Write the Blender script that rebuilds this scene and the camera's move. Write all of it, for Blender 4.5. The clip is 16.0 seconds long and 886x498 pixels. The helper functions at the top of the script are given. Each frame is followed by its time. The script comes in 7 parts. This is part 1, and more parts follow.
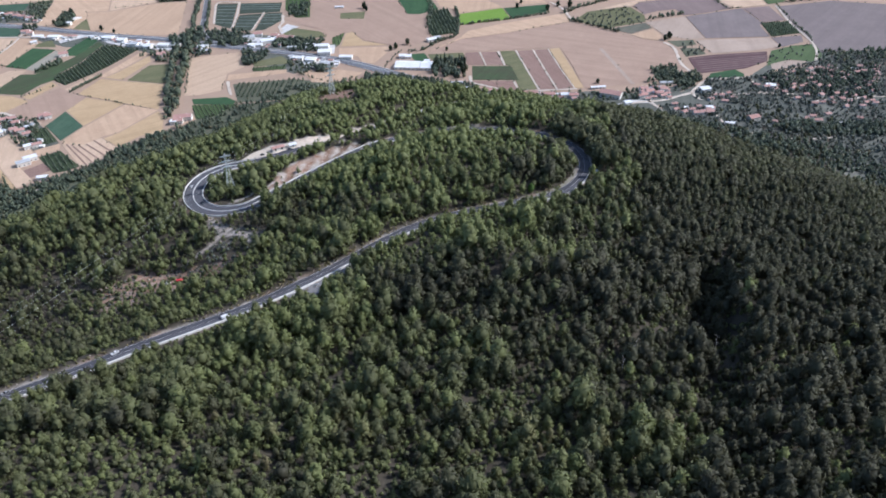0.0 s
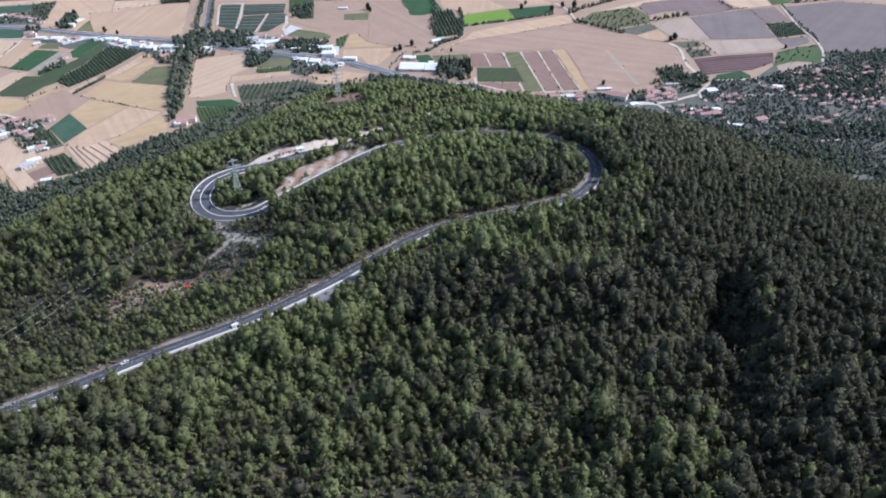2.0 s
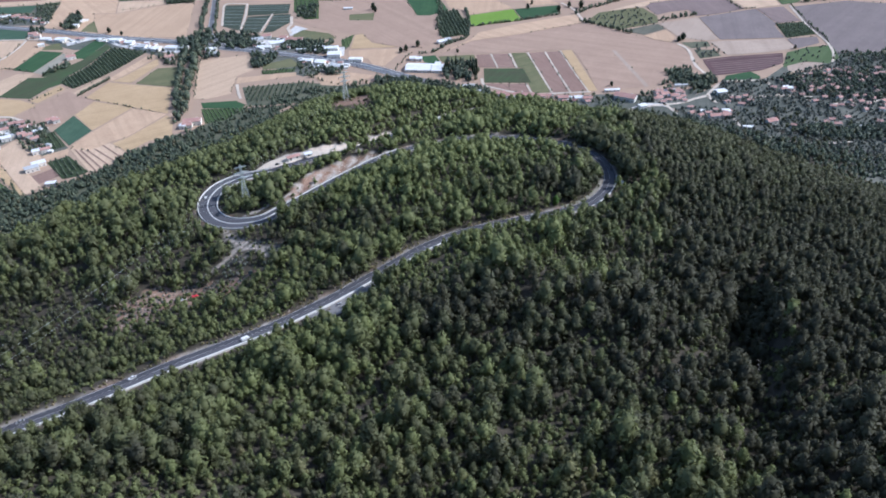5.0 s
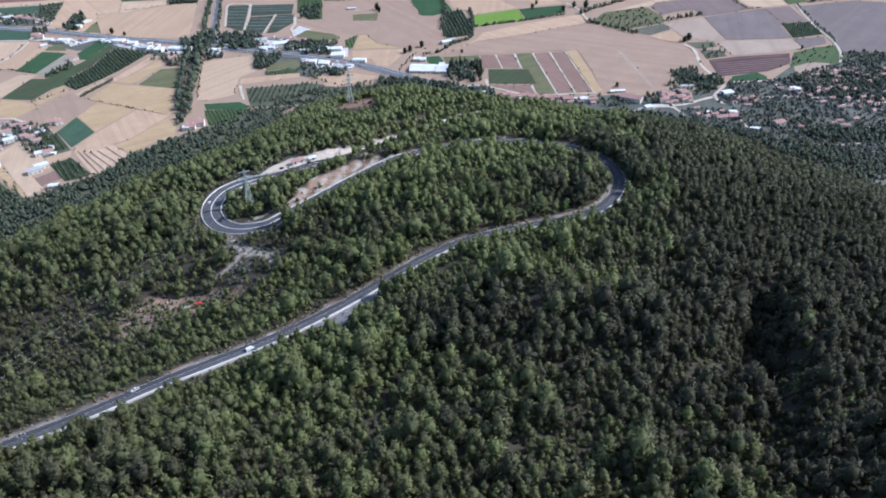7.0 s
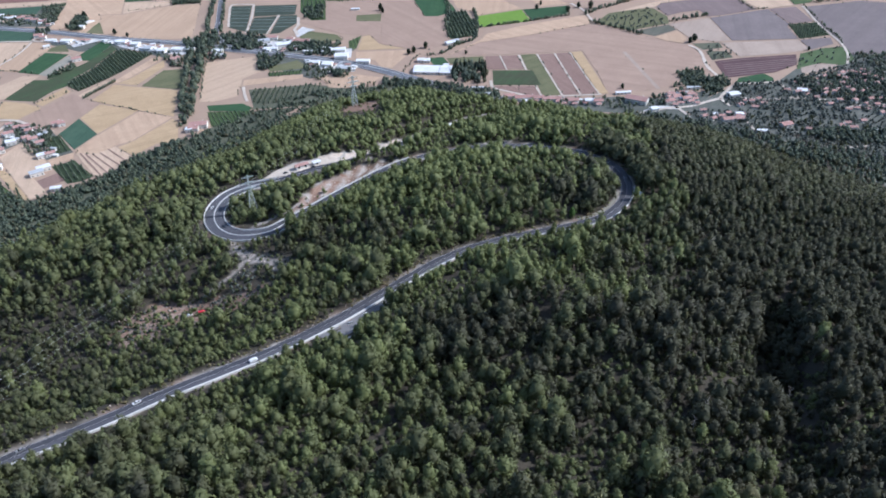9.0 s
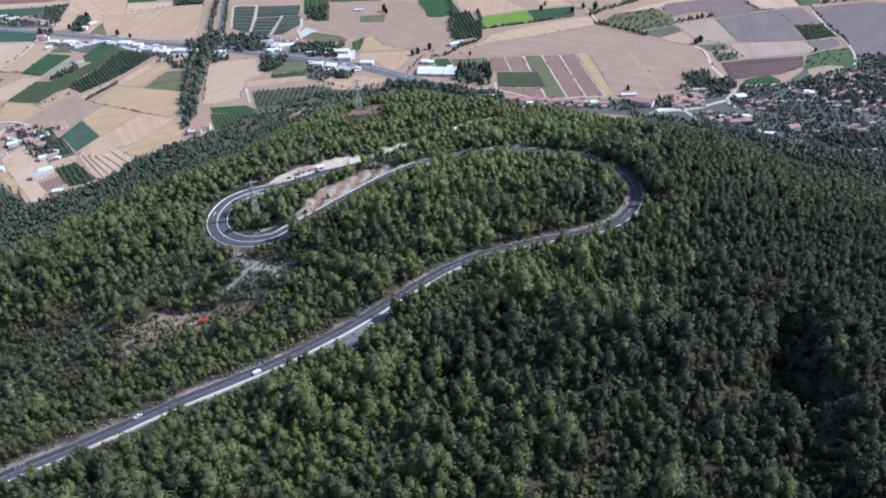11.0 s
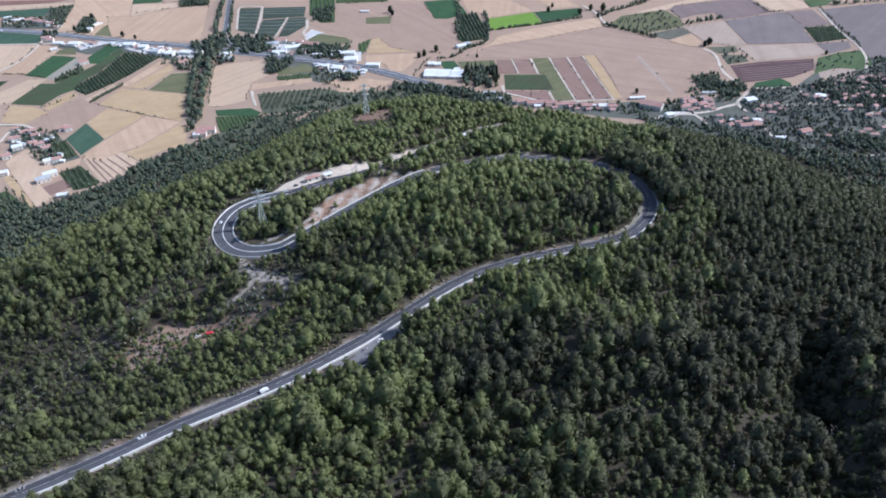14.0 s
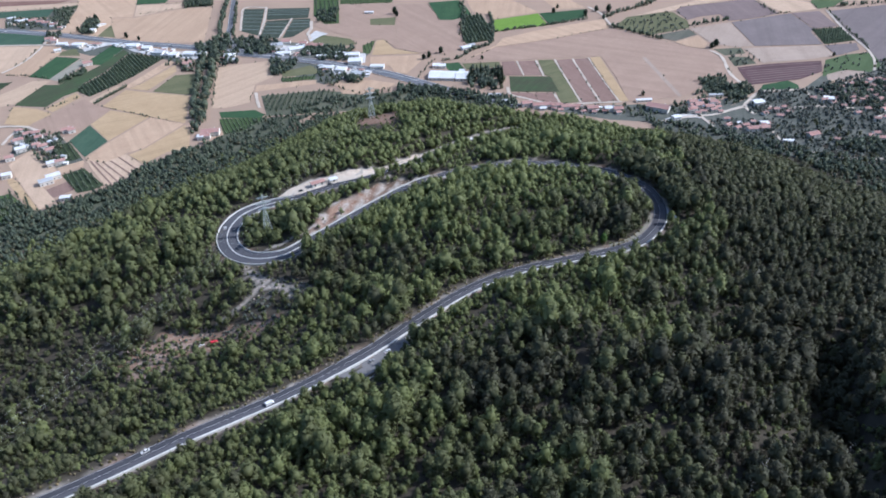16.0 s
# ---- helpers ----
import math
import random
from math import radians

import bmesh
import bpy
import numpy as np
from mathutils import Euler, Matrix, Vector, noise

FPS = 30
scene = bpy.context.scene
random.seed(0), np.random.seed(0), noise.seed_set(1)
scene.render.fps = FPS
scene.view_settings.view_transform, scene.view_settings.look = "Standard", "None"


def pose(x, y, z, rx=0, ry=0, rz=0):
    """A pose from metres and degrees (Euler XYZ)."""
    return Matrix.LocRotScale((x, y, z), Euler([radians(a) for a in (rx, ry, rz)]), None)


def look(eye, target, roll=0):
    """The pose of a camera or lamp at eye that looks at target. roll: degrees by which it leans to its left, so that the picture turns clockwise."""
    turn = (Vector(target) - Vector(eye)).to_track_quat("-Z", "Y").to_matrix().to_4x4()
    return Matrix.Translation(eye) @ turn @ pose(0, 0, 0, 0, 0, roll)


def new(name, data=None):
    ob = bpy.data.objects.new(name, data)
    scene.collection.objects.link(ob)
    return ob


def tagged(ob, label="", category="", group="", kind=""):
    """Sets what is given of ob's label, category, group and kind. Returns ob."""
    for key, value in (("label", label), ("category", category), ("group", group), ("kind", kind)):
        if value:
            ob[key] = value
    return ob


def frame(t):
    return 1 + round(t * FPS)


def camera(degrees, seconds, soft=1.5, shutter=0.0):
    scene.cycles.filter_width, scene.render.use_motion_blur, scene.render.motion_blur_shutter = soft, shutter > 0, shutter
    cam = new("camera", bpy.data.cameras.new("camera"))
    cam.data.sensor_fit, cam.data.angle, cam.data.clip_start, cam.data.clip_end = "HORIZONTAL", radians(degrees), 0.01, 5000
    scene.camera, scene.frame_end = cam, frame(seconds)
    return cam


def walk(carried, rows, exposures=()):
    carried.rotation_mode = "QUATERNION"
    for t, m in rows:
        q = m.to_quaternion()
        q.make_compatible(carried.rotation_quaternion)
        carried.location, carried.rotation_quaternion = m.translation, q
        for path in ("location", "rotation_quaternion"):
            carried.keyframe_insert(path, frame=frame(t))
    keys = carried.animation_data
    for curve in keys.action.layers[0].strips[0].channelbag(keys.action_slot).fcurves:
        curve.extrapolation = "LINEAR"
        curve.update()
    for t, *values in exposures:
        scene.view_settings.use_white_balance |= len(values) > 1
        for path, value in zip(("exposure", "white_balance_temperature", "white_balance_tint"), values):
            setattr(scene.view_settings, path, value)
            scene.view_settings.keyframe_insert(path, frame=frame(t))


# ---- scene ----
cam = camera(61.68, 16.0, soft=1.8)
# The plan further down is drawn in units of TRUE metres; the last lines bring all of it to metres. The path is in metres.
TRUE = 1.36
PATH = [
    (0, (-0.01, -0.06, 537.24), (-0.01, 415.01, 258.46), -1.72),
    (1, (-3.98, 3.51, 537.65), (-4.32, 418.65, 258.98), -1.75),
    (2, (-7.14, 7.44, 537.92), (-7.93, 422.53, 259.18), -1.80),
    (3, (-9.71, 11.69, 538.13), (-11.10, 426.64, 259.18), -1.85),
    (4, (-11.85, 16.20, 538.30), (-13.98, 430.97, 259.08), -1.92),
    (5, (-13.67, 20.95, 538.47), (-16.65, 435.51, 258.96), -1.99),
    (6, (-15.26, 25.86, 538.65), (-19.14, 440.22, 258.85), -2.06),
    (7, (-16.68, 30.89, 538.84), (-21.48, 445.07, 258.78), -2.12),
    (8, (-18.00, 35.98, 539.04), (-23.69, 450.01, 258.78), -2.17),
    (9, (-19.26, 41.09, 539.24), (-25.83, 455.00, 258.83), -2.21),
    (10, (-20.54, 46.17, 539.46), (-27.95, 460.00, 258.94), -2.24),
    (11, (-21.87, 51.19, 539.67), (-30.13, 464.95, 259.08), -2.27),
    (12, (-23.31, 56.14, 539.88), (-32.42, 469.85, 259.24), -2.30),
    (13, (-24.87, 61.01, 540.09), (-34.88, 474.67, 259.41), -2.32),
    (14, (-26.55, 65.83, 540.30), (-37.51, 479.44, 259.57), -2.35),
    (15, (-28.26, 70.65, 540.48), (-40.21, 484.22, 259.73), -2.38),
    (16, (-29.87, 75.57, 540.63), (-42.78, 489.11, 259.88), -2.40),
]
walk(cam, [(t, look(eye, target, roll)) for t, eye, target, roll in PATH], exposures=[(0, 0.12, 5830, 12), (1.6, 0.17, 5780, 12), (2.8, 0.16, 5570, 11), (16, 0.1, 5570, 11)])

# ---- light: late-morning sun from the right, slightly beyond the hill ----
SUN_AZ, SUN_EL = radians(84), radians(41)   # azimuth clockwise from +y
world = bpy.data.worlds.new("sky")
scene.world = world
world.use_nodes = True
wn = world.node_tree.nodes
sky = wn.new("ShaderNodeTexSky")
sky.sky_type, sky.sun_disc = "NISHITA", False
sky.sun_elevation, sky.sun_rotation = SUN_EL, SUN_AZ
sky.dust_density, sky.ozone_density = 1.6, 1.0
wn["Background"].inputs["Strength"].default_value = 0.148
world.node_tree.links.new(sky.outputs[0], wn["Background"].inputs["Color"])
sun_data = bpy.data.lights.new("sun", "SUN")
sun_data.energy, sun_data.angle, sun_data.color = 3.65, radians(0.53), (1.0, 0.96, 0.91)
sun = new("sun", sun_data)
sun.matrix_world = look((0, 0, 0), (-math.sin(SUN_AZ) * math.cos(SUN_EL), -math.cos(SUN_AZ) * math.cos(SUN_EL), -math.sin(SUN_EL)))


# ---- materials ----
def nodes_of(name):
    m = bpy.data.materials.new(name)
    m.use_nodes = True
    t = m.node_tree
    return m, t, t.nodes["Principled BSDF"]


def noise_node(t, scale, detail=4.0, rough=0.55, vec=None):
    n = t.nodes.new("ShaderNodeTexNoise")
    n.inputs["Scale"].default_value, n.inputs["Detail"].default_value, n.inputs["Roughness"].default_value = scale, detail, rough
    if vec is not None:
        t.links.new(vec, n.inputs["Vector"])
    return n.outputs["Fac"]


def mix_node(t, fac, a, b, mode="MIX"):
    n = t.nodes.new("ShaderNodeMix")
    n.data_type, n.blend_type = "RGBA", mode
    for socket, v in ((n.inputs[0], fac), (n.inputs[6], a), (n.inputs[7], b)):
        if isinstance(v, (int, float)):
            socket.default_value = v
        elif isinstance(v, tuple):
            socket.default_value = (*v, 1)
        else:
            t.links.new(v, socket)
    return n.outputs[2]


def ramp_node(t, fac, lo, hi):
    n = t.nodes.new("ShaderNodeMapRange")
    n.inputs[1].default_value, n.inputs[2].default_value = lo, hi
    t.links.new(fac, n.inputs[0])
    return n.outputs[0]


def place_node(t):
    return t.nodes.new("ShaderNodeNewGeometry").outputs["Position"]


def surface(name, a, b, coarse=0.03, fine=0.8, rough=0.9, bump=0.3, metal=0.0, stain=None, spec=0.3):
    """Two colours mixed by coarse and fine noise in metres, with fine relief."""
    m, t, p = nodes_of(name)
    pos = place_node(t)
    c, f = noise_node(t, coarse, 5, 0.6, pos), noise_node(t, fine, 4, 0.6, pos)
    col = mix_node(t, ramp_node(t, c, 0.35, 0.65), a, b)
    col = mix_node(t, ramp_node(t, f, 0.25, 0.8), col, mix_node(t, 0.5, col, tuple(min(1.0, 1.5 * v) for v in b)))
    if stain:
        col = mix_node(t, ramp_node(t, noise_node(t, coarse * 4, 6, 0.7, pos), 0.55, 0.75), col, stain)
    t.links.new(col, p.inputs["Base Color"])
    p.inputs["Roughness"].default_value, p.inputs["Metallic"].default_value = rough, metal
    p.inputs["Specular IOR Level"].default_value = spec
    if bump:
        bn = t.nodes.new("ShaderNodeBump")
        bn.inputs["Strength"].default_value, bn.inputs["Distance"].default_value = bump, 0.1
        t.links.new(f, bn.inputs["Height"])
        t.links.new(bn.outputs[0], p.inputs["Normal"])
    return m


def crop(name, a, b, turn, row=4.5, lines=0.5):
    """Field surface: patchy colour with streaks along the direction of work and tramlines across it."""
    m, t, p = nodes_of(name)
    pos = place_node(t)
    own = t.nodes.new("ShaderNodeObjectInfo").outputs["Random"]
    angle = t.nodes.new("ShaderNodeMath")
    angle.operation = "MULTIPLY_ADD"
    angle.inputs[1].default_value, angle.inputs[2].default_value = 1.1, radians(turn) - 0.55
    t.links.new(own, angle.inputs[0])
    mp = t.nodes.new("ShaderNodeVectorRotate")
    mp.rotation_type = "Z_AXIS"
    t.links.new(pos, mp.inputs["Vector"])
    t.links.new(angle.outputs[0], mp.inputs["Angle"])
    st = t.nodes.new("ShaderNodeMapping")
    st.inputs["Scale"].default_value = (1.0 / row, 0.02 / row, 1)
    t.links.new(mp.outputs[0], st.inputs["Vector"])
    streak = noise_node(t, 1.0, 3, 0.6, st.outputs[0])
    broad = noise_node(t, 0.018, 5, 0.6, pos)
    fine = noise_node(t, 0.5, 4, 0.7, pos)
    patch = noise_node(t, 0.07, 6, 0.75, pos)
    col = mix_node(t, ramp_node(t, broad, 0.35, 0.65), a, b)
    col = mix_node(t, mul_node(t, ramp_node(t, patch, 0.52, 0.72), 0.55), col, tuple(0.80 * v for v in a))
    col = mix_node(t, mul_node(t, ramp_node(t, patch, 0.46, 0.30), 0.5), col, tuple(min(1.0, 1.18 * v) for v in b))
    col = mix_node(t, mul_node(t, own, 0.5), col, tuple(0.86 * v for v in a))
    dark = tuple(0.72 * v for v in a)
    col = mix_node(t, ramp_node(t, streak, 0.45, 0.95), col, dark) if lines <= 0 else mix_node(t, mul_node(t, ramp_node(t, streak, 0.4, 0.7), lines), col, dark)
    col = mix_node(t, mul_node(t, ramp_node(t, fine, 0.4, 0.75), 0.45), col, tuple(min(1.0, 1.35 * v) for v in b))
    t.links.new(col, p.inputs["Base Color"])
    p.inputs["Roughness"].default_value, p.inputs["Specular IOR Level"].default_value = 0.95, 0.15
    bn = t.nodes.new("ShaderNodeBump")
    bn.inputs["Strength"].default_value, bn.inputs["Distance"].default_value = 0.4, 0.2
    t.links.new(streak, bn.inputs["Height"])
    t.links.new(bn.outputs[0], p.inputs["Normal"])
    return m


def mul_node(t, fac, k):
    n = t.nodes.new("ShaderNodeMath")
    n.operation = "MULTIPLY"
    n.inputs[1].default_value = k
    t.links.new(fac, n.inputs[0])
    return n.outputs[0]


def foliage(name, dark, light, dry, source):
    """Needles or leaves: colour varies from tree to tree and from tuft to tuft, with light passing through."""
    m, t, p = nodes_of(name)
    if source == "tint":
        at = t.nodes.new("ShaderNodeAttribute")
        at.attribute_name = "tint"
        tree = at.outputs["Fac"]
    else:
        tree = t.nodes.new("ShaderNodeObjectInfo").outputs["Random"]
    tuft = t.nodes.new("ShaderNodeNewGeometry").outputs["Random Per Island"]
    col = mix_node(t, tree, dark, light)
    col = mix_node(t, ramp_node(t, tree, 0.86, 1.0), col, dry)
    col = mix_node(t, mul_node(t, tuft, 0.08), col, tuple(1.5 * v for v in light))
    t.links.new(col, p.inputs["Base Color"])
    p.inputs["Roughness"].default_value, p.inputs["Specular IOR Level"].default_value = 0.6, 0.25
    tr = t.nodes.new("ShaderNodeBsdfTranslucent")
    t.links.new(col, tr.inputs["Color"])
    ms = t.nodes.new("ShaderNodeMixShader")
    ms.inputs[0].default_value = 0.33
    out = t.nodes["Material Output"]
    t.links.new(p.outputs[0], ms.inputs[1])
    t.links.new(tr.outputs[0], ms.inputs[2])
    t.links.new(ms.outputs[0], out.inputs["Surface"])
    return m


PINE = ((0.072, 0.070, 0.047), (0.220, 0.252, 0.098), (0.200, 0.176, 0.098))
M_pine = foliage("pine_needles", *PINE, "tint")
M_pine_single = foliage("pine_needles_single", *PINE, "object")
M_valley_leaf = foliage("valley_leaves", (0.066, 0.088, 0.070), (0.175, 0.208, 0.136), (0.18, 0.16, 0.10), "tint")
M_olive_leaf = foliage("olive_leaves", (0.096, 0.116, 0.102), (0.192, 0.208, 0.172), (0.18, 0.16, 0.14), "tint")
M_cypress = foliage("cypress_leaves", (0.012, 0.022, 0.014), (0.028, 0.042, 0.020), (0.03, 0.04, 0.02), "object")
M_bush = foliage("broad_leaves", (0.11, 0.19, 0.045), (0.14, 0.23, 0.06), (0.14, 0.22, 0.06), "object")
M_dry_tuft = foliage("dry_tufts", (0.15, 0.14, 0.07), (0.30, 0.25, 0.14), (0.36, 0.29, 0.17), "tint")
M_bark = surface("bark", (0.10, 0.07, 0.05), (0.18, 0.14, 0.11), 0.8, 6.0, 0.95, 0.6)
M_asphalt = surface("asphalt", (0.046, 0.047, 0.057), (0.066, 0.066, 0.077), 0.06, 2.5, 0.85, 0.2, stain=(0.032, 0.032, 0.035))
M_asphalt_worn = surface("worn_asphalt", (0.070, 0.071, 0.083), (0.098, 0.098, 0.110), 0.05, 2.0, 0.9, 0.2, stain=(0.045, 0.045, 0.05))
M_asphalt_old = surface("old_asphalt", (0.15, 0.145, 0.15), (0.20, 0.195, 0.195), 0.05, 2.0, 0.9, 0.2, stain=(0.10, 0.10, 0.105))
M_highway = surface("highway_asphalt", (0.13, 0.13, 0.14), (0.17, 0.17, 0.18), 0.03, 0.8, 0.85, 0.1)
M_paint = surface("road_paint", (0.55, 0.55, 0.54), (0.72, 0.72, 0.70), 0.3, 3.0, 0.7, 0.05)
M_concrete = surface("pale_concrete", (0.50, 0.50, 0.49), (0.66, 0.65, 0.63), 0.15, 1.5, 0.85, 0.2, stain=(0.36, 0.35, 0.33))
M_track = surface("pale_track", (0.42, 0.36, 0.295), (0.58, 0.505, 0.425), 0.05, 0.7, 0.95, 0.3)
M_roof_white = surface("white_sheet_roof", (0.66, 0.67, 0.69), (0.82, 0.82, 0.82), 0.08, 0.6, 0.5, 0.1, stain=(0.50, 0.50, 0.50))
M_roof_grey = surface("grey_sheet_roof", (0.36, 0.38, 0.40), (0.50, 0.51, 0.52), 0.08, 0.6, 0.5, 0.1, stain=(0.30, 0.27, 0.25))
M_roof_tile = surface("terracotta_tile_roof", (0.36, 0.19, 0.165), (0.45, 0.28, 0.245), 0.08, 1.2, 0.9, 0.5, stain=(0.30, 0.20, 0.16))
M_plaster = surface("pale_plaster", (0.62, 0.58, 0.52), (0.74, 0.70, 0.64), 0.1, 1.0, 0.9, 0.2, stain=(0.50, 0.46, 0.41))
M_steel = surface("galvanised_steel", (0.42, 0.46, 0.44), (0.55, 0.58, 0.56), 0.4, 3.0, 0.5, 0.0, metal=0.6)
M_rock = surface("bare_rock", (0.42, 0.33, 0.27), (0.58, 0.50, 0.44), 0.12, 0.9, 0.95, 0.9, stain=(0.34, 0.22, 0.16))
M_bank = surface("bare_bank", (0.46, 0.36, 0.28), (0.62, 0.54, 0.46), 0.15, 1.0, 0.95, 0.6, stain=(0.38, 0.26, 0.19))
M_rubber = surface("tyre_rubber", (0.02, 0.02, 0.02), (0.03, 0.03, 0.03), 2, 8, 0.8, 0.0)
M_rim = surface("wheel_rim", (0.4, 0.4, 0.42), (0.5, 0.5, 0.5), 2, 8, 0.35, 0.0, metal=0.9)
M_carglass = surface("dark_car_glass", (0.02, 0.025, 0.03), (0.03, 0.035, 0.04), 2, 8, 0.08, 0.0, spec=0.6)
M_car_white = surface("white_car_paint", (0.74, 0.74, 0.74), (0.80, 0.80, 0.80), 1, 8, 0.3, 0.0, spec=0.5)
M_car_grey = surface("silver_car_paint", (0.30, 0.31, 0.32), (0.36, 0.36, 0.37), 1, 8, 0.3, 0.0, metal=0.4)
M_car_dark = surface("dark_car_paint", (0.03, 0.035, 0.045), (0.045, 0.05, 0.06), 1, 8, 0.3, 0.0, spec=0.5)
M_car_red = surface("red_paint", (0.55, 0.03, 0.05), (0.65, 0.05, 0.07), 1, 8, 0.4, 0.0, spec=0.4)
M_crop_green = crop("green_crop", (0.040, 0.088, 0.044), (0.060, 0.116, 0.054), 30)
M_crop_teal = crop("teal_crop", (0.055, 0.105, 0.070), (0.085, 0.135, 0.090), 20)
M_crop_dark = crop("dark_crop", (0.080, 0.076, 0.052), (0.066, 0.112, 0.050), 55, 5, 0.6)
M_meadow = crop("meadow_grass", (0.080, 0.122, 0.055), (0.120, 0.160, 0.080), 40, 7)
M_crop_lime = crop("lime_crop", (0.16, 0.27, 0.045), (0.21, 0.33, 0.07), 78)
M_orchard = crop("orchard_floor", (0.040, 0.062, 0.035), (0.075, 0.095, 0.050), 40, 6, 0.7)
M_vine = crop("vine_rows", (0.065, 0.11, 0.045), (0.11, 0.14, 0.06), 20, 5, 0.9)
M_olive = crop("dry_grass", (0.13, 0.14, 0.075), (0.19, 0.18, 0.10), 80, 9)
M_stubble_gold = crop("golden_stubble", (0.458, 0.326, 0.192), (0.540, 0.390, 0.240), 62, 8)
M_stubble_pale = crop("pale_stubble", (0.520, 0.378, 0.266), (0.588, 0.436, 0.314), 15, 9)
M_rose = crop("rose_earth", (0.365, 0.256, 0.196), (0.418, 0.297, 0.226), -32, 12)
M_plough = crop("ploughed_earth", (0.257, 0.165, 0.137), (0.315, 0.215, 0.176), -32, 6)
M_red_soil = crop("red_earth", (0.221, 0.125, 0.103), (0.294, 0.180, 0.147), 10, 6, 0.7)
M_grey = crop("fallow_earth", (0.196, 0.162, 0.158), (0.240, 0.202, 0.194), 35, 14)
M_garden = crop("garden_ground", (0.096, 0.108, 0.092), (0.190, 0.188, 0.162), 20, 6, 0.5)
M_tan = crop("tan_stubble", (0.490, 0.342, 0.234), (0.558, 0.397, 0.275), -10, 10)
M_rough = crop("rough_grass", (0.115, 0.120, 0.095), (0.175, 0.165, 0.130), 50, 8, 0.6)
M_mauve = crop("mauve_earth", (0.218, 0.164, 0.154), (0.266, 0.206, 0.192), -12, 10)
M_cream = crop("cream_stubble", (0.385, 0.300, 0.240), (0.445, 0.352, 0.288), 35, 12)
M_dark_plough = crop("dark_red_earth", (0.115, 0.068, 0.072), (0.19, 0.118, 0.118), 80, 5, 0.9)
M_yard = surface("pale_yard", (0.42, 0.41, 0.40), (0.60, 0.58, 0.56), 0.06, 0.5, 0.9, 0.2, stain=(0.25, 0.24, 0.23))
M_netting = surface("bed_netting", (0.15, 0.19, 0.17), (0.24, 0.27, 0.25), 0.1, 0.8, 0.8, 0.1)
M_terrace = crop("stony_terrace", (0.088, 0.104, 0.072), (0.175, 0.170, 0.120), 20, 6, 0.5)
M_nursery = crop("nursery_beds", (0.052, 0.068, 0.052), (0.085, 0.10, 0.075), 8, 4, 0.8)
M_dirt = crop("dirt_strip", (0.27, 0.26, 0.21), (0.36, 0.33, 0.27), 45, 9)


def ground_material():
    """Stubble on the plain, needle litter and stony earth on the hill, bare red soil and pale rock in the clearings."""
    m, t, p = nodes_of("ground")
    pos = place_node(t)

    def attr(n):
        a = t.nodes.new("ShaderNodeAttribute")
        a.attribute_name = n
        return a.outputs["Fac"]

    broad, mid, fine = noise_node(t, 0.008, 5, 0.6, pos), noise_node(t, 0.09, 5, 0.65, pos), noise_node(t, 0.7, 5, 0.7, pos)
    plain = mix_node(t, ramp_node(t, broad, 0.38, 0.62), (0.42, 0.30, 0.222), (0.38, 0.272, 0.204))
    plain = mix_node(t, mul_node(t, ramp_node(t, mid, 0.45, 0.7), 0.35), plain, (0.45, 0.34, 0.25))
    litter = mix_node(t, ramp_node(t, mid, 0.35, 0.65), (0.050, 0.044, 0.035), (0.086, 0.076, 0.058))
    litter = mix_node(t, ramp_node(t, fine, 0.5, 0.75), litter, (0.096, 0.078, 0.060))
    soil = mix_node(t, ramp_node(t, mid, 0.35, 0.65), (0.28, 0.155, 0.105), (0.37, 0.24, 0.175))
    soil = mix_node(t, ramp_node(t, fine, 0.5, 0.7), soil, (0.42, 0.33, 0.26))
    rock = mix_node(t, ramp_node(t, fine, 0.35, 0.7), (0.34, 0.30, 0.26), (0.62, 0.57, 0.52))
    col = mix_node(t, attr("wood"), plain, litter)
    col = mix_node(t, attr("soil"), col, soil)
    col = mix_node(t, attr("rock"), col, rock)
    t.links.new(col, p.inputs["Base Color"])
    p.inputs["Roughness"].default_value, p.inputs["Specular IOR Level"].default_value = 0.95, 0.15
    bn = t.nodes.new("ShaderNodeBump")
    bn.inputs["Strength"].default_value, bn.inputs["Distance"].default_value = 0.6, 0.4
    t.links.new(fine, bn.inputs["Height"])
    t.links.new(bn.outputs[0], p.inputs["Normal"])
    return m


M_ground = ground_material()

# ---- hill: a smooth height sheet over control rows 112 m apart, flat plain at z = 0 round it ----
HILL_ROWS = {}
HILL_ROWS[0] = (72, 143, 209, 259, 273, 272, 273, 260, 211, 144, 74)
HILL_ROWS[1] = (54, 129, 199, 246, 252, 251, 258, 248, 199, 126, 45)
HILL_ROWS[2] = (39, 116, 189, 242, 238, 228, 256, 237, 185, 108, 17)
HILL_ROWS[3] = (31, 105, 169, 223, 228, 186, 204, 200, 168, 96, 3)
HILL_ROWS[4] = (35, 102, 141, 118, 164, 216, 181, 185, 155, 90, 7)
HILL_ROWS[5] = (49, 90, 142, 157, 150, 178, 170, 159, 131, 73, 12)
HILL_ROWS[6] = (18, 37, 78, 165, 162, 173, 191, 151, 101, 39, 26)
HILL_ROWS[7] = (-12, -3, 25, 81, 168, 137, 126, 91, 36, -17, 9)
HILL_ROWS[8] = (3, -8, -1, 44, 125, 101, 45, 14, 28, 6, -6)
HILL_ROWS[9] = (4, -1, -7, 1, 26, 25, 3, -11, 4, 12, -8)
HILL_ROWS[10] = (-1, 1, 2, -2, -5, -5, -1, 3, -1, -4, 2)
HILL_X0, HILL_Y0, HILL_STEP = -560.0, -170.0, 112.0
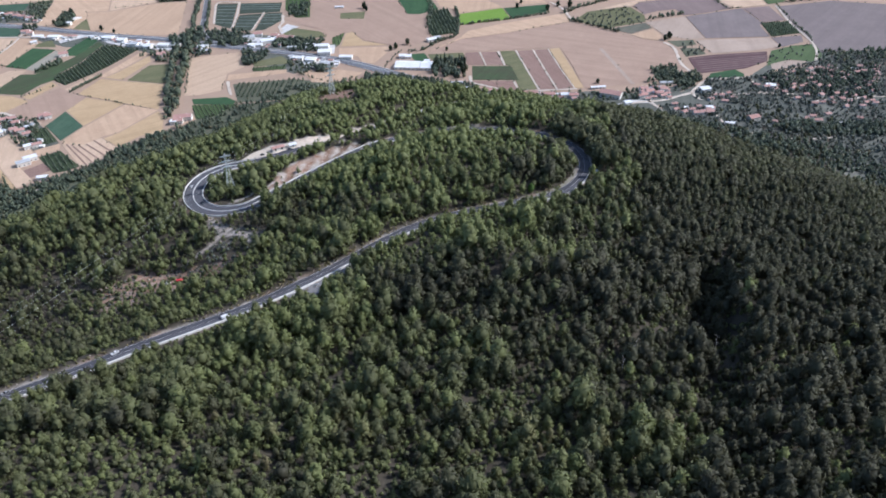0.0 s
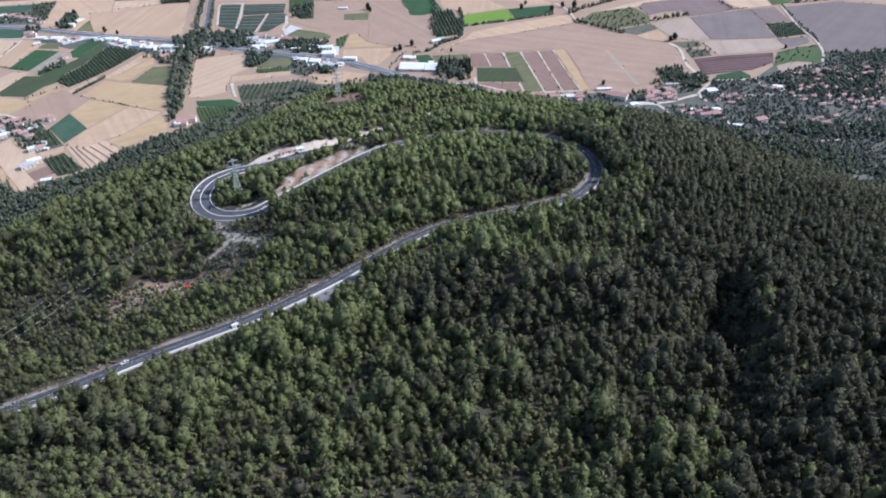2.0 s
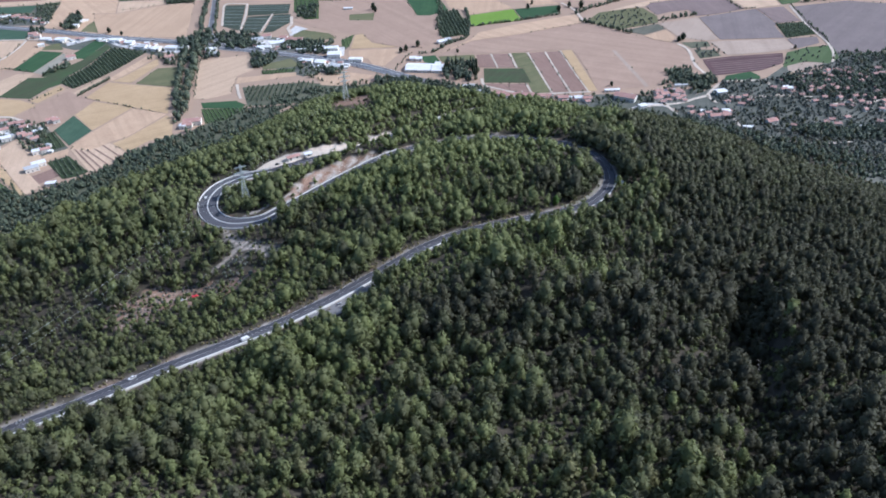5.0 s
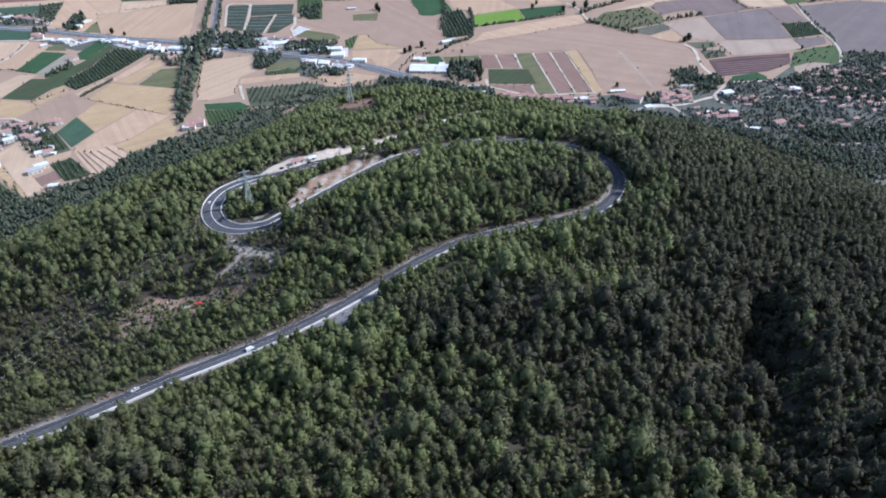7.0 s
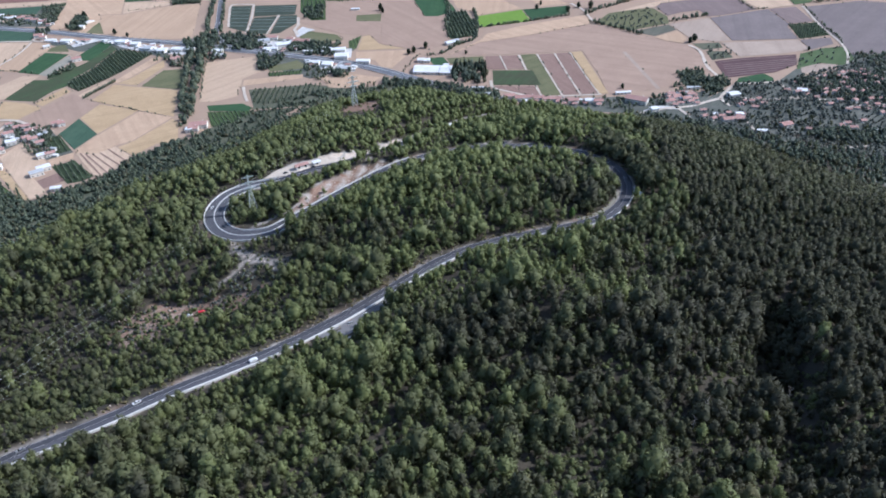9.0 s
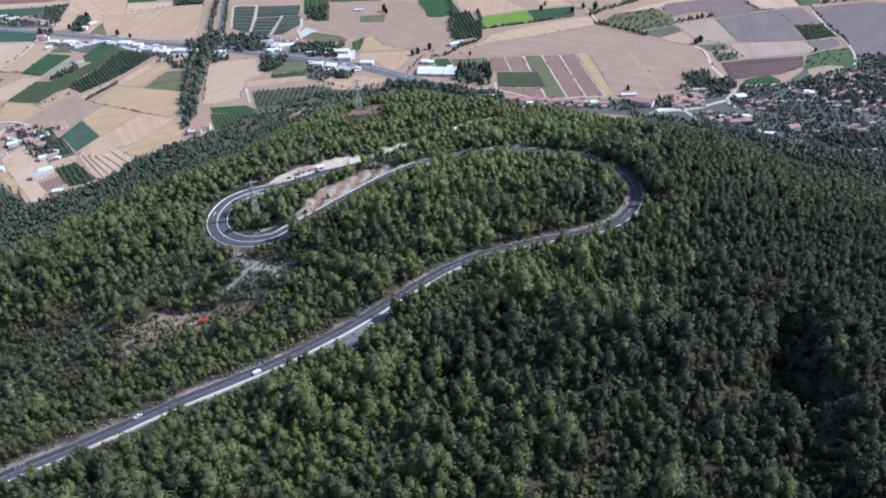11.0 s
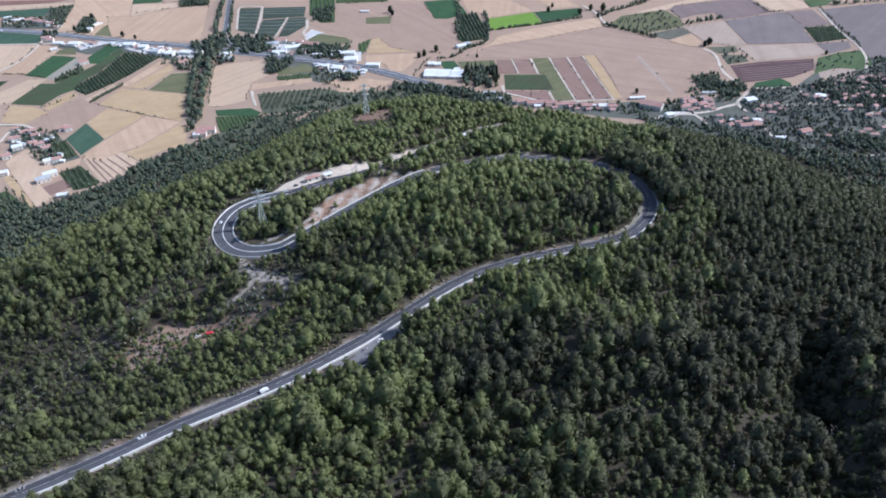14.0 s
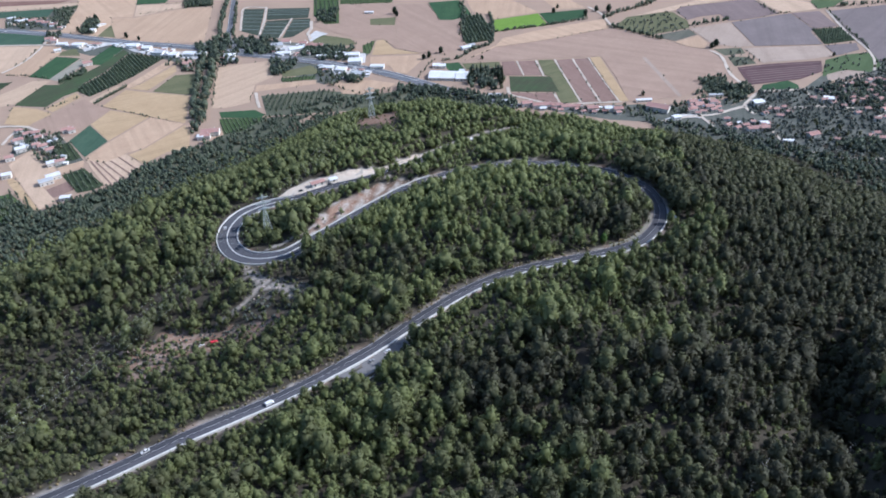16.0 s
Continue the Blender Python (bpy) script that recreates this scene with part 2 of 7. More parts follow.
HILL = np.array([HILL_ROWS[i] for i in range(11)], float)


def spline_weight(u):
    u = np.abs(u)
    return np.where(u < 1, 2 / 3 - u**2 + u**3 / 2, np.where(u < 2, (2 - u) ** 3 / 6, 0))


def bare_height(x, y):
    x, y = np.ravel(np.asarray(x, float)), np.ravel(np.asarray(y, float))
    bx = spline_weight((x[:, None] - HILL_X0) / HILL_STEP - np.arange(11))
    by = spline_weight((y[:, None] - HILL_Y0) / HILL_STEP - np.arange(11))
    h = np.einsum("ni,ij,nj->n", by, HILL, bx)
    s = np.clip(h / 12, 0, 1)
    h = np.where(h > 0, h * s * s * (3 - 2 * s), 0)
    for (ax, ay), (bx2, by2), wide, rise in RELIEF:
        d = segment_distance(x, y, ax, ay, bx2, by2)
        h = h + rise * np.exp(-((d / wide) ** 2)) * np.clip(h / 30, 0, 1)
    return h


def segment_distance(x, y, ax, ay, bx, by):
    dx, dy = bx - ax, by - ay
    u = np.clip(((x - ax) * dx + (y - ay) * dy) / (dx * dx + dy * dy), 0, 1)
    return np.hypot(x - ax - u * dx, y - ay - u * dy)


# ridges (rise above 0) and gullies (below 0): ends, half width, rise
RELIEF = [
    ((-106, 440), (-62, 482), 10, 7.0),
    ((40, 585), (170, 525), 45, 3.0),
    ((-40, 622), (60, 600), 35, 11.0),
    ((142, 275), (120, 180), 15, 3.5),
    ((22, 288), (64, 250), 20, 7.0),
    ((-44, 396), (-12, 440), 24, 6.0),
    ((-52, 222), (-20, 236), 16, -5.0),
    ((128, 286), (112, 244), 11, -15.0),
    ((145, 288), (128, 250), 9, 6.0),
    ((110, 240), (100, 200), 12, -6.0),
    ((98, 196), (84, 150), 14, -5.0),
    ((-160, 352), (-146, 338), 16, -4.0),
]

# ---- the road: centre line, height, half width on its left and right ----
ROAD_UPPER = [
    (-194.0, 188.6, 193.5, 3.0, 3.3), (-176.6, 206.9, 191.0, 3.0, 3.3), (-162.3, 217.9, 189.5, 3.0, 3.3),
    (-146.9, 229.9, 188.0, 3.0, 3.3), (-130.3, 243.4, 186.5, 3.0, 3.3), (-112.0, 256.8, 184.8, 3.0, 3.3),
    (-92.2, 271.7, 183.0, 3.0, 3.3), (-70.8, 290.6, 181.3, 3.1, 3.3), (-59.5, 302.5, 180.0, 3.1, 3.3),
    (-47.5, 316.3, 178.7, 3.1, 3.3), (-34.5, 330.7, 177.6, 3.1, 3.3), (-20.6, 344.2, 176.8, 3.1, 3.3),
    (-6.0, 355.0, 176.0, 3.1, 3.2), (9.1, 362.7, 175.5, 3.0, 3.1), (24.4, 368.2, 175.2, 3.0, 3.1),
    (40.0, 373.3, 174.9, 3.0, 3.1), (56.0, 378.4, 174.6, 3.1, 3.3),
]
ROAD_BEND = [
    (56.0, 378.4, 174.6, 3.1, 3.3), (71.1, 385.7, 174.5, 3.2, 3.5), (82.6, 397.8, 174.3, 3.3, 3.7),
    (89.6, 412.1, 174.0, 3.4, 3.9), (92.2, 426.9, 173.7, 3.4, 3.9), (90.5, 443.6, 173.0, 3.3, 3.7),
    (84.3, 457.9, 172.2, 3.2, 3.4), (71.7, 471.2, 171.3, 3.2, 3.3), (54.9, 481.3, 170.3, 3.1, 3.2),
    (37.1, 487.7, 169.3, 3.1, 3.2), (18.5, 490.9, 168.5, 3.1, 3.2), (-0.5, 490.6, 167.8, 3.1, 3.2),
    (-19.5, 486.0, 167.0, 3.1, 3.2), (-38.3, 479.9, 166.2, 3.1, 3.2), (-56.5, 468.5, 165.0, 3.1, 3.2),
]
ROAD_HAIRPIN = [
    (-56.5, 468.5, 165.0, 3.1, 3.2), (-73.8, 453.5, 163.6, 2.9, 3.0), (-90.2, 437.9, 162.2, 2.9, 3.0),
    (-102.6, 425.3, 161.0, 3.2, 3.2), (-114.6, 413.6, 159.6, 4.2, 4.2), (-123.5, 405.8, 158.6, 5.0, 5.0),
    (-134.8, 403.4, 157.8, 5.7, 5.7), (-145.3, 405.2, 157.3, 5.9, 5.9), (-154.6, 411.6, 157.0, 5.9, 5.9),
    (-161.2, 421.8, 157.0, 5.9, 5.9), (-164.0, 432.9, 157.0, 5.9, 5.9), (-163.1, 444.0, 157.2, 5.7, 5.7),
    (-158.9, 453.7, 157.5, 5.5, 5.5), (-150.6, 461.4, 157.8, 5.0, 5.0), (-140.5, 466.3, 158.0, 4.5, 4.5),
    (-129.9, 470.0, 158.1, 3.8, 3.8),
]
ROAD_LOWER = [
    (-129.9, 470.0, 158.1, 3.8, 3.8), (-118.2, 478.7, 158.0, 3.4, 3.4), (-106.1, 487.1, 157.7, 3.2, 3.2),
    (-93.4, 493.7, 157.2, 3.0, 3.0), (-78.7, 503.0, 156.2, 2.9, 2.9), (-63.8, 516.3, 155.0, 3.0, 3.0),
    (-48.3, 530.5, 153.6, 3.0, 3.0), (-32.0, 548.1, 152.2, 3.0, 3.0), (-14.9, 563.2, 151.0, 3.0, 3.0),
    (2.9, 575.3, 150.0, 3.0, 3.0), (21.2, 585.6, 148.0, 3.0, 3.0), (49.8, 601.0, 143.0, 3.0, 3.0),
]
ROUTE_KEYS = ROAD_UPPER + ROAD_BEND[1:] + ROAD_HAIRPIN[1:] + ROAD_LOWER[1:]


def curve_through(keys, step=2.0):
    """Catmull-Rom curve through the keys, about a point per step."""
    k = np.array(keys, float)
    k = np.vstack([2 * k[0] - k[1], k, 2 * k[-1] - k[-2]])
    out = []
    for i in range(1, len(k) - 2):
        n = max(2, int(np.hypot(*(k[i + 1] - k[i])[:2]) / step))
        u = np.linspace(0, 1, n, endpoint=False)[:, None]
        a, b, c, d = k[i - 1], k[i], k[i + 1], k[i + 2]
        out.append(0.5 * (2 * b + (c - a) * u + (2 * a - 5 * b + 4 * c - d) * u**2 + (3 * b - a - 3 * c + d) * u**3))
    out.append(k[-2][None])
    return np.vstack(out)


ROUTE = curve_through(ROUTE_KEYS)


def side_of(line):
    """Unit vectors to the right of a line's direction."""
    d = np.gradient(line[:, :2], axis=0)
    d /= np.maximum(np.linalg.norm(d, axis=1), 1e-9)[:, None]
    return np.stack([d[:, 1], -d[:, 0]], 1)


ROUTE_SIDE = side_of(ROUTE)
# the bed: several points across the road, so that wide bends are flattened fully
BED = np.vstack([np.c_[ROUTE[:, :2] + ROUTE_SIDE * (o * np.where(o > 0, ROUTE[:, 4], ROUTE[:, 3]))[:, None], ROUTE[:, 2]] for o in (-0.8, -0.4, 0, 0.4, 0.8)])
LAYBY = [(-84, 282), (-66, 279), (-53, 291), (-47, 303), (-36, 320), (-55, 309), (-72, 294)]
BED = np.vstack([BED, [(-70, 288, 180.6), (-64, 290, 180.2), (-60, 294, 180), (-56, 298, 179.8), (-51, 304, 179.2), (-66, 284, 180.6)]])
STOP_YARD = [(-141, 473), (-134, 485), (-122, 495), (-108, 502), (-95, 502), (-86, 502), (-86, 498), (-111, 481)]
BED = np.vstack([BED, [(-128, 480, 158.2), (-120, 486, 158.2), (-112, 492, 158.0), (-104, 496, 157.8)]])


def bed_nearest(x, y):
    """The bed's nearest place to each point."""
    out = np.zeros((len(x), 2))
    for i in range(0, len(x), 4000):
        out[i : i + 4000] = BED[np.hypot(x[i : i + 4000, None] - BED[:, 0], y[i : i + 4000, None] - BED[:, 1]).argmin(1), :2]
    return out


def bed_distance(x, y):
    """Distance to the road bed and the bed's height there."""
    best, at = np.full(len(x), 1e9), np.zeros(len(x))
    for i in range(0, len(x), 4000):
        d = np.hypot(x[i : i + 4000, None] - BED[:, 0], y[i : i + 4000, None] - BED[:, 1])
        j = d.argmin(1)
        best[i : i + 4000] = d[np.arange(len(j)), j]
        w = 1 / (d + 0.5) ** 4
        at[i : i + 4000] = (w * BED[:, 2]).sum(1) / w.sum(1)
    return best, at


def height(x, y, carved=True):
    x, y = np.ravel(np.asarray(x, float)), np.ravel(np.asarray(y, float))
    h = bare_height(x, y)
    near = (x > -215) & (x < 130) & (y > 160) & (y < 620)
    if carved and near.any():
        d, z = bed_distance(x[near], y[near])
        s = np.clip((d - 4.6) / 15, 0, 1)
        s = s * s * (3 - 2 * s)
        h[near] = (z - 0.25) * (1 - s) + h[near] * s
    return h


def height_at(x, y):
    return float(height([x], [y])[0])


def inside(poly, x, y):
    """Which points lie in a polygon."""
    x, y = np.asarray(x, float), np.asarray(y, float)
    hit = np.zeros(x.shape, bool)
    for (ax, ay), (bx, by) in zip(poly, poly[1:] + poly[:1]):
        if ay != by:
            hit ^= ((ay > y) != (by > y)) & (x < (bx - ax) * (y - ay) / (by - ay) + ax)
    return hit


# clearings: red earth, the stony wash below the hairpin, the rock cutting, bare patches
RED_CLEARING = [(-197, 336), (-175, 352), (-160, 352), (-110, 350), (-109, 341), (-137, 334), (-161, 333), (-173, 314), (-192, 322)]
WASH = [(-147, 392), (-120, 385), (-104, 376), (-102, 364), (-120, 370), (-130, 364), (-143, 360), (-138, 372)]
CUTTING = [(-116, 420), (-113, 431), (-105, 442), (-96, 454), (-83, 464.5), (-76, 470.5), (-62, 477.5), (-44, 482), (-34, 485), (-32, 480), (-45, 476), (-61, 468), (-78, 454), (-95, 440), (-108, 425)]
PYLON_YARD = [(-106, 622), (-80, 628), (-66, 608), (-76, 590), (-100, 596)]
SCRUB_PATCH = [(-144, 362), (-124, 372), (-108, 372), (-107, 348), (-134, 346)]
PALE_BANK = [(-108, 504), (-96, 507.5), (-84, 511.5), (-77, 515), (-69, 521), (-62, 528.5), (-55, 536.5), (-48, 538), (-55, 526.5), (-65, 516.5), (-76, 507), (-88, 501), (-102, 494)]
PYLON_FRONT = [(-104, 600), (-72, 600), (-60, 572), (-98, 566)]
STONY_STRIP = [(-136, 413.5), (-125, 421.5), (-117, 427.5), (-111, 433.5), (-109, 431), (-117, 424.5), (-125, 418.5), (-134, 411.5)]
# pale gullies that branch down the wash
GULLIES = [((-147, 401), (-138, 386)), ((-138, 386), (-128, 376.5)), ((-128, 376.5), (-112, 375)), ((-133, 380), (-139, 366)), ((-139, 366), (-150, 356)), ((-140, 391), (-118, 374)), ((-118, 374), (-112, 364))]
BARE_PATCH = [(-200, 560), (-186, 572), (-160, 562), (-172, 548), (-192, 546)]


def arrays_mesh(name, verts, faces, mats, smooth=False, tints=None, slots=None, normals=None):
    """A mesh from arrays of vertices and of triangles or quads."""
    me = bpy.data.meshes.new(name)
    verts, faces = np.asarray(verts, np.float32), np.asarray(faces, np.int32)
    k = faces.shape[1]
    me.vertices.add(len(verts))
    me.vertices.foreach_set("co", verts.ravel())
    me.loops.add(faces.size)
    me.loops.foreach_set("vertex_index", faces.ravel())
    me.polygons.add(len(faces))
    me.polygons.foreach_set("loop_start", np.arange(0, faces.size, k, dtype=np.int32))
    if slots is not None:
        me.polygons.foreach_set("material_index", np.asarray(slots, np.int32))
    me.polygons.foreach_set("use_smooth", np.full(len(faces), smooth))
    for m in mats:
        me.materials.append(m)
    for key, values in (tints or {}).items():
        me.attributes.new(key, "FLOAT", "POINT").data.foreach_set("value", np.asarray(values, np.float32))
    me.update(calc_edges=True)
    if normals is not None:
        me.normals_split_custom_set_from_vertices(np.asarray(normals, np.float32))
    return me


def ripple(x, y, scale, seed):
    """Smooth wandering of a few metres over the plan."""
    r = np.random.default_rng(seed)
    v = np.zeros(len(x))
    for _ in range(10):
        a, k, ph = r.uniform(0, 2 * math.pi), r.uniform(0.5, 1.8) / scale, r.uniform(0, 2 * math.pi)
        v += np.sin(2 * math.pi * k * (x * math.cos(a) + y * math.sin(a)) + ph)
    return v


def foot_of_hill(x, y, reach=85.0):
    """Whether ground lies on the hill or within reach of its slope."""
    hit = bare_height(x, y) > 3
    for k in range(10):
        a = 2 * math.pi * k / 10
        for r in (reach / 2, reach):
            hit |= bare_height(x + r * math.cos(a), y + r * math.sin(a)) > 14
    return hit


def ground_sheet():
    far = np.array([60, 140, 260, 420, 700, 1200, 2200, 4200, 7000.0])
    xs = np.r_[-600 - far[::-1], np.arange(-600, -330, 10), np.arange(-330, 330, 3.0), np.arange(330, 601, 10), 600 + far]
    ys = np.r_[-250 - far[::-1], np.arange(-250, 110, 12), np.arange(110, 680, 3.0), np.arange(680, 1000, 10), 1000 + far]
    X, Y = np.meshgrid(xs, ys)
    x, y = X.ravel(), Y.ravel()
    z = height(x, y)
    rng = np.random.default_rng(3)
    raw = bare_height(x, y)
    z = z + np.where(raw > 15, rng.normal(0, 0.12, len(x)), 0)
    z = z + np.where(inside(CUTTING, x, y), np.clip(0.35 * ripple(x, y, 9, 8), -0.9, 1.4), 0)
    foot = foot_of_hill(x, y)
    wood = np.maximum(np.clip((raw - 0.3) / 3, 0, 1), 0.8 * foot)
    soil, rock = np.zeros(len(x)), np.zeros(len(x))
    wx, wy = x + ripple(x, y, 13, 1), y + ripple(x, y, 13, 2)
    for poly in (RED_CLEARING, PYLON_YARD, BARE_PATCH):
        soil[inside(poly, wx, wy)] = 0.8
    stony = inside(RED_CLEARING, wx, wy)
    rock[stony] = np.clip(0.04 + 0.14 * ripple(x, y, 8, 12), 0, 0.5)[stony]
    soil[inside(CUTTING, x, y)] = np.clip(0.6 - (x + 75) / 50, 0, 0.95)[inside(CUTTING, x, y)]
    for poly, bare in ((WASH, 0.0), (CUTTING, 0.3)):
        rock[inside(poly, wx, wy)] = np.clip(bare + (0.12 if poly is WASH else 0.33) * ripple(x, y, 7, 3), 0, 1)[inside(poly, wx, wy)]
    streak = np.min([segment_distance(x, y, *a, *b) for a, b in GULLIES], 0)
    rock = np.maximum(rock, 0.8 * np.clip((2.2 - streak) / 1.6, 0, 1))
    rock[inside(STOP_YARD, x, y) | inside(PALE_BANK, wx, wy) | inside(STONY_STRIP, x, y)] = 1
    near = (x > -215) & (x < 130) & (y > 160) & (y < 620)
    d = np.full(len(x), 1e9)
    d[near] = bed_distance(x[near], y[near])[0]
    verge = np.clip(0.35 + 0.16 * ripple(x, y, 16, 5), 0, 0.9)
    rock = np.maximum(rock, verge * np.clip((2.6 - d) / 1.2, 0, 1))
    soil = np.maximum(soil, np.clip(0.2 + 0.2 * ripple(x, y, 21, 6), 0, 0.8) * np.clip((3.2 - d) / 1.5, 0, 1))
    bank = near & (x > -106) & (x < 70) & (y > 494) & (d > 2) & (d < 4.6)
    at = bed_nearest(x[bank], y[bank])
    rock[np.where(bank)[0][y[bank] > at[:, 1] + 1.0]] = 0.85
    nx, ny = len(xs), len(ys)
    i = (np.arange(ny - 1)[:, None] * nx + np.arange(nx - 1)).ravel()
    me = arrays_mesh("ground", np.c_[x, y, z], np.c_[i, i + 1, i + 1 + nx, i + nx], [M_ground], True, dict(wood=wood, soil=soil, rock=rock))
    return tagged(new("ground", me), "wooded limestone hill above a wide farmed plain", "ground", kind="structure")


ground_sheet()


def part(name, me, parent, label=""):
    ob = new(name, me)
    ob.parent = parent
    if label:
        ob["label"] = label
    return ob


def thing(name, x, y, z, label, category, turn=0.0, group="", kind=""):
    ob = new(name)
    ob.empty_display_size = 0.5
    ob.matrix_basis = pose(x, y, z, 0, 0, turn)
    return tagged(ob, label, category, group, kind)


def ribbon(line, left, right, lift, mat, name):
    """A strip along a line between two offsets, positive to its right."""
    s = side_of(line)
    a, b = line[:, :2] + s * np.reshape(left, (-1, 1)), line[:, :2] + s * np.reshape(right, (-1, 1))
    z = line[:, 2] + lift
    v = np.vstack([np.c_[a, z], np.c_[b, z]])
    n = len(line)
    i = np.arange(n - 1)
    return arrays_mesh(name, v, np.c_[i, i + n, i + n + 1, i + 1], [mat], True)


def wall_along(line, offset, wide, high, mat, name, drop=0.6):
    """A low wall with a chamfered top that follows a line at an offset."""
    s = side_of(line)
    o = np.reshape(np.broadcast_to(offset, (len(line),)), (-1, 1))
    prof = [(-wide / 2, -drop), (-wide / 2, high * 0.85), (-wide * 0.3, high), (wide * 0.3, high), (wide / 2, high * 0.85), (wide / 2, -drop)]
    rows = [np.c_[line[:, :2] + s * (o + p), line[:, 2] + h] for p, h in prof]
    n, k = len(line), len(prof)
    i = np.arange(n - 1)
    faces = np.vstack([np.c_[a * n + i, a * n + i + 1, (a + 1) * n + i + 1, (a + 1) * n + i] for a in range(k - 1)])
    return arrays_mesh(name, np.vstack(rows), faces, [mat], False)


def stretch(a, b):
    """The part of the route between two places."""
    i = np.hypot(*(ROUTE[:, :2] - a).T).argmin()
    j = np.hypot(*(ROUTE[:, :2] - b).T).argmin()
    return ROUTE[min(i, j) : max(i, j) + 1]


# carriageway with its paint
road = tagged(new("road", ribbon(ROUTE, -ROUTE[:, 3], ROUTE[:, 4], 0.0, M_asphalt, "road")), "dark asphalt mountain road winding round the wooded hill", "road", kind="structure")
part("edge_line", ribbon(ROUTE, -ROUTE[:, 3] + 0.3, -ROUTE[:, 3] + 0.4, 0.012, M_paint, "edge_line"), road)
part("edge_line", ribbon(ROUTE, ROUTE[:, 4] - 0.4, ROUTE[:, 4] - 0.3, 0.012, M_paint, "edge_line"), road)
part("centre_line", ribbon(ROUTE, -0.04, 0.04, 0.012, M_paint, "centre_line"), road)
part("worn_lane", ribbon(ROUTE, 0.5, ROUTE[:, 4] - 0.9, 0.006, M_asphalt_worn, "worn_lane"), road, "slightly paler worn asphalt lane")

upper = stretch((-194, 189), (56, 378))
hair = stretch((-112, 416), (-130, 470))
back = stretch((-40, 479), (-116, 412))
part("worn_lane", ribbon(hair, -hair[:, 3] + 0.8, -0.6, 0.006, M_asphalt_worn, "worn_lane"), road, "slightly paler worn asphalt lane")
bend = stretch((60, 380), (93, 420))
far_leg = stretch((78, 466), (-40, 479))
upper_wall = wall_along(upper, upper[:, 4] + 0.3, 0.75, 0.7, M_concrete, "parapet")
tagged(new("parapet", upper_wall), "pale concrete parapet along the outer road edge", "parapet", kind="structure")
tagged(new("parapet", wall_along(hair, -hair[:, 3] - 0.2, 0.45, 0.7, M_concrete, "parapet")), "pale concrete parapet round the hairpin bend", "parapet", kind="structure")
tagged(new("parapet", wall_along(hair, hair[:, 4] + 0.2, 0.5, 0.6, M_concrete, "parapet")), "pale concrete kerb wall inside the hairpin bend", "parapet", kind="structure")
tagged(new("parapet", wall_along(hair, 0.0, 0.6, 0.35, M_concrete, "parapet", 0.1)), "low concrete divider between hairpin lanes", "parapet", kind="structure")
tagged(new("parapet", wall_along(back, back[:, 4] + 0.4, 0.5, 0.6, M_concrete, "parapet")), "pale concrete wall below the rock cutting", "parapet", kind="structure")
tagged(new("parapet", wall_along(bend, bend[:, 4] + 0.3, 0.5, 0.5, M_concrete, "parapet")), "pale concrete parapet outside the bend", "parapet", kind="structure")
tagged(new("parapet", wall_along(far_leg, -far_leg[:, 3] - 0.3, 0.6, 0.5, M_concrete, "parapet")), "pale concrete kerb wall along the road", "parapet", kind="structure")


def draped(name, poly, mat, lift, level=None, cuts=None):
    """A flat patch that follows the ground."""
    bm = bmesh.new()
    f = bm.faces.new([bm.verts.new((x, y, 0)) for x, y in poly])
    bmesh.ops.triangulate(bm, faces=[f])
    span = max(max(p[0] for p in poly) - min(p[0] for p in poly), max(p[1] for p in poly) - min(p[1] for p in poly))
    bmesh.ops.subdivide_edges(bm, edges=bm.edges[:], cuts=cuts or min(9, 1 + int(span / 25)), use_grid_fill=True)
    bm.verts.ensure_lookup_table()
    v = np.array([w.co[:] for w in bm.verts])
    z = height(v[:, 0], v[:, 1]) if level is None else level(v[:, 0], v[:, 1])
    for w, h in zip(bm.verts, z):
        w.co.z = h + lift
    bmesh.ops.recalc_face_normals(bm, faces=bm.faces[:])
    if sum(q.normal.z for q in bm.faces) < 0:
        bmesh.ops.reverse_faces(bm, faces=bm.faces[:])
    me = bpy.data.meshes.new(name)
    bm.to_mesh(me)
    bm.free()
    me.materials.append(mat)
    return me


def bed_level(x, y):
    return bed_distance(x, y)[1]


tagged(new("lay_by", draped("lay_by", LAYBY, M_asphalt_old, -0.03, bed_level)), "worn grey asphalt lay-by outside the parapet", "lay-by", kind="structure")
tagged(new("lay_by", draped("lay_by", STOP_YARD, M_track, -0.05, bed_level)), "pale gravel yard beside the road", "lay-by", kind="structure")
tagged(new("bank", draped("bank", PALE_BANK, M_bank, 0.1, cuts=4)), "bare cream and reddish earth bank above the road", "bank", kind="structure")
inner = stretch((58, 379), (88, 412))
tagged(new("verge", ribbon(inner, -inner[:, 3] - 2.6, -inner[:, 3] - 0.5, -0.06, M_dirt, "verge")), "pale dry dirt verge inside the bend", "verge", kind="structure")
lay_edge = curve_through([(-84, 281, 180.7), (-66, 278.5, 180.5), (-52, 290.5, 180.0), (-46, 303, 179.2)])
tagged(new("parapet", wall_along(lay_edge, 0.3, 0.6, 0.7, M_concrete, "parapet", 1.5)), "pale concrete parapet round the lay-by", "parapet", kind="structure")


# ---- the plain: fields, roads, tracks ----
FIELD_LIFT = [0]
FIELD_PLOTS = []
HIGHWAY_LINE = []


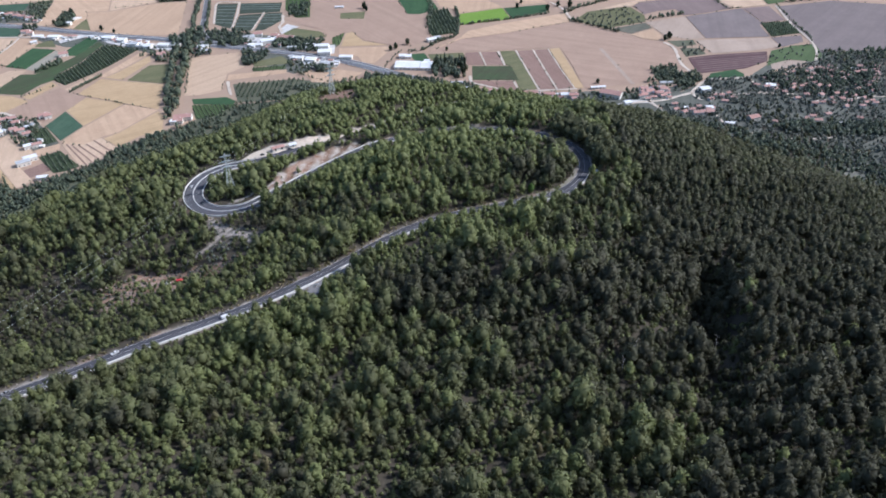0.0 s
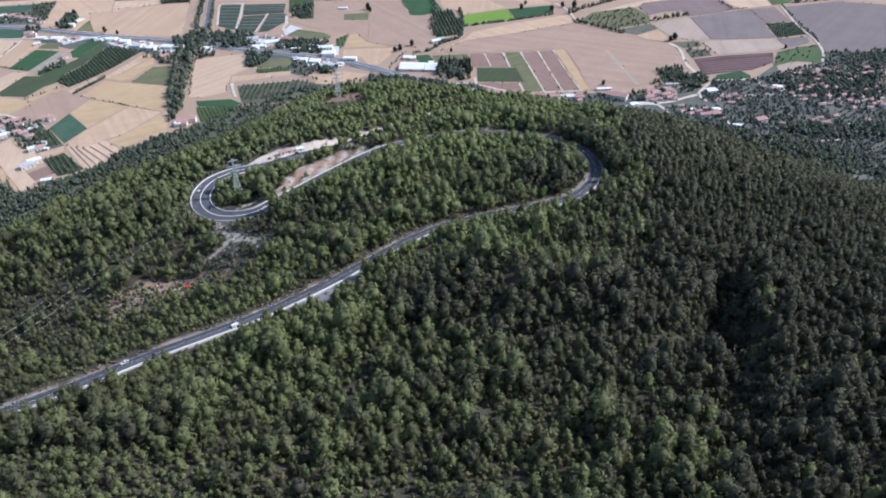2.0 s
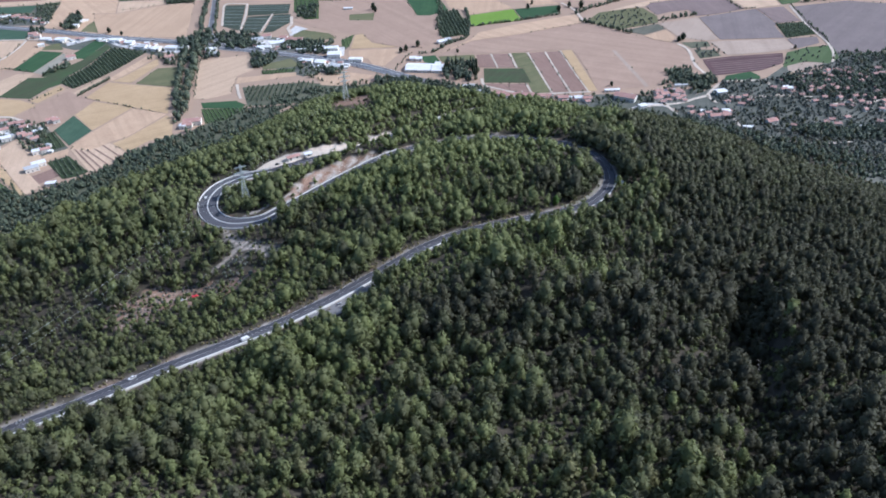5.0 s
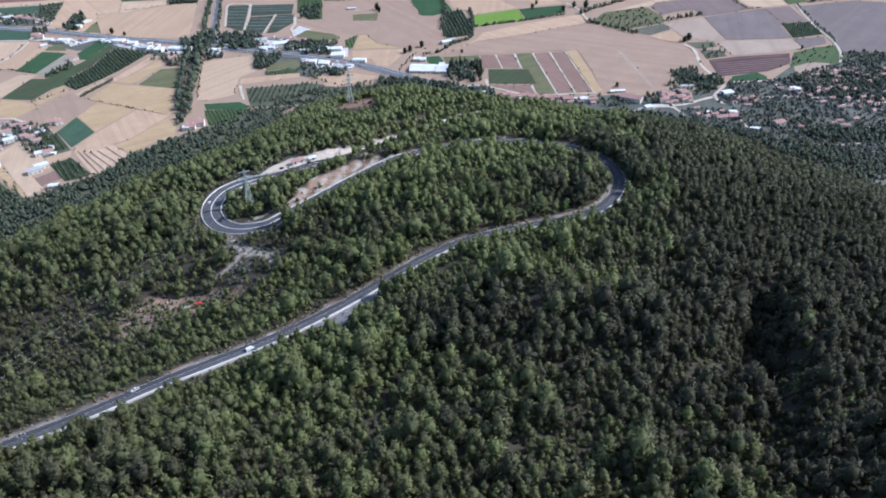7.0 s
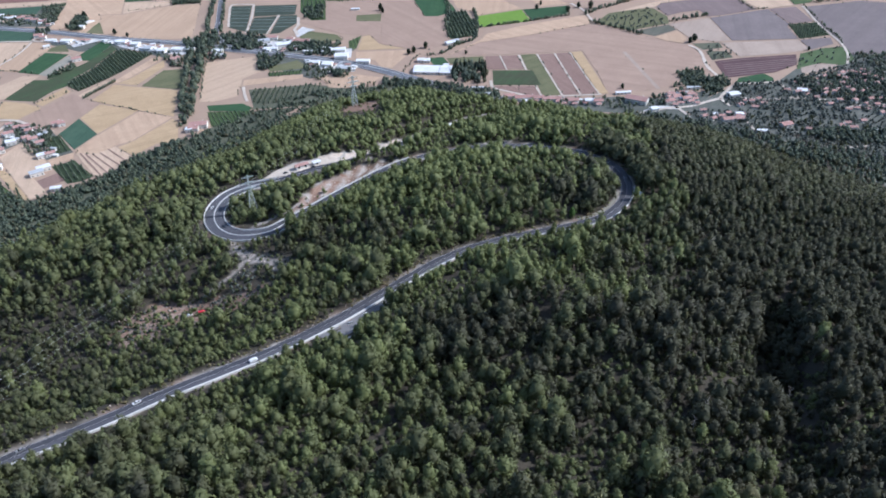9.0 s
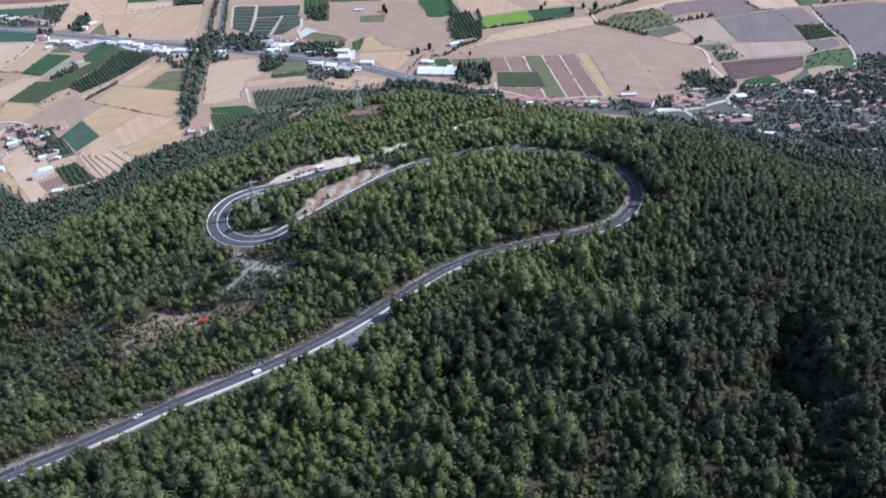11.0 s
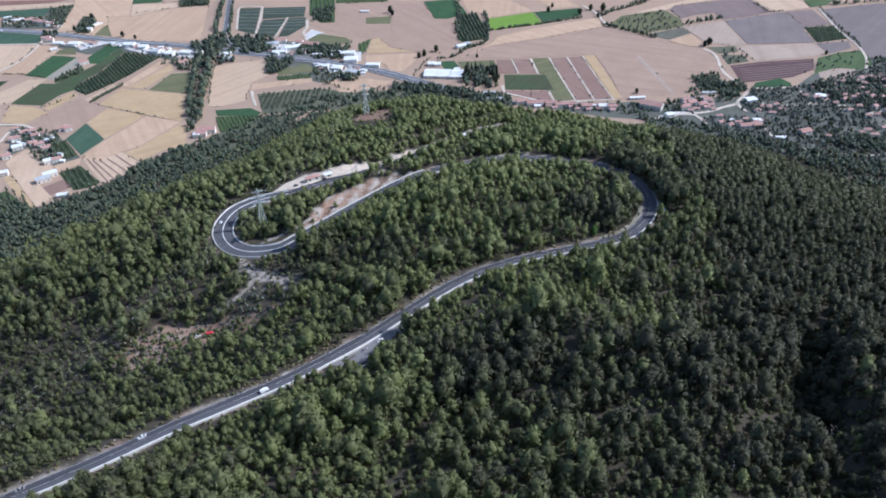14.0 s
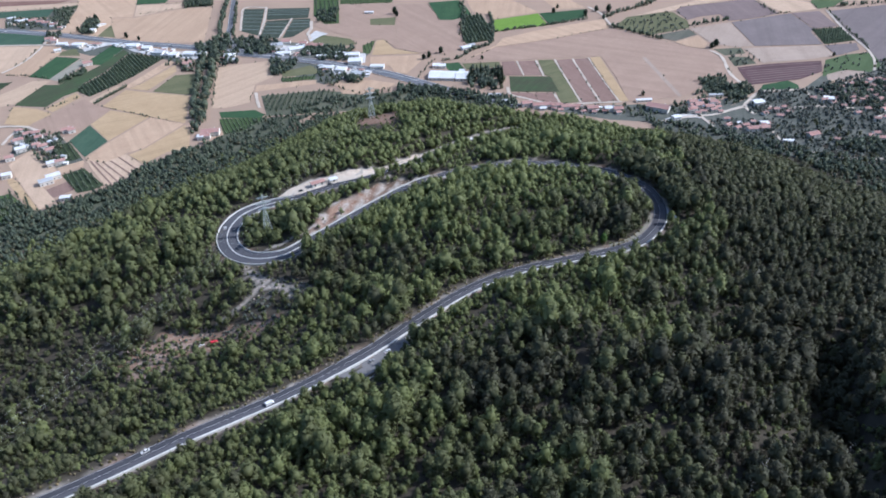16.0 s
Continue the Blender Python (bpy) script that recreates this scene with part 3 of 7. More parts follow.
def field(label, mat, poly):
    FIELD_LIFT[0] += 1
    if mat not in (M_garden, M_terrace):
        FIELD_PLOTS.append(poly)
    tagged(new("field", draped("field", poly, mat, (0.04 if mat in (M_garden, M_terrace) else 0.16) + (0.001 if mat in (M_garden, M_terrace) else 0.003) * FIELD_LIFT[0])), label, "field", "fields on the plain", "structure")


def yard_floor(label, poly):
    tagged(new("yard", draped("yard", poly, M_yard, 0.62)), label, "yard", kind="structure")


def lane(name, label, line, wide):
    if wide > 15:
        HIGHWAY_LINE.extend(line)
    pts = curve_through(line, 12)
    pts = np.c_[pts, height(pts[:, 0], pts[:, 1])]
    ob = tagged(new(name, ribbon(pts, -wide / 2, wide / 2, 0.8, M_highway, name)), label, "road", kind="structure")
    for o in (-wide / 2 + 0.6, wide / 2 - 0.9):
        part("edge_line", ribbon(pts, o, o + 0.4, 0.82, M_paint, "edge_line"), ob)
    if wide > 15:
        part("central_barrier", wall_along(pts, 0, 1.2, 1.7, M_concrete, "central_barrier", 0.1), ob)


def track(name, label, line, wide):
    pts = curve_through(line, 8)
    pts = np.c_[pts, height(pts[:, 0], pts[:, 1])]
    wobble = 1 + 0.15 * np.sin(np.arange(len(pts)) * 1.7)
    tagged(new(name, ribbon(pts, -wide / 2 * wobble, wide / 2 * wobble, 0.7, M_track, name)), label, "track", kind="structure")


def bed_cover(line):
    pts = curve_through(line, 12)
    pts = np.c_[pts, height(pts[:, 0], pts[:, 1])]
    tagged(new("bed_cover", wall_along(pts, 0, 1.6, 0.8, M_netting, "bed_cover", 0.0)), "low grey-green netting tunnel over a nursery bed", "bed cover", "covered nursery beds")


def furrow(line, mat=None, label="dark earth furrow between stubble strips"):
    pts = curve_through(line, 10)
    pts = np.c_[pts, height(pts[:, 0], pts[:, 1])]
    tagged(new("furrow", ribbon(pts, -0.9, 0.9, 0.65, mat or M_plough, "furrow")), label, "furrow", kind="structure")


field("dark brown ploughed strip by a village", M_red_soil, [(-976, 1566), (-941, 1566), (-791, 1561), (-814, 1540), (-924, 1533), (-956, 1529)])
field("pale tan stubble strip", M_stubble_pale, [(-954, 1525), (-922, 1529), (-812, 1536), (-770, 1539), (-768, 1527), (-791, 1514), (-906, 1497), (-937, 1493)])
field("teal green crop field beside houses", M_crop_teal, [(-933, 1486), (-904, 1493), (-784, 1506), (-788, 1449), (-883, 1452), (-913, 1448)])
field("low dark green crop strip", M_crop_dark, [(-785, 1510), (-764, 1526), (-756, 1499), (-784, 1488)])
field("rough grey-green fallow plot", M_rough, [(-799, 1489), (-754, 1495), (-739, 1419), (-773, 1423), (-791, 1449)])
field("small tan yard beside houses", M_stubble_pale, [(-836, 1406), (-841, 1447), (-826, 1442), (-819, 1398)])
field("wide tan stubble field", M_tan, [(-780, 1563), (-756, 1503), (-724, 1356), (-613, 1308), (-650, 1397), (-662, 1432), (-622, 1431), (-656, 1549)])
field("green grass triangle by a farm", M_olive, [(-646, 1324), (-647, 1364), (-645, 1386), (-611, 1314)])
field("light tan stubble strip", M_stubble_pale, [(-642, 1509), (-578, 1509), (-552, 1514), (-546, 1483), (-611, 1437), (-620, 1434)])
field("green crop field", M_crop_green, [(-666, 1582), (-591, 1574), (-590, 1518), (-644, 1513)])
field("dark wooded plot", M_orchard, [(-558, 1538), (-502, 1547), (-488, 1488), (-540, 1482)])
field("wide pale tan stubble field", M_tan, [(-659, 1428), (-617, 1427), (-610, 1433), (-543, 1476), (-486, 1480), (-474, 1418), (-460, 1351), (-447, 1278), (-475, 1275), (-525, 1280), (-577, 1296), (-610, 1314), (-645, 1386)])
field("dark teal crop field by the highway", M_crop_teal, [(-867, 1361), (-837, 1361), (-740, 1339), (-727, 1287), (-801, 1291), (-832, 1294)])
field("pale tan stubble field", M_stubble_pale, [(-826, 1282), (-798, 1285), (-725, 1281), (-720, 1203), (-729, 1159), (-748, 1134)])
field("rose-tan stubble field", M_tan, [(-722, 1278), (-687, 1275), (-672, 1227), (-677, 1222), (-679, 1138), (-692, 1139), (-724, 1151), (-717, 1200)])
field("bright green rectangular crop field", M_crop_green, [(-674, 1225), (-630, 1213), (-640, 1123), (-678, 1136)])
field("light green grass plot", M_olive, [(-675, 1249), (-658, 1264), (-635, 1226), (-673, 1230)])
field("pale grey-green strip between crops", M_dirt, [(-628, 1210), (-611, 1186), (-621, 1113), (-640, 1123)])
field("bright green crop field beside sheds", M_crop_green, [(-611, 1203), (-600, 1272), (-575, 1256), (-581, 1178), (-601, 1182)])
field("dark green vegetable plot", M_orchard, [(-619, 1108), (-607, 1175), (-594, 1155), (-592, 1140), (-600, 1127), (-615, 1101)])
field("long green crop field with dark patches", M_crop_dark, [(-645, 1026), (-646, 1101), (-614, 1099), (-584, 1173), (-573, 1250), (-558, 1233), (-564, 1147), (-578, 1100), (-570, 1076), (-587, 1054), (-596, 1016), (-627, 1021)])
field("dense dark green orchard", M_orchard, [(-562, 1142), (-556, 1227), (-534, 1223), (-490, 1200), (-510, 1129), (-525, 1092), (-548, 1049), (-573, 1070), (-576, 1096)])
field("narrow tan stubble strip", M_stubble_pale, [(-545, 1024), (-523, 1087), (-514, 1080), (-530, 1023), (-532, 1018)])
field("tan stubble strip beside an orchard", M_tan, [(-510, 1084), (-479, 1194), (-465, 1178), (-490, 1098), (-501, 1077)])
field("golden stubble strip", M_stubble_gold, [(-500, 1075), (-488, 1095), (-461, 1170), (-451, 1140), (-469, 1066)])
field("dry olive-brown grass field", M_olive, [(-461, 1061), (-448, 1124), (-414, 1128), (-401, 1046), (-412, 1047)])
field("golden stubble field with dark streaks", M_stubble_gold, [(-515, 1014), (-504, 1071), (-467, 1059), (-402, 1042), (-380, 948), (-497, 1003)])
field("pale tan stubble field", M_stubble_pale, [(-689, 1023), (-686, 1066), (-663, 1118), (-635, 1118), (-646, 1028), (-664, 1021), (-678, 1003)])
field("dark green plot", M_orchard, [(-735, 1111), (-693, 1116), (-696, 1086), (-705, 1055)])
field("golden stubble field", M_stubble_gold, [(-644, 1020), (-607, 1011), (-577, 992), (-593, 953), (-628, 963)])
field("narrow golden strip", M_stubble_gold, [(-593, 1008), (-575, 1065), (-560, 1050), (-578, 998)])
field("wide rose-tan stubble field", M_rose, [(-588, 950), (-572, 996), (-553, 1041), (-524, 1017), (-498, 1002), (-508, 953), (-516, 919), (-547, 923)])
field("golden stubble field with mower lines", M_stubble_gold, [(-507, 953), (-498, 998), (-435, 973), (-464, 901)])
field("teal green square crop field", M_crop_teal, [(-515, 904), (-508, 951), (-464, 900), (-476, 857)])
field("long tan stubble field", M_tan, [(-474, 854), (-462, 896), (-432, 971), (-381, 946), (-411, 877), (-428, 865), (-437, 844), (-458, 838)])
field("golden stubble field at the foot of the hill", M_stubble_gold, [(-409, 876), (-379, 942), (-366, 924), (-353, 874), (-378, 865), (-396, 835), (-423, 860)])
field("striped stubble field at the hill foot", M_stubble_pale, [(-472, 849), (-445, 842), (-427, 862), (-396, 832), (-407, 785), (-423, 785)])
field("orchard rows at the hill foot", M_orchard, [(-484, 812), (-465, 829), (-424, 785), (-434, 774), (-448, 769)])
field("brown earth yard beside a greenhouse", M_plough, [(-487, 778), (-471, 796), (-454, 777), (-471, 758)])
field("pale tan stubble field beside houses", M_stubble_pale, [(-562, 842), (-552, 883), (-499, 829), (-486, 812), (-501, 793), (-465, 753), (-474, 734), (-529, 800)])
field("golden stubble strip", M_stubble_gold, [(-551, 817), (-529, 798), (-475, 734), (-484, 735), (-539, 795)])
field("tan strip between orchards", M_tan, [(-498, 831), (-473, 850), (-467, 832), (-486, 815)])
field("orchard between village houses", M_orchard, [(-539, 887), (-512, 899), (-479, 856), (-504, 837)])
field("vineyard rows below the village", M_vine, [(-549, 758), (-525, 772), (-487, 737), (-486, 709), (-520, 705)])
field("pale tan stubble field beside tree rows", M_stubble_pale, [(-389, 1152), (-307, 1177), (-296, 1104), (-316, 1077), (-309, 1011), (-338, 994), (-358, 995), (-378, 1082)])
field("tan stubble strip", M_tan, [(-313, 1073), (-279, 1079), (-228, 1088), (-227, 1072), (-310, 1049)])
field("vine rows behind a strip", M_vine, [(-283, 1099), (-232, 1106), (-232, 1090), (-278, 1083)])
field("green garden plots by the highway", M_olive, [(-286, 1124), (-247, 1149), (-222, 1114), (-281, 1103)])
field("green grass strip beside a vineyard", M_crop_green, [(-344, 981), (-296, 985), (-279, 969), (-282, 957), (-336, 962)])
field("vineyard with green rows", M_vine, [(-338, 959), (-276, 958), (-297, 920), (-320, 911)])
field("dark green nursery beds", M_nursery, [(-420, 1458), (-381, 1457), (-359, 1299), (-395, 1326)])
field("dark green nursery beds", M_nursery, [(-375, 1457), (-295, 1455), (-289, 1392), (-363, 1386)])
field("dark green nursery beds", M_nursery, [(-361, 1380), (-320, 1385), (-320, 1283), (-354, 1292)])
field("dark green nursery beds", M_nursery, [(-315, 1388), (-284, 1388), (-278, 1336), (-298, 1287), (-315, 1283)])
field("young orchard in straight rows", M_vine, [(-300, 1531), (-250, 1525), (-228, 1353), (-253, 1352), (-281, 1405)])
field("young orchard strip", M_vine, [(-248, 1533), (-141, 1520), (-143, 1471), (-241, 1471)])
field("wide rose-tan stubble field", M_rose, [(-275, 1345), (-254, 1349), (-227, 1353), (-240, 1463), (-137, 1463), (-121, 1214), (-142, 1263), (-156, 1261), (-190, 1270), (-240, 1311)])
field("dry grass patch in a stubble field", M_olive, [(-175, 1373), (-130, 1378), (-129, 1333), (-172, 1338)])
field("green meadow behind sheds", M_olive, [(-263, 1272), (-247, 1291), (-199, 1268), (-185, 1239), (-220, 1231), (-257, 1249)])
field("row plot beside a shed", M_vine, [(-175, 1230), (-156, 1259), (-159, 1194), (-170, 1192)])
field("golden stubble field", M_stubble_gold, [(-154, 1253), (-143, 1260), (-123, 1212), (-80, 1187), (-156, 1186)])
field("tan stubble field by the highway", M_tan, [(-158, 1179), (-74, 1179), (-79, 1149), (-97, 1102), (-114, 1107), (-124, 1136), (-155, 1149)])
field("wide rose-tan stubble field with drill lines", M_rose, [(-134, 1459), (-75, 1456), (-53, 1354), (-13, 1350), (-14, 1251), (-9, 1217), (-38, 1178), (-79, 1189), (-120, 1214)])
field("tan stubble field below the highway", M_tan, [(-200, 1075), (-149, 1081), (-111, 1065), (-122, 1045), (-156, 1027), (-184, 1033)])
field("green crop wedge", M_crop_green, [(-74, 1463), (-17, 1471), (-3, 1422), (5, 1380), (-29, 1351), (-51, 1354)])
field("dense tree plot", M_orchard, [(-12, 1369), (19, 1379), (39, 1295), (34, 1238), (-7, 1225), (-13, 1248)])
field("orange-tan stubble field", M_tan, [(-6, 1492), (75, 1475), (123, 1381), (39, 1347), (30, 1378), (7, 1397)])
field("bright lime green crop field", M_crop_lime, [(41, 1344), (122, 1374), (132, 1306), (41, 1280)])
field("bright green crop field", M_crop_green, [(124, 1374), (207, 1389), (200, 1343), (134, 1309)])
field("tan stubble field", M_tan, [(135, 1472), (182, 1466), (208, 1399), (157, 1391)])
field("pale tan upper strip of a wide field", M_tan, [(-16, 1144), (39, 1205), (115, 1230), (232, 1281), (228, 1331), (113, 1281), (53, 1247), (40, 1215)])
field("wide rose-brown ploughed field", M_rose, [(-16, 1141), (38, 1202), (116, 1227), (234, 1278), (272, 1242), (293, 1218), (324, 1183), (361, 1159), (368, 1115), (363, 1057), (365, 1025), (350, 1026), (353, 1060), (316, 1056), (306, 1012), (273, 987), (231, 981), (202, 977), (202, 1057), (195, 1150), (141, 1147), (43, 1143)])
field("reddish ploughed plot", M_plough, [(44, 1139), (64, 1139), (71, 1081), (45, 1083)])
field("reddish ploughed plot", M_plough, [(69, 1139), (94, 1139), (99, 1079), (74, 1081)])
field("dry green crop strip", M_olive, [(99, 1141), (121, 1141), (129, 1076), (138, 980), (114, 976), (111, 1023), (111, 1073), (103, 1078)])
field("reddish ploughed plot", M_plough, [(125, 1139), (149, 1141), (163, 980), (141, 978)])
field("reddish ploughed plot", M_plough, [(152, 1141), (174, 1142), (188, 980), (167, 978)])
field("golden strip beside plough plots", M_stubble_gold, [(177, 1144), (193, 1147), (203, 979), (191, 978)])
field("streaky green crop plot", M_crop_dark, [(52, 1078), (110, 1073), (116, 1016), (50, 1022)])
field("pale reddish plot", M_plough, [(50, 1018), (79, 1015), (85, 990), (52, 1004)])
field("pale reddish plot", M_plough, [(81, 1015), (107, 1013), (110, 980), (85, 986)])
field("pale sparse strip across bare earth", M_cream, [(254, 1139), (260, 1139), (276, 989), (270, 987)])
field("dry grass wedge beside cypresses", M_olive, [(-15, 1136), (41, 1139), (42, 1117), (20, 1115), (-9, 1110)])
field("green lawn behind greenhouses", M_crop_green, [(-44, 1139), (-20, 1142), (-10, 1106), (-32, 1101)])
field("mauve-brown ploughed field", M_mauve, [(359, 1362), (375, 1384), (511, 1421), (521, 1364), (526, 1330), (475, 1308), (432, 1297), (429, 1335), (393, 1326), (367, 1310)])
field("pale stubble strip", M_stubble_pale, [(287, 1343), (348, 1383), (433, 1433), (507, 1425), (376, 1387), (360, 1365), (342, 1360)])
field("olive grove meadow", M_olive, [(240, 1286), (271, 1336), (340, 1357), (353, 1356), (366, 1304), (359, 1268), (285, 1238), (265, 1260)])
field("grey-green grass strip", M_rough, [(290, 1232), (357, 1263), (362, 1234), (321, 1207)])
field("tan strip by a track", M_tan, [(319, 1202), (362, 1228), (367, 1192), (355, 1168), (332, 1182)])
field("pale cream stubble field", M_cream, [(359, 1265), (432, 1291), (431, 1173), (406, 1170), (373, 1189)])
field("mauve-grey fallow field", M_grey, [(434, 1290), (545, 1328), (550, 1243), (541, 1230), (535, 1171), (433, 1173)])
field("mauve-brown fallow field", M_mauve, [(547, 1328), (597, 1336), (593, 1253), (552, 1246)])
field("dark green orchard block", M_orchard, [(547, 1241), (594, 1247), (590, 1184), (538, 1171)])
field("dull tan stubble field", M_cream, [(413, 1165), (533, 1166), (533, 1122), (490, 1109), (421, 1101)])
field("grey fallow plot", M_grey, [(535, 1166), (586, 1172), (577, 1142), (535, 1121)])
field("dark red-brown ploughed field", M_dark_plough, [(379, 1086), (424, 1096), (505, 1103), (489, 1061), (448, 1035), (374, 1020)])
field("green meadow with shrubs", M_meadow, [(512, 1105), (552, 1125), (592, 1131), (577, 1074), (552, 1054), (524, 1065), (495, 1048), (482, 1043)])
field("pale bare yard in a meadow", M_stubble_pale, [(495, 1046), (522, 1061), (546, 1048), (526, 1029), (483, 1018)])
field("small green crop field", M_crop_green, [(392, 1019), (431, 1032), (438, 1015), (435, 1002), (383, 1002)])
field("pale mown plot beside a meadow", M_cream, [(490, 1049), (519, 1063), (546, 1057), (533, 1035), (501, 1027), (484, 1030)])
field("dark green plots by a track", M_terrace, [(379, 1131), (410, 1128), (411, 1100), (377, 1091)])
field("shrubby plots by a track", M_terrace, [(368, 1166), (411, 1167), (409, 1143), (377, 1136)])
field("shrubby plot beside a copse", M_terrace, [(316, 1052), (351, 1056), (348, 1020), (363, 1019), (365, 993), (350, 977), (313, 991), (309, 1011)])
field("wide mauve-grey fallow field", M_grey, [(609, 1333), (717, 1358), (802, 1327), (918, 1267), (812, 1065), (683, 1094), (584, 1095), (593, 1156), (596, 1226)])
field("tan stubble field", M_stubble_pale, [(533, 1333), (551, 1334), (596, 1346), (600, 1386), (570, 1417), (517, 1424), (524, 1367)])
field("green meadow strip", M_meadow, [(603, 1389), (600, 1348), (630, 1358), (676, 1408), (619, 1415)])
field("dry village gardens and stony plots", M_garden, [(289, 922), (378, 993), (436, 998), (560, 1062), (869, 1074), (552, 617), (367, 755), (309, 828)])
field("dry gardens below the hill", M_garden, [(49, 980), (130, 964), (213, 967), (277, 955), (362, 990), (290, 912), (229, 909), (168, 922)])
field("dry scrubby plots at the hill foot", M_terrace, [(-298, 1034), (-212, 1047), (-145, 1027), (-67, 1042), (-3, 1028), (56, 976), (-95, 978), (-276, 964)])
field("dry scrubby plots at the hill foot", M_terrace, [(-346, 865), (-327, 901), (-278, 957), (-216, 967), (-282, 860), (-329, 807)])
field("yards between sheds and highway", M_garden, [(-701, 1287), (-587, 1270), (-467, 1220), (-458, 1177), (-534, 1227), (-617, 1224), (-680, 1262)])
field("yards and gardens by the junction", M_garden, [(-462, 1267), (-383, 1297), (-239, 1236), (-160, 1191), (-175, 1162), (-363, 1210), (-456, 1247)])
field("yards and gardens by the highway", M_garden, [(-311, 1179), (-190, 1133), (-184, 1089), (-215, 1069), (-272, 1113), (-313, 1145)])
field("gardens and yards below the wood", M_garden, [(211, 921), (269, 925), (318, 875), (330, 832), (285, 856), (223, 882)])
field("houses and gardens", M_garden, [(-869, 1449), (-745, 1435), (-714, 1368), (-832, 1374)])
field("houses and gardens", M_garden, [(-605, 943), (-571, 942), (-527, 912), (-472, 848), (-498, 830), (-549, 889), (-567, 859)])
field("dry olive terraces at the hill foot", M_terrace, [(-553, 720), (-524, 759), (-473, 731), (-450, 750), (-417, 778), (-390, 829), (-348, 871), (-328, 837), (-369, 770), (-423, 701), (-465, 641), (-480, 590)])
field("shrubby plots and yards by a track", M_garden, [(442, 1004), (482, 1046), (562, 1066), (586, 1101), (806, 1099), (778, 1056), (551, 1041), (470, 997)])
yard_floor("pale concrete yards between roadside sheds", [(-660, 1281), (-631, 1281), (-608, 1296), (-576, 1276), (-534, 1255), (-491, 1235), (-451, 1226), (-422, 1213), (-437, 1191), (-460, 1198), (-484, 1210), (-521, 1219), (-552, 1238), (-575, 1259), (-604, 1276), (-636, 1245)])
yard_floor("pale gravel yard beside sheds", [(-272, 1284), (-264, 1316), (-239, 1296), (-249, 1288), (-264, 1258)])
yard_floor("pale concrete yard by the highway", [(-226, 1147), (-201, 1133), (-166, 1123), (-152, 1108), (-154, 1091), (-176, 1097), (-197, 1090), (-212, 1123)])
yard_floor("pale concrete yard by the junction", [(-322, 1249), (-288, 1241), (-267, 1222), (-286, 1200), (-310, 1208)])
yard_floor("pale concrete yard by the highway", [(-190, 1192), (-166, 1195), (-163, 1152), (-184, 1154)])
yard_floor("pale gravel yard by the village lane", [(235, 918), (259, 931), (284, 930), (286, 912), (277, 920), (256, 920), (243, 910)])
lane("highway", "grey asphalt dual carriageway across the plain", [(-905, 1395), (-830, 1370), (-735, 1342), (-641, 1308), (-562, 1279), (-473, 1254), (-414, 1231), (-362, 1208), (-314, 1193), (-265, 1173), (-228, 1159), (-190, 1141), (-154, 1123), (-110, 1092), (-67, 1057), (-39, 1035), (4, 1007), (56, 969)], 20.0)
lane("side_road", "grey asphalt side road between tree rows", [(-472, 1622), (-454, 1516), (-424, 1370), (-408, 1291), (-385, 1245), (-358, 1210)], 9.0)
track("village_road", "pale concrete village lane", [(370, 949), (393, 942), (418, 940), (448, 944), (474, 921)], 5.0)
track("dirt_track", "pale dirt lane below the gardens", [(354, 873), (353, 846), (360, 831)], 3.5)
track("dirt_track", "grey stony lane at the hill foot", [(341, 814), (369, 796), (386, 783), (424, 783), (470, 798)], 3.5)
track("village_road", "pale concrete village lane", [(280, 927), (286, 908), (288, 891)], 4.0)
track("dirt_track", "pale dirt track between fields", [(-731, 1326), (-719, 1258), (-718, 1197), (-728, 1154)], 4.0)
track("service_road", "pale concrete service road by the highway", [(-800, 1288), (-750, 1287), (-689, 1281), (-642, 1260)], 5.0)
track("service_road", "pale concrete service road by sheds", [(-690, 1284), (-645, 1268), (-607, 1293), (-542, 1248), (-490, 1232), (-418, 1210)], 7.0)
track("village_road", "pale concrete village road", [(-644, 953), (-614, 953), (-591, 950), (-567, 934), (-541, 918), (-525, 910)], 5.0)
track("village_road", "pale concrete village lane", [(-598, 945), (-600, 923), (-597, 897)], 4.0)
track("dirt_track", "white gravel track along nursery beds", [(-379, 1464), (-420, 1465), (-410, 1395), (-396, 1329)], 4.0)
track("dirt_track", "white gravel track between nursery beds", [(-379, 1464), (-365, 1374), (-357, 1292)], 4.0)
track("dirt_track", "white gravel track between nursery beds", [(-318, 1392), (-319, 1337), (-320, 1283)], 3.0)
track("dirt_track", "white gravel track beside sheds", [(-280, 1371), (-273, 1326), (-275, 1302), (-265, 1272)], 5.0)
track("dirt_track", "pale dirt track in a plough field", [(124, 1141), (132, 1056), (140, 978)], 2.6)
track("dirt_track", "pale dirt track in a plough field", [(151, 1141), (158, 1054), (165, 978)], 2.6)
track("dirt_track", "pale dirt track in a plough field", [(175, 1144), (182, 1052), (190, 978)], 1.8)
track("dirt_track", "pale dirt track in a plough field", [(96, 1139), (101, 1076)], 3.2)
track("dirt_track", "pale dirt track in a plough field", [(67, 1139), (73, 1079)], 2.2)
track("dirt_track", "pale dirt track in a plough field", [(108, 1013), (112, 976)], 2.6)
track("dirt_track", "pale dirt track round a plough field", [(47, 1038), (49, 1012), (68, 997), (89, 982), (112, 972), (141, 974), (193, 976)], 4.0)
track("dirt_track", "pale gravel track between fields", [(361, 1159), (369, 1141), (369, 1115), (362, 1066), (366, 1025)], 4.5)
track("village_road", "pale concrete village road", [(438, 999), (407, 998), (381, 996), (357, 969), (346, 952), (346, 936), (350, 925)], 4.5)
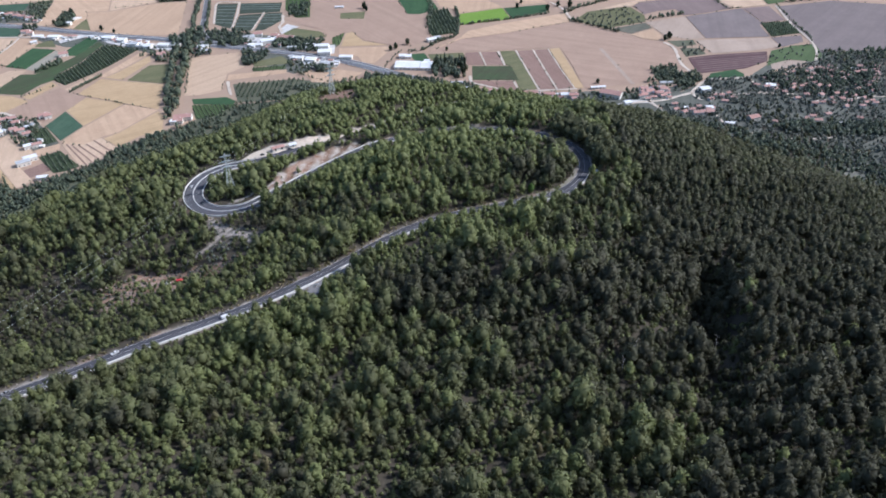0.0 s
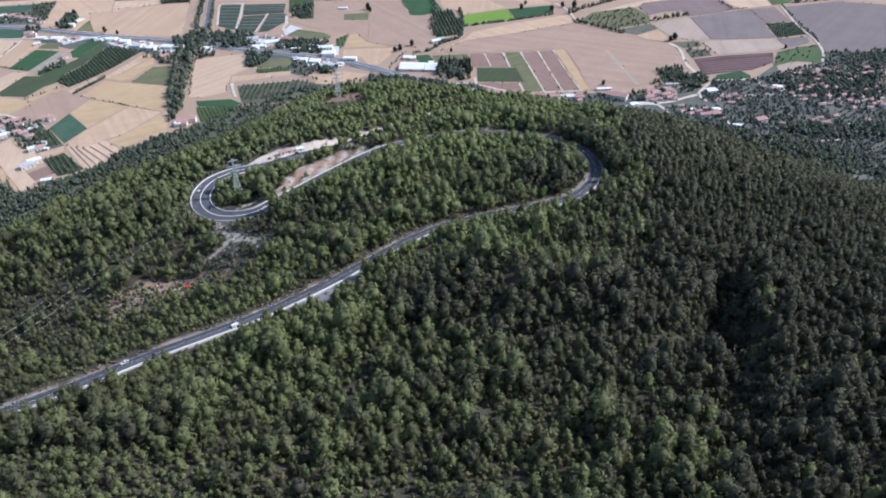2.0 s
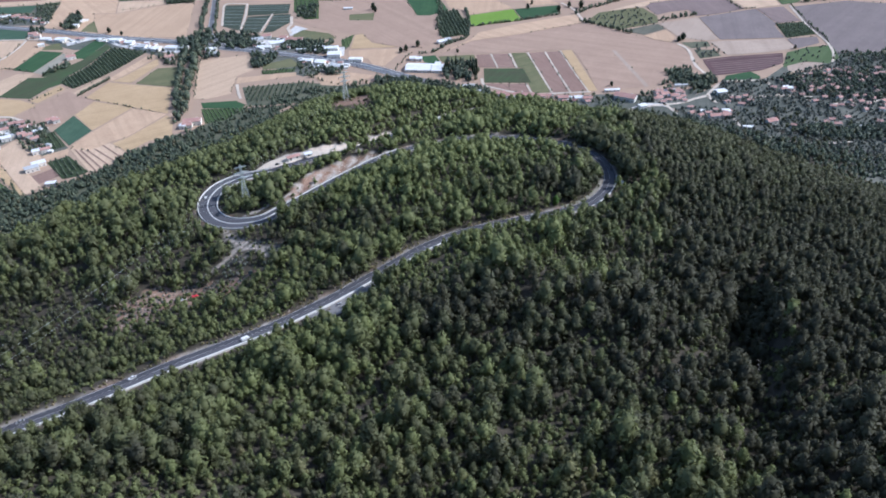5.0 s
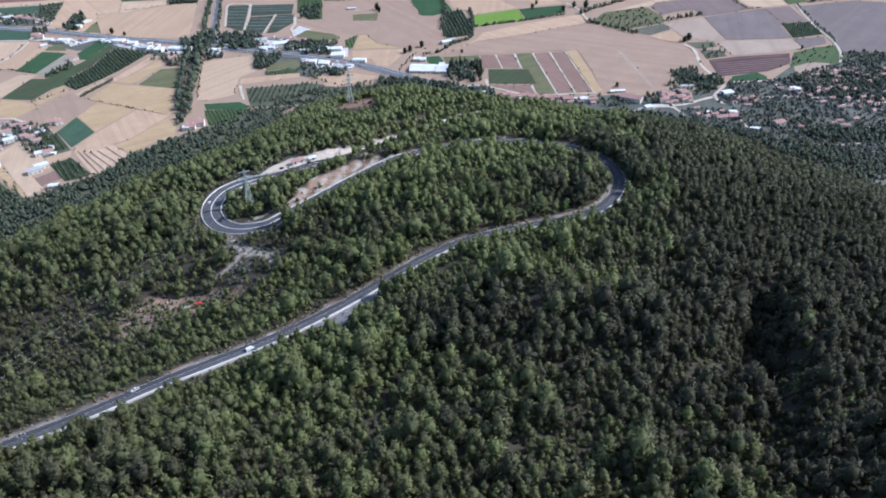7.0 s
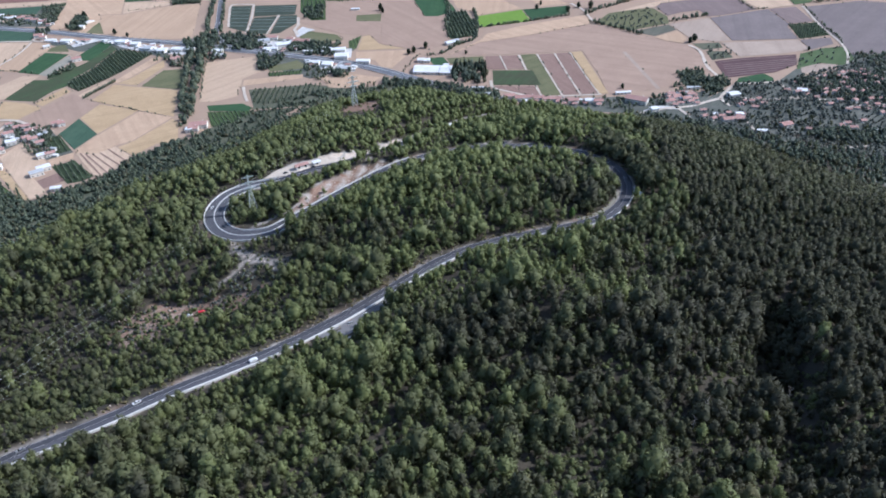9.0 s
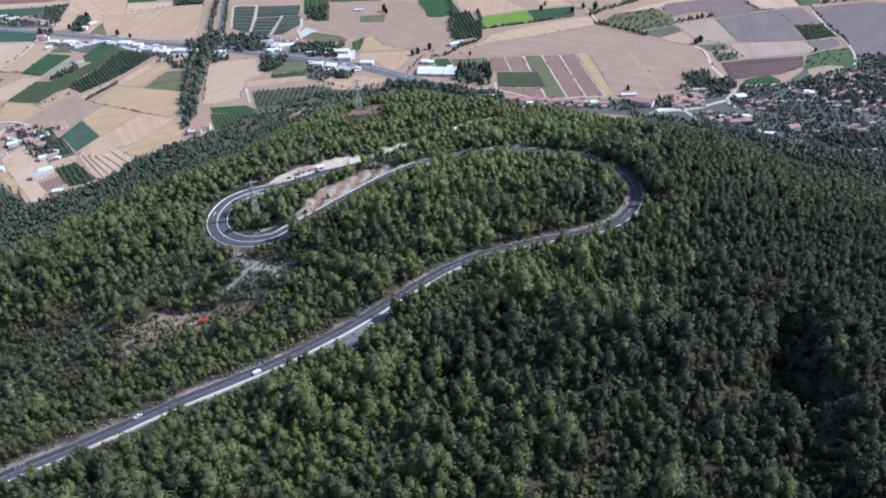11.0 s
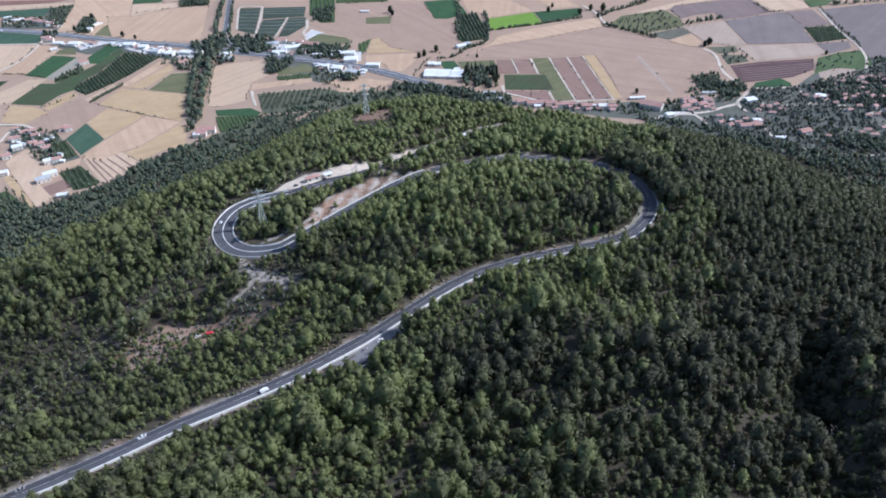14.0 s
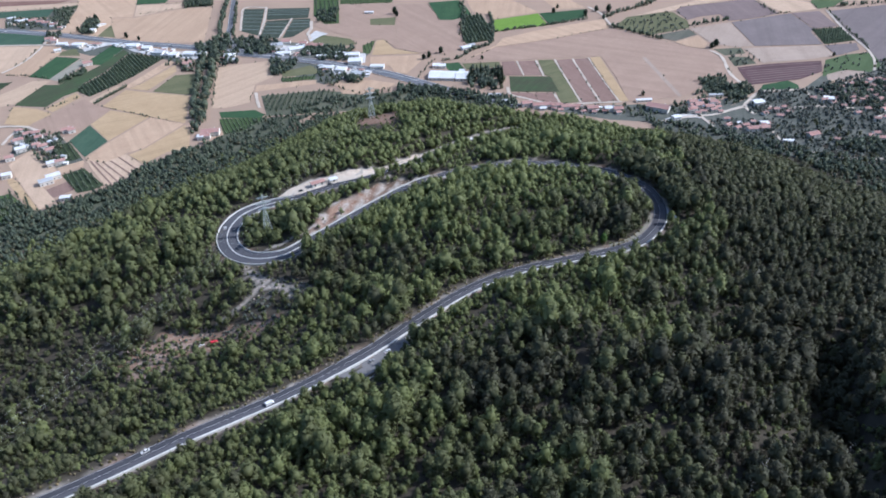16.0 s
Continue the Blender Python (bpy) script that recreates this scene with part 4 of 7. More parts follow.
track("village_road", "pale concrete village road", [(345, 950), (322, 939), (298, 927), (271, 924), (245, 917), (231, 911)], 5.5)
track("village_road", "pale concrete village lane", [(442, 1003), (439, 984), (440, 969)], 4.0)
track("dirt_track", "pale gravel track between fields", [(610, 1340), (595, 1235), (592, 1181), (589, 1140), (578, 1096), (560, 1058)], 3.8)
track("dirt_track", "pale gravel track between fields", [(214, 1402), (229, 1363), (234, 1317), (237, 1290)], 4.0)
track("dirt_track", "pale farm track at the field edge", [(-308, 1045), (-299, 1014), (-291, 991)], 4.0)
track("dirt_track", "pale concrete farm lane at the hill foot", [(-472, 723), (-452, 728), (-436, 739)], 2.5)

track("village_road", "pale concrete village lane", [(364, 938), (400, 942), (438, 941), (477, 934)], 3.6)
track("village_road", "pale concrete village lane", [(488, 904), (511, 914), (534, 910), (573, 920), (596, 915)], 4.5)
track("village_road", "pale concrete village lane", [(545, 928), (560, 947), (567, 943)], 4.0)
track("village_road", "pale concrete village lane", [(494, 1017), (522, 1014), (541, 1002), (565, 984)], 4.0)
track("village_road", "pale concrete village lane", [(446, 952), (462, 976), (476, 996)], 4.0)
furrow([(-464, 846), (-414, 784)])
furrow([(-457, 844), (-407, 788)])
furrow([(-447, 842), (-404, 798)])
furrow([(-439, 845), (-401, 809)])
furrow([(-433, 855), (-399, 821)])
for line in ([(383, 1080), (420, 1088), (500, 1096)], [(386, 1070), (500, 1085)], [(384, 1062), (497, 1078)], [(383, 1054), (494, 1071)], [(383, 1045), (491, 1064)], [(382, 1037), (478, 1054)], [(380, 1028), (455, 1042)]):
    furrow(line, M_mauve, "pale ridge between dark ploughed strips")
bed_cover([(-417, 1440), (-379, 1436)])
bed_cover([(-413, 1419), (-376, 1415)])
bed_cover([(-409, 1398), (-373, 1394)])
bed_cover([(-405, 1378), (-370, 1374)])
bed_cover([(-401, 1355), (-367, 1351)])
bed_cover([(-397, 1336), (-365, 1332)])
bed_cover([(-372, 1446), (-296, 1441)])
bed_cover([(-369, 1431), (-294, 1427)])
bed_cover([(-366, 1417), (-291, 1413)])
bed_cover([(-361, 1367), (-321, 1363)])
bed_cover([(-359, 1347), (-321, 1343)])
bed_cover([(-357, 1328), (-320, 1325)])
bed_cover([(-354, 1310), (-320, 1307)])
bed_cover([(-318, 1375), (-283, 1375)])
bed_cover([(-318, 1359), (-281, 1358)])
bed_cover([(-317, 1343), (-278, 1342)])
bed_cover([(-317, 1321), (-289, 1322)])
# ---- buildings on the plain ----
def box_mesh(name, l, w, h, mat, z0=-0.5):
    v = [(sx * l / 2, sy * w / 2, z) for z in (z0, h) for sx, sy in ((-1, -1), (1, -1), (1, 1), (-1, 1))]
    return arrays_mesh(name, v, [(0, 1, 5, 4), (1, 2, 6, 5), (2, 3, 7, 6), (3, 0, 4, 7), (4, 5, 6, 7)], [mat])


def roof_mesh(name, l, w, h, rise, mat, over=0.5):
    """A gable roof slab with thickness and overhanging eaves."""
    a, b, th = l / 2 + over, w / 2 + over, 0.25
    v = []
    for x in (-a, a):
        v += [(x, -b, h - over * rise / (w / 2)), (x, 0, h + rise), (x, b, h - over * rise / (w / 2))]
        v += [(x, -b, h - over * rise / (w / 2) + th), (x, 0, h + rise + th), (x, b, h - over * rise / (w / 2) + th)]
    q = [(3, 9, 10, 4), (4, 10, 11, 5), (0, 1, 7, 6), (1, 2, 8, 7), (0, 6, 9, 3), (2, 5, 11, 8), (0, 3, 4, 1), (1, 4, 5, 2), (6, 7, 10, 9), (7, 8, 11, 10)]
    return arrays_mesh(name, v, q, [mat])


def gable_mesh(name, s, l, w, h, rise, mat):
    v = [(s * l / 2, -w / 2, h), (s * l / 2, w / 2, h), (s * l / 2, 0, h + rise), (s * l / 2 - s * 0.3, -w / 2, h), (s * l / 2 - s * 0.3, w / 2, h), (s * l / 2 - s * 0.3, 0, h + rise)]
    return arrays_mesh(name, v, [(0, 1, 2), (3, 5, 4), (0, 2, 5), (0, 5, 3), (1, 4, 5), (1, 5, 2)], [mat])


def opening_mesh(name, mat):
    """A dark pane in a proud frame, on the long side."""
    v = [(-0.6, -0.05, -0.7), (0.6, -0.05, -0.7), (0.6, -0.05, 0.7), (-0.6, -0.05, 0.7), (-0.6, 0.1, -0.7), (0.6, 0.1, -0.7), (0.6, 0.1, 0.7), (-0.6, 0.1, 0.7)]
    return arrays_mesh(name, v, [(0, 1, 2, 3), (0, 4, 5, 1), (1, 5, 6, 2), (2, 6, 7, 3), (3, 7, 4, 0)], [mat])


WINDOW = opening_mesh("window", M_carglass)


def house(x, y, l, w, h, turn, roof, label):
    tiled = roof is M_roof_tile
    ob = thing("house" if tiled else "shed", x, y, height_at(x, y), label, "house" if tiled else "shed", turn, "buildings on the plain")
    rise = w / 2 * (0.42 if tiled else 0.2)
    part("wall", box_mesh("wall", l, w, h, M_plaster), ob)
    for s in (-1, 1):
        part("gable", gable_mesh("gable", s, l, w, h, rise, M_plaster), ob)
    part("roof", roof_mesh("roof", l, w, h, rise, roof), ob)
    for i in range(max(1, int(l / 5))):
        part("window", WINDOW, ob).location = (-l / 2 + (i + 0.5) * l / max(1, int(l / 5)), -w / 2 - 0.02, 1.6)
    if tiled:
        part("chimney", box_mesh("chimney", 0.7, 0.7, h + rise + 0.9, M_plaster, h), ob).location = (l * 0.28, w * 0.12, 0)


house(-559, 1259, 18, 12, 5.0, -8, M_roof_white, "white metal-roofed shed beside the road")
house(-531, 1245, 14, 12, 5.0, -8, M_roof_white, "white metal-roofed shed beside the road")
house(-657, 1272, 18, 12, 5.0, -5, M_roof_white, "white metal-roofed shed beside the road")
house(-502, 1221, 14, 13, 5.0, -10, M_roof_grey, "grey metal-roofed shed beside the road")
house(-475, 1208, 13, 14, 5.0, -12, M_roof_white, "white metal-roofed shed beside the road")
house(-688, 1280, 16, 10, 4.0, -5, M_roof_white, "white metal-roofed shed beside the road")
house(-315, 1238, 18, 14, 5.0, 20, M_roof_grey, "grey metal-roofed shed beside the road")
house(-303, 1254, 14, 10, 5.0, 5, M_roof_tile, "plastered house with terracotta tile roof")
house(-279, 1215, 24, 14, 6.0, 20, M_roof_white, "white metal-roofed shed beside the road")
house(-297, 1201, 22, 9, 4.0, 0, M_roof_white, "white metal-roofed shed beside the road")
house(-252, 1230, 28, 12, 5.0, -5, M_roof_tile, "plastered house with terracotta tile roof")
house(-273, 1246, 12, 10, 4.0, -5, M_roof_tile, "plastered house with terracotta tile roof")
house(-186, 1183, 22, 12, 5.0, 0, M_roof_white, "white metal-roofed shed beside the road")
house(-178, 1152, 20, 16, 6.0, 0, M_roof_white, "white metal-roofed shed beside the road")
house(-217, 1131, 16, 10, 4.0, -12, M_roof_white, "white metal-roofed shed beside the road")
house(-195, 1117, 15, 14, 6.0, -15, M_roof_white, "white metal-roofed shed beside the road")
house(-170, 1099, 18, 12, 5.0, -12, M_roof_grey, "grey metal-roofed shed beside the road")
house(-142, 1127, 20, 9, 5.0, -8, M_roof_white, "white metal-roofed shed beside the road")
house(-180, 1407, 16, 6, 3.0, 0, M_roof_white, "white metal-roofed shed beside the road")
house(-8, 1201, 16, 10, 4.0, 25, M_roof_white, "white metal-roofed shed beside the road")
house(1, 1210, 10, 8, 4.0, 25, M_roof_grey, "grey metal-roofed shed beside the road")
house(-54, 1126, 10, 10, 4.0, 0, M_roof_white, "white metal-roofed shed beside the road")
house(-45, 1123, 10, 10, 4.0, 0, M_roof_white, "white metal-roofed shed beside the road")
house(-382, 1196, 16, 12, 5.0, 0, M_roof_white, "white metal-roofed shed beside the road")
house(-373, 1175, 14, 9, 5.0, 0, M_roof_grey, "grey metal-roofed shed beside the road")
house(-450, 1211, 18, 12, 5.0, -10, M_roof_white, "white metal-roofed shed beside the road")
house(-431, 1209, 16, 10, 5.0, -8, M_roof_grey, "grey metal-roofed shed beside the road")
house(-441, 1164, 14, 12, 5.0, 30, M_roof_tile, "plastered house with terracotta tile roof")
house(-803, 1418, 14, 8, 5.0, 30, M_roof_tile, "plastered house with terracotta tile roof")
house(-784, 1408, 12, 8, 5.0, 10, M_roof_tile, "plastered house with terracotta tile roof")
house(-770, 1401, 14, 9, 5.0, 0, M_roof_tile, "plastered house with terracotta tile roof")
house(-752, 1392, 14, 8, 4.0, 0, M_roof_tile, "plastered house with terracotta tile roof")
house(-824, 1423, 16, 8, 4.0, 40, M_roof_white, "white metal-roofed shed beside the road")
house(-854, 1440, 14, 8, 4.0, 30, M_roof_white, "white metal-roofed shed beside the road")
house(-721, 1307, 14, 9, 5.0, 10, M_roof_tile, "plastered house with terracotta tile roof")
house(-709, 1297, 10, 8, 5.0, 10, M_roof_tile, "plastered house with terracotta tile roof")
house(-604, 1181, 14, 9, 5.0, 30, M_roof_tile, "plastered house with terracotta tile roof")
house(-663, 1350, 9, 9, 5.0, 0, M_roof_white, "white metal-roofed shed beside the road")
house(-663, 1383, 4, 20, 2.0, -35, M_roof_white, "low white plastic tunnel in a field")
house(-682, 1249, 10, 8, 4.0, 30, M_roof_white, "white metal-roofed shed beside the road")
house(-336, 911, 22, 12, 6.0, 8, M_roof_tile, "long red-roofed farmhouse at the field edge")
house(-340, 901, 12, 9, 5.0, 8, M_roof_tile, "plastered house with terracotta tile roof")
house(-345, 899, 8, 8, 5.0, 0, M_roof_white, "white metal-roofed shed beside the road")
house(-576, 922, 10, 8, 5.0, 30, M_roof_tile, "plastered house with terracotta tile roof")
house(-579, 904, 12, 8, 5.0, 30, M_roof_tile, "plastered house with terracotta tile roof")
house(-566, 925, 10, 8, 5.0, 20, M_roof_tile, "plastered house with terracotta tile roof")
house(-556, 911, 9, 8, 5.0, 20, M_roof_tile, "plastered house with terracotta tile roof")
house(-564, 879, 12, 9, 5.0, 30, M_roof_white, "white metal-roofed shed beside the road")
house(-539, 885, 11, 8, 5.0, 30, M_roof_tile, "plastered house with terracotta tile roof")
house(-525, 874, 10, 8, 5.0, 30, M_roof_tile, "plastered house with terracotta tile roof")
house(-549, 889, 9, 7, 5.0, 30, M_roof_tile, "plastered house with terracotta tile roof")
house(-507, 838, 10, 8, 5.0, 30, M_roof_white, "white-roofed plastered house in gardens")
house(-498, 842, 11, 7, 5.0, 30, M_roof_tile, "plastered house with terracotta tile roof")
house(-529, 932, 12, 8, 5.0, 30, M_roof_tile, "plastered house with terracotta tile roof")
house(-522, 930, 9, 7, 5.0, 30, M_roof_tile, "plastered house with terracotta tile roof")
house(-566, 855, 10, 8, 5.0, 30, M_roof_tile, "plastered house with terracotta tile roof")
house(-547, 810, 10, 8, 5.0, 20, M_roof_white, "white metal-roofed shed beside the road")
house(-454, 755, 11, 6, 4.0, 10, M_roof_white, "white metal-roofed shed beside the road")
house(-493, 793, 15, 9, 5.0, 36, M_roof_grey, "grey metal-roofed warehouse beside stubble fields")
house(-490, 805, 15, 9, 5.0, 36, M_roof_white, "pale metal-roofed warehouse beside stubble fields")
house(-54, 1086, 18, 28, 4.0, -6, M_roof_white, "white plastic-covered greenhouse beside a lawn")
house(-35, 1083, 18, 28, 4.0, -6, M_roof_white, "white plastic-covered greenhouse beside a lawn")
house(-16, 1080, 17, 28, 4.0, -6, M_roof_white, "white plastic-covered greenhouse beside a lawn")
house(-16, 1099, 8, 8, 4.0, 0, M_roof_white, "white metal-roofed shed beside the road")
house(27, 1005, 16, 8, 4.0, 0, M_roof_grey, "grey metal-roofed shed beside the road")
house(40, 985, 12, 6, 4.0, 0, M_roof_grey, "grey metal-roofed shed beside the road")
house(222, 976, 20, 5, 3.0, 4, M_roof_white, "long pale farm shed beside a field")
house(319, 986, 18, 5, 3.0, 4, M_roof_grey, "long grey farm shed beside a field")
house(299, 968, 16, 5, 3.0, 8, M_roof_grey, "grey metal-roofed shed beside the road")
house(363, 955, 14, 11, 5.0, 15, M_roof_white, "white-roofed house at a lane corner")
house(455, 960, 12, 9, 5.0, -20, M_roof_white, "white plastered house with flat roof")
house(234, 947, 28, 14, 6.0, -30, M_roof_tile, "large plastered building with terracotta roof")
house(68, 973, 14, 9, 5.0, 10, M_roof_tile, "plastered house with terracotta tile roof")
house(82, 966, 14, 9, 5.0, 5, M_roof_tile, "plastered house with terracotta tile roof")
house(95, 967, 12, 9, 5.0, 0, M_roof_tile, "plastered house with terracotta tile roof")
house(106, 964, 14, 9, 5.0, 0, M_roof_tile, "plastered house with terracotta tile roof")
house(118, 959, 14, 9, 5.0, 0, M_roof_tile, "plastered house with terracotta tile roof")
house(130, 959, 12, 8, 5.0, 0, M_roof_tile, "plastered house with terracotta tile roof")
house(151, 952, 14, 9, 5.0, 0, M_roof_tile, "plastered house with terracotta tile roof")
house(172, 949, 12, 8, 5.0, 0, M_roof_white, "white-roofed plastered house in gardens")
house(183, 947, 12, 8, 5.0, 0, M_roof_tile, "plastered house with terracotta tile roof")
house(249, 916, 10, 8, 5.0, 20, M_roof_white, "white-roofed plastered house in gardens")
house(276, 940, 10, 8, 5.0, 20, M_roof_tile, "plastered house with terracotta tile roof")
house(287, 952, 12, 8, 5.0, 20, M_roof_tile, "plastered house with terracotta tile roof")
house(298, 946, 12, 8, 5.0, 10, M_roof_tile, "plastered house with terracotta tile roof")
house(282, 962, 10, 8, 5.0, 0, M_roof_tile, "plastered house with terracotta tile roof")
house(308, 960, 10, 8, 5.0, 0, M_roof_tile, "plastered house with terracotta tile roof")
house(349, 891, 9, 8, 5.0, 0, M_roof_white, "white-roofed plastered house in gardens")
house(334, 880, 18, 8, 4.0, 5, M_roof_tile, "plastered house with terracotta tile roof")
house(347, 881, 9, 8, 4.0, 5, M_roof_tile, "plastered house with terracotta tile roof")
house(391, 851, 14, 9, 5.0, 20, M_roof_tile, "plastered house with terracotta tile roof")
house(357, 835, 12, 6, 4.0, 0, M_roof_white, "white-roofed plastered house in gardens")


def village(poly, count, seed):
    """Tile-roofed houses packed among gardens."""
    rng = random.Random(seed)
    done = []
    xs, ys = [p[0] for p in poly], [p[1] for p in poly]
    for _ in range(count * 12):
        x, y = rng.uniform(min(xs), max(xs)), rng.uniform(min(ys), max(ys))
        if len(done) >= count or not inside(poly, [x], [y])[0] or any(abs(x - a) + abs(y - b) < 13 for a, b in done):
            continue
        done.append((x, y))
        white = rng.random() < 0.06
        house(x, y, rng.uniform(5.5, 8.5), rng.uniform(5, 6.5), rng.choice((2.7, 2.9, 4.6)), rng.uniform(-25, 35), M_roof_white if white else M_roof_tile,
              "white flat-roofed village house among gardens" if white else "plastered village house with dull terracotta roof")


village([(439, 1000), (470, 997), (586, 1037), (640, 1033), (578, 917), (472, 916), (429, 969)], 62, 5)
village([(369, 944), (397, 938), (387, 910), (360, 920)], 9, 6)
village([(486, 917), (578, 917), (559, 881), (479, 893)], 12, 7)
village([(275, 970), (317, 967), (315, 930), (270, 930)], 16, 8)
village([(305, 914), (355, 896), (346, 873), (301, 890)], 9, 9)
village([(60, 979), (130, 964), (184, 953), (184, 935), (128, 946), (78, 959)], 26, 10)
village([(403, 867), (557, 876), (536, 838), (393, 828)], 8, 11)


def yard(poly, count, seed):
    """Small sheds, stores and stacked goods packed along the highway."""
    rng = random.Random(seed)
    xs, ys = [p[0] for p in poly], [p[1] for p in poly]
    done = []
    for _ in range(count * 15):
        x, y = rng.uniform(min(xs), max(xs)), rng.uniform(min(ys), max(ys))
        if len(done) >= count or not inside(poly, [x], [y])[0] or any(abs(x - a) + abs(y - b) < 9 for a, b in done):
            continue
        done.append((x, y))
        roof, words = rng.choice(((M_roof_white, "small white-roofed store in a roadside yard"), (M_roof_white, "small white-roofed store in a roadside yard"), (M_roof_grey, "small grey-roofed store in a roadside yard"), (M_roof_tile, "small tile-roofed house in a roadside yard")))
        house(x, y, rng.uniform(3.5, 8.5), rng.uniform(3, 5.5), rng.uniform(2.4, 4), rng.uniform(-35, 35), roof, words)


yard([(-697, 1290), (-591, 1279), (-470, 1231), (-463, 1193), (-557, 1251), (-630, 1258), (-683, 1269)], 36, 20)
yard([(-323, 1239), (-240, 1242), (-234, 1203), (-197, 1194), (-193, 1164), (-314, 1195)], 24, 21)
yard([(-235, 1147), (-154, 1116), (-151, 1088), (-221, 1113)], 18, 22)
yard([(-453, 1235), (-386, 1213), (-377, 1176), (-442, 1197)], 9, 23)
yard([(-863, 1448), (-747, 1428), (-724, 1376), (-830, 1380)], 10, 24)
yard([(-604, 941), (-569, 939), (-526, 908), (-481, 846), (-500, 833), (-549, 889), (-567, 859)], 16, 25)
yard([(57, 980), (131, 966), (188, 954), (185, 940), (100, 958)], 12, 26)

# ---- trees ----
def icosahedron():
    g = (1 + 5**0.5) / 2
    v = np.array([(-1, g, 0), (1, g, 0), (-1, -g, 0), (1, -g, 0), (0, -1, g), (0, 1, g), (0, -1, -g), (0, 1, -g), (g, 0, -1), (g, 0, 1), (-g, 0, -1), (-g, 0, 1)], float)
    f = [(0, 11, 5), (0, 5, 1), (0, 1, 7), (0, 7, 10), (0, 10, 11), (1, 5, 9), (5, 11, 4), (11, 10, 2), (10, 7, 6), (7, 1, 8),
         (3, 9, 4), (3, 4, 2), (3, 2, 6), (3, 6, 8), (3, 8, 9), (4, 9, 5), (2, 4, 11), (6, 2, 10), (8, 6, 7), (9, 8, 1)]
    return v / np.linalg.norm(v[0]), np.array(f)


ICO_V, ICO_F = icosahedron()


def crown_template(rng, leaves, leaf, lumps, tall=7.0, wide=2.5, low=0.22, shape="pine", core=0.62, lift=0.15):
    """A crown one tree wide: an uneven dark heart and tufts round a handful of boughs, with the normals of the boughs; trunk foot at the origin."""
    cs, rs, ups = [], [], []
    lean = rng.normal(0, 0.06 * wide, 2)
    for i in range(lumps):
        u = (i + 0.5) / lumps
        h = low + (1 - low) * u**0.85
        up = 1.0
        if shape == "pine":
            r = wide * (1 - 0.72 * max(0.0, (u - 0.3) / 0.7) ** 1.6) * rng.uniform(0.88, 1.1)
            lr = wide * rng.uniform(0.30, 0.48) * (1.1 - 0.35 * u)
            up = rng.uniform(1.0, 1.35)
        elif shape == "cypress":
            r, lr = wide * 0.3 * (1 - u), wide * (1.0 - 0.75 * u)
        else:
            r = wide * (1 - 0.6 * abs(u - 0.45) / 0.55)
            lr = wide * rng.uniform(0.36, 0.52)
        a = i * 2.4 + rng.uniform(-0.6, 0.6)
        off = max(0.0, r - lr) * (rng.uniform(0.75, 1.1) if i < lumps - 1 else 0.12)
        cs.append((off * math.cos(a) + lean[0] * u, off * math.sin(a) + lean[1] * u, h * tall - lr * 0.5 * up))
        rs.append(lr)
        ups.append(up)
    cs, rs, ups = np.array(cs), np.array(rs), np.array(ups)
    pick = rng.choice(lumps, leaves, p=rs**1.6 / (rs**1.6).sum())
    d = rng.normal(size=(leaves, 3))
    d[:, 2] = d[:, 2] + 0.35
    d /= np.linalg.norm(d, axis=1)[:, None]
    p = cs[pick] + d * (rs[pick] * rng.uniform(0.66, 1.2, leaves))[:, None] * np.c_[np.ones((leaves, 2)), ups[pick]]
    n = d + rng.normal(0, 0.3, (leaves, 3))
    n /= np.linalg.norm(n, axis=1)[:, None]
    t1 = np.cross(n, rng.normal(size=(leaves, 3)))
    t1 /= np.linalg.norm(t1, axis=1)[:, None]
    if shape == "pine":
        t1 = 0.7 * t1 + np.array((0, 0, 0.5))
        t1 = t1 - (t1 * n).sum(1)[:, None] * n
        t1 /= np.linalg.norm(t1, axis=1)[:, None]
    t2 = np.cross(n, t1)
    t2 /= np.linalg.norm(t2, axis=1)[:, None]
    size = leaf * rng.uniform(0.6, 1.25, leaves)[:, None]
    long, half = (1.5, 0.5) if shape == "pine" else (1.2, 0.62)
    tri = np.stack([p + long * t1 * size, p + (-0.5 * t1 + half * t2) * size, p + (-0.5 * t1 - half * t2) * size], 1).reshape(-1, 3)
    heart = ICO_V * rng.uniform(0.8, 1.15, (12, 1)) * (wide * core, wide * core, tall * (1 - low) * 0.42) + (0, 0, tall * (low + (1 - low) * 0.46))
    v = np.vstack([heart, tri])
    f = np.vstack([ICO_F, 12 + np.arange(3 * leaves).reshape(-1, 3)])
    out = p - (0, 0, tall * 0.5)
    out /= np.linalg.norm(out, axis=1)[:, None]
    shade = 0.65 * d + 0.6 * out + 0.5 * n + (0, 0, lift)
    shade = np.vstack([ICO_V, np.repeat(shade, 3, axis=0)])
    return v, f, shade / np.linalg.norm(shade, axis=1)[:, None]


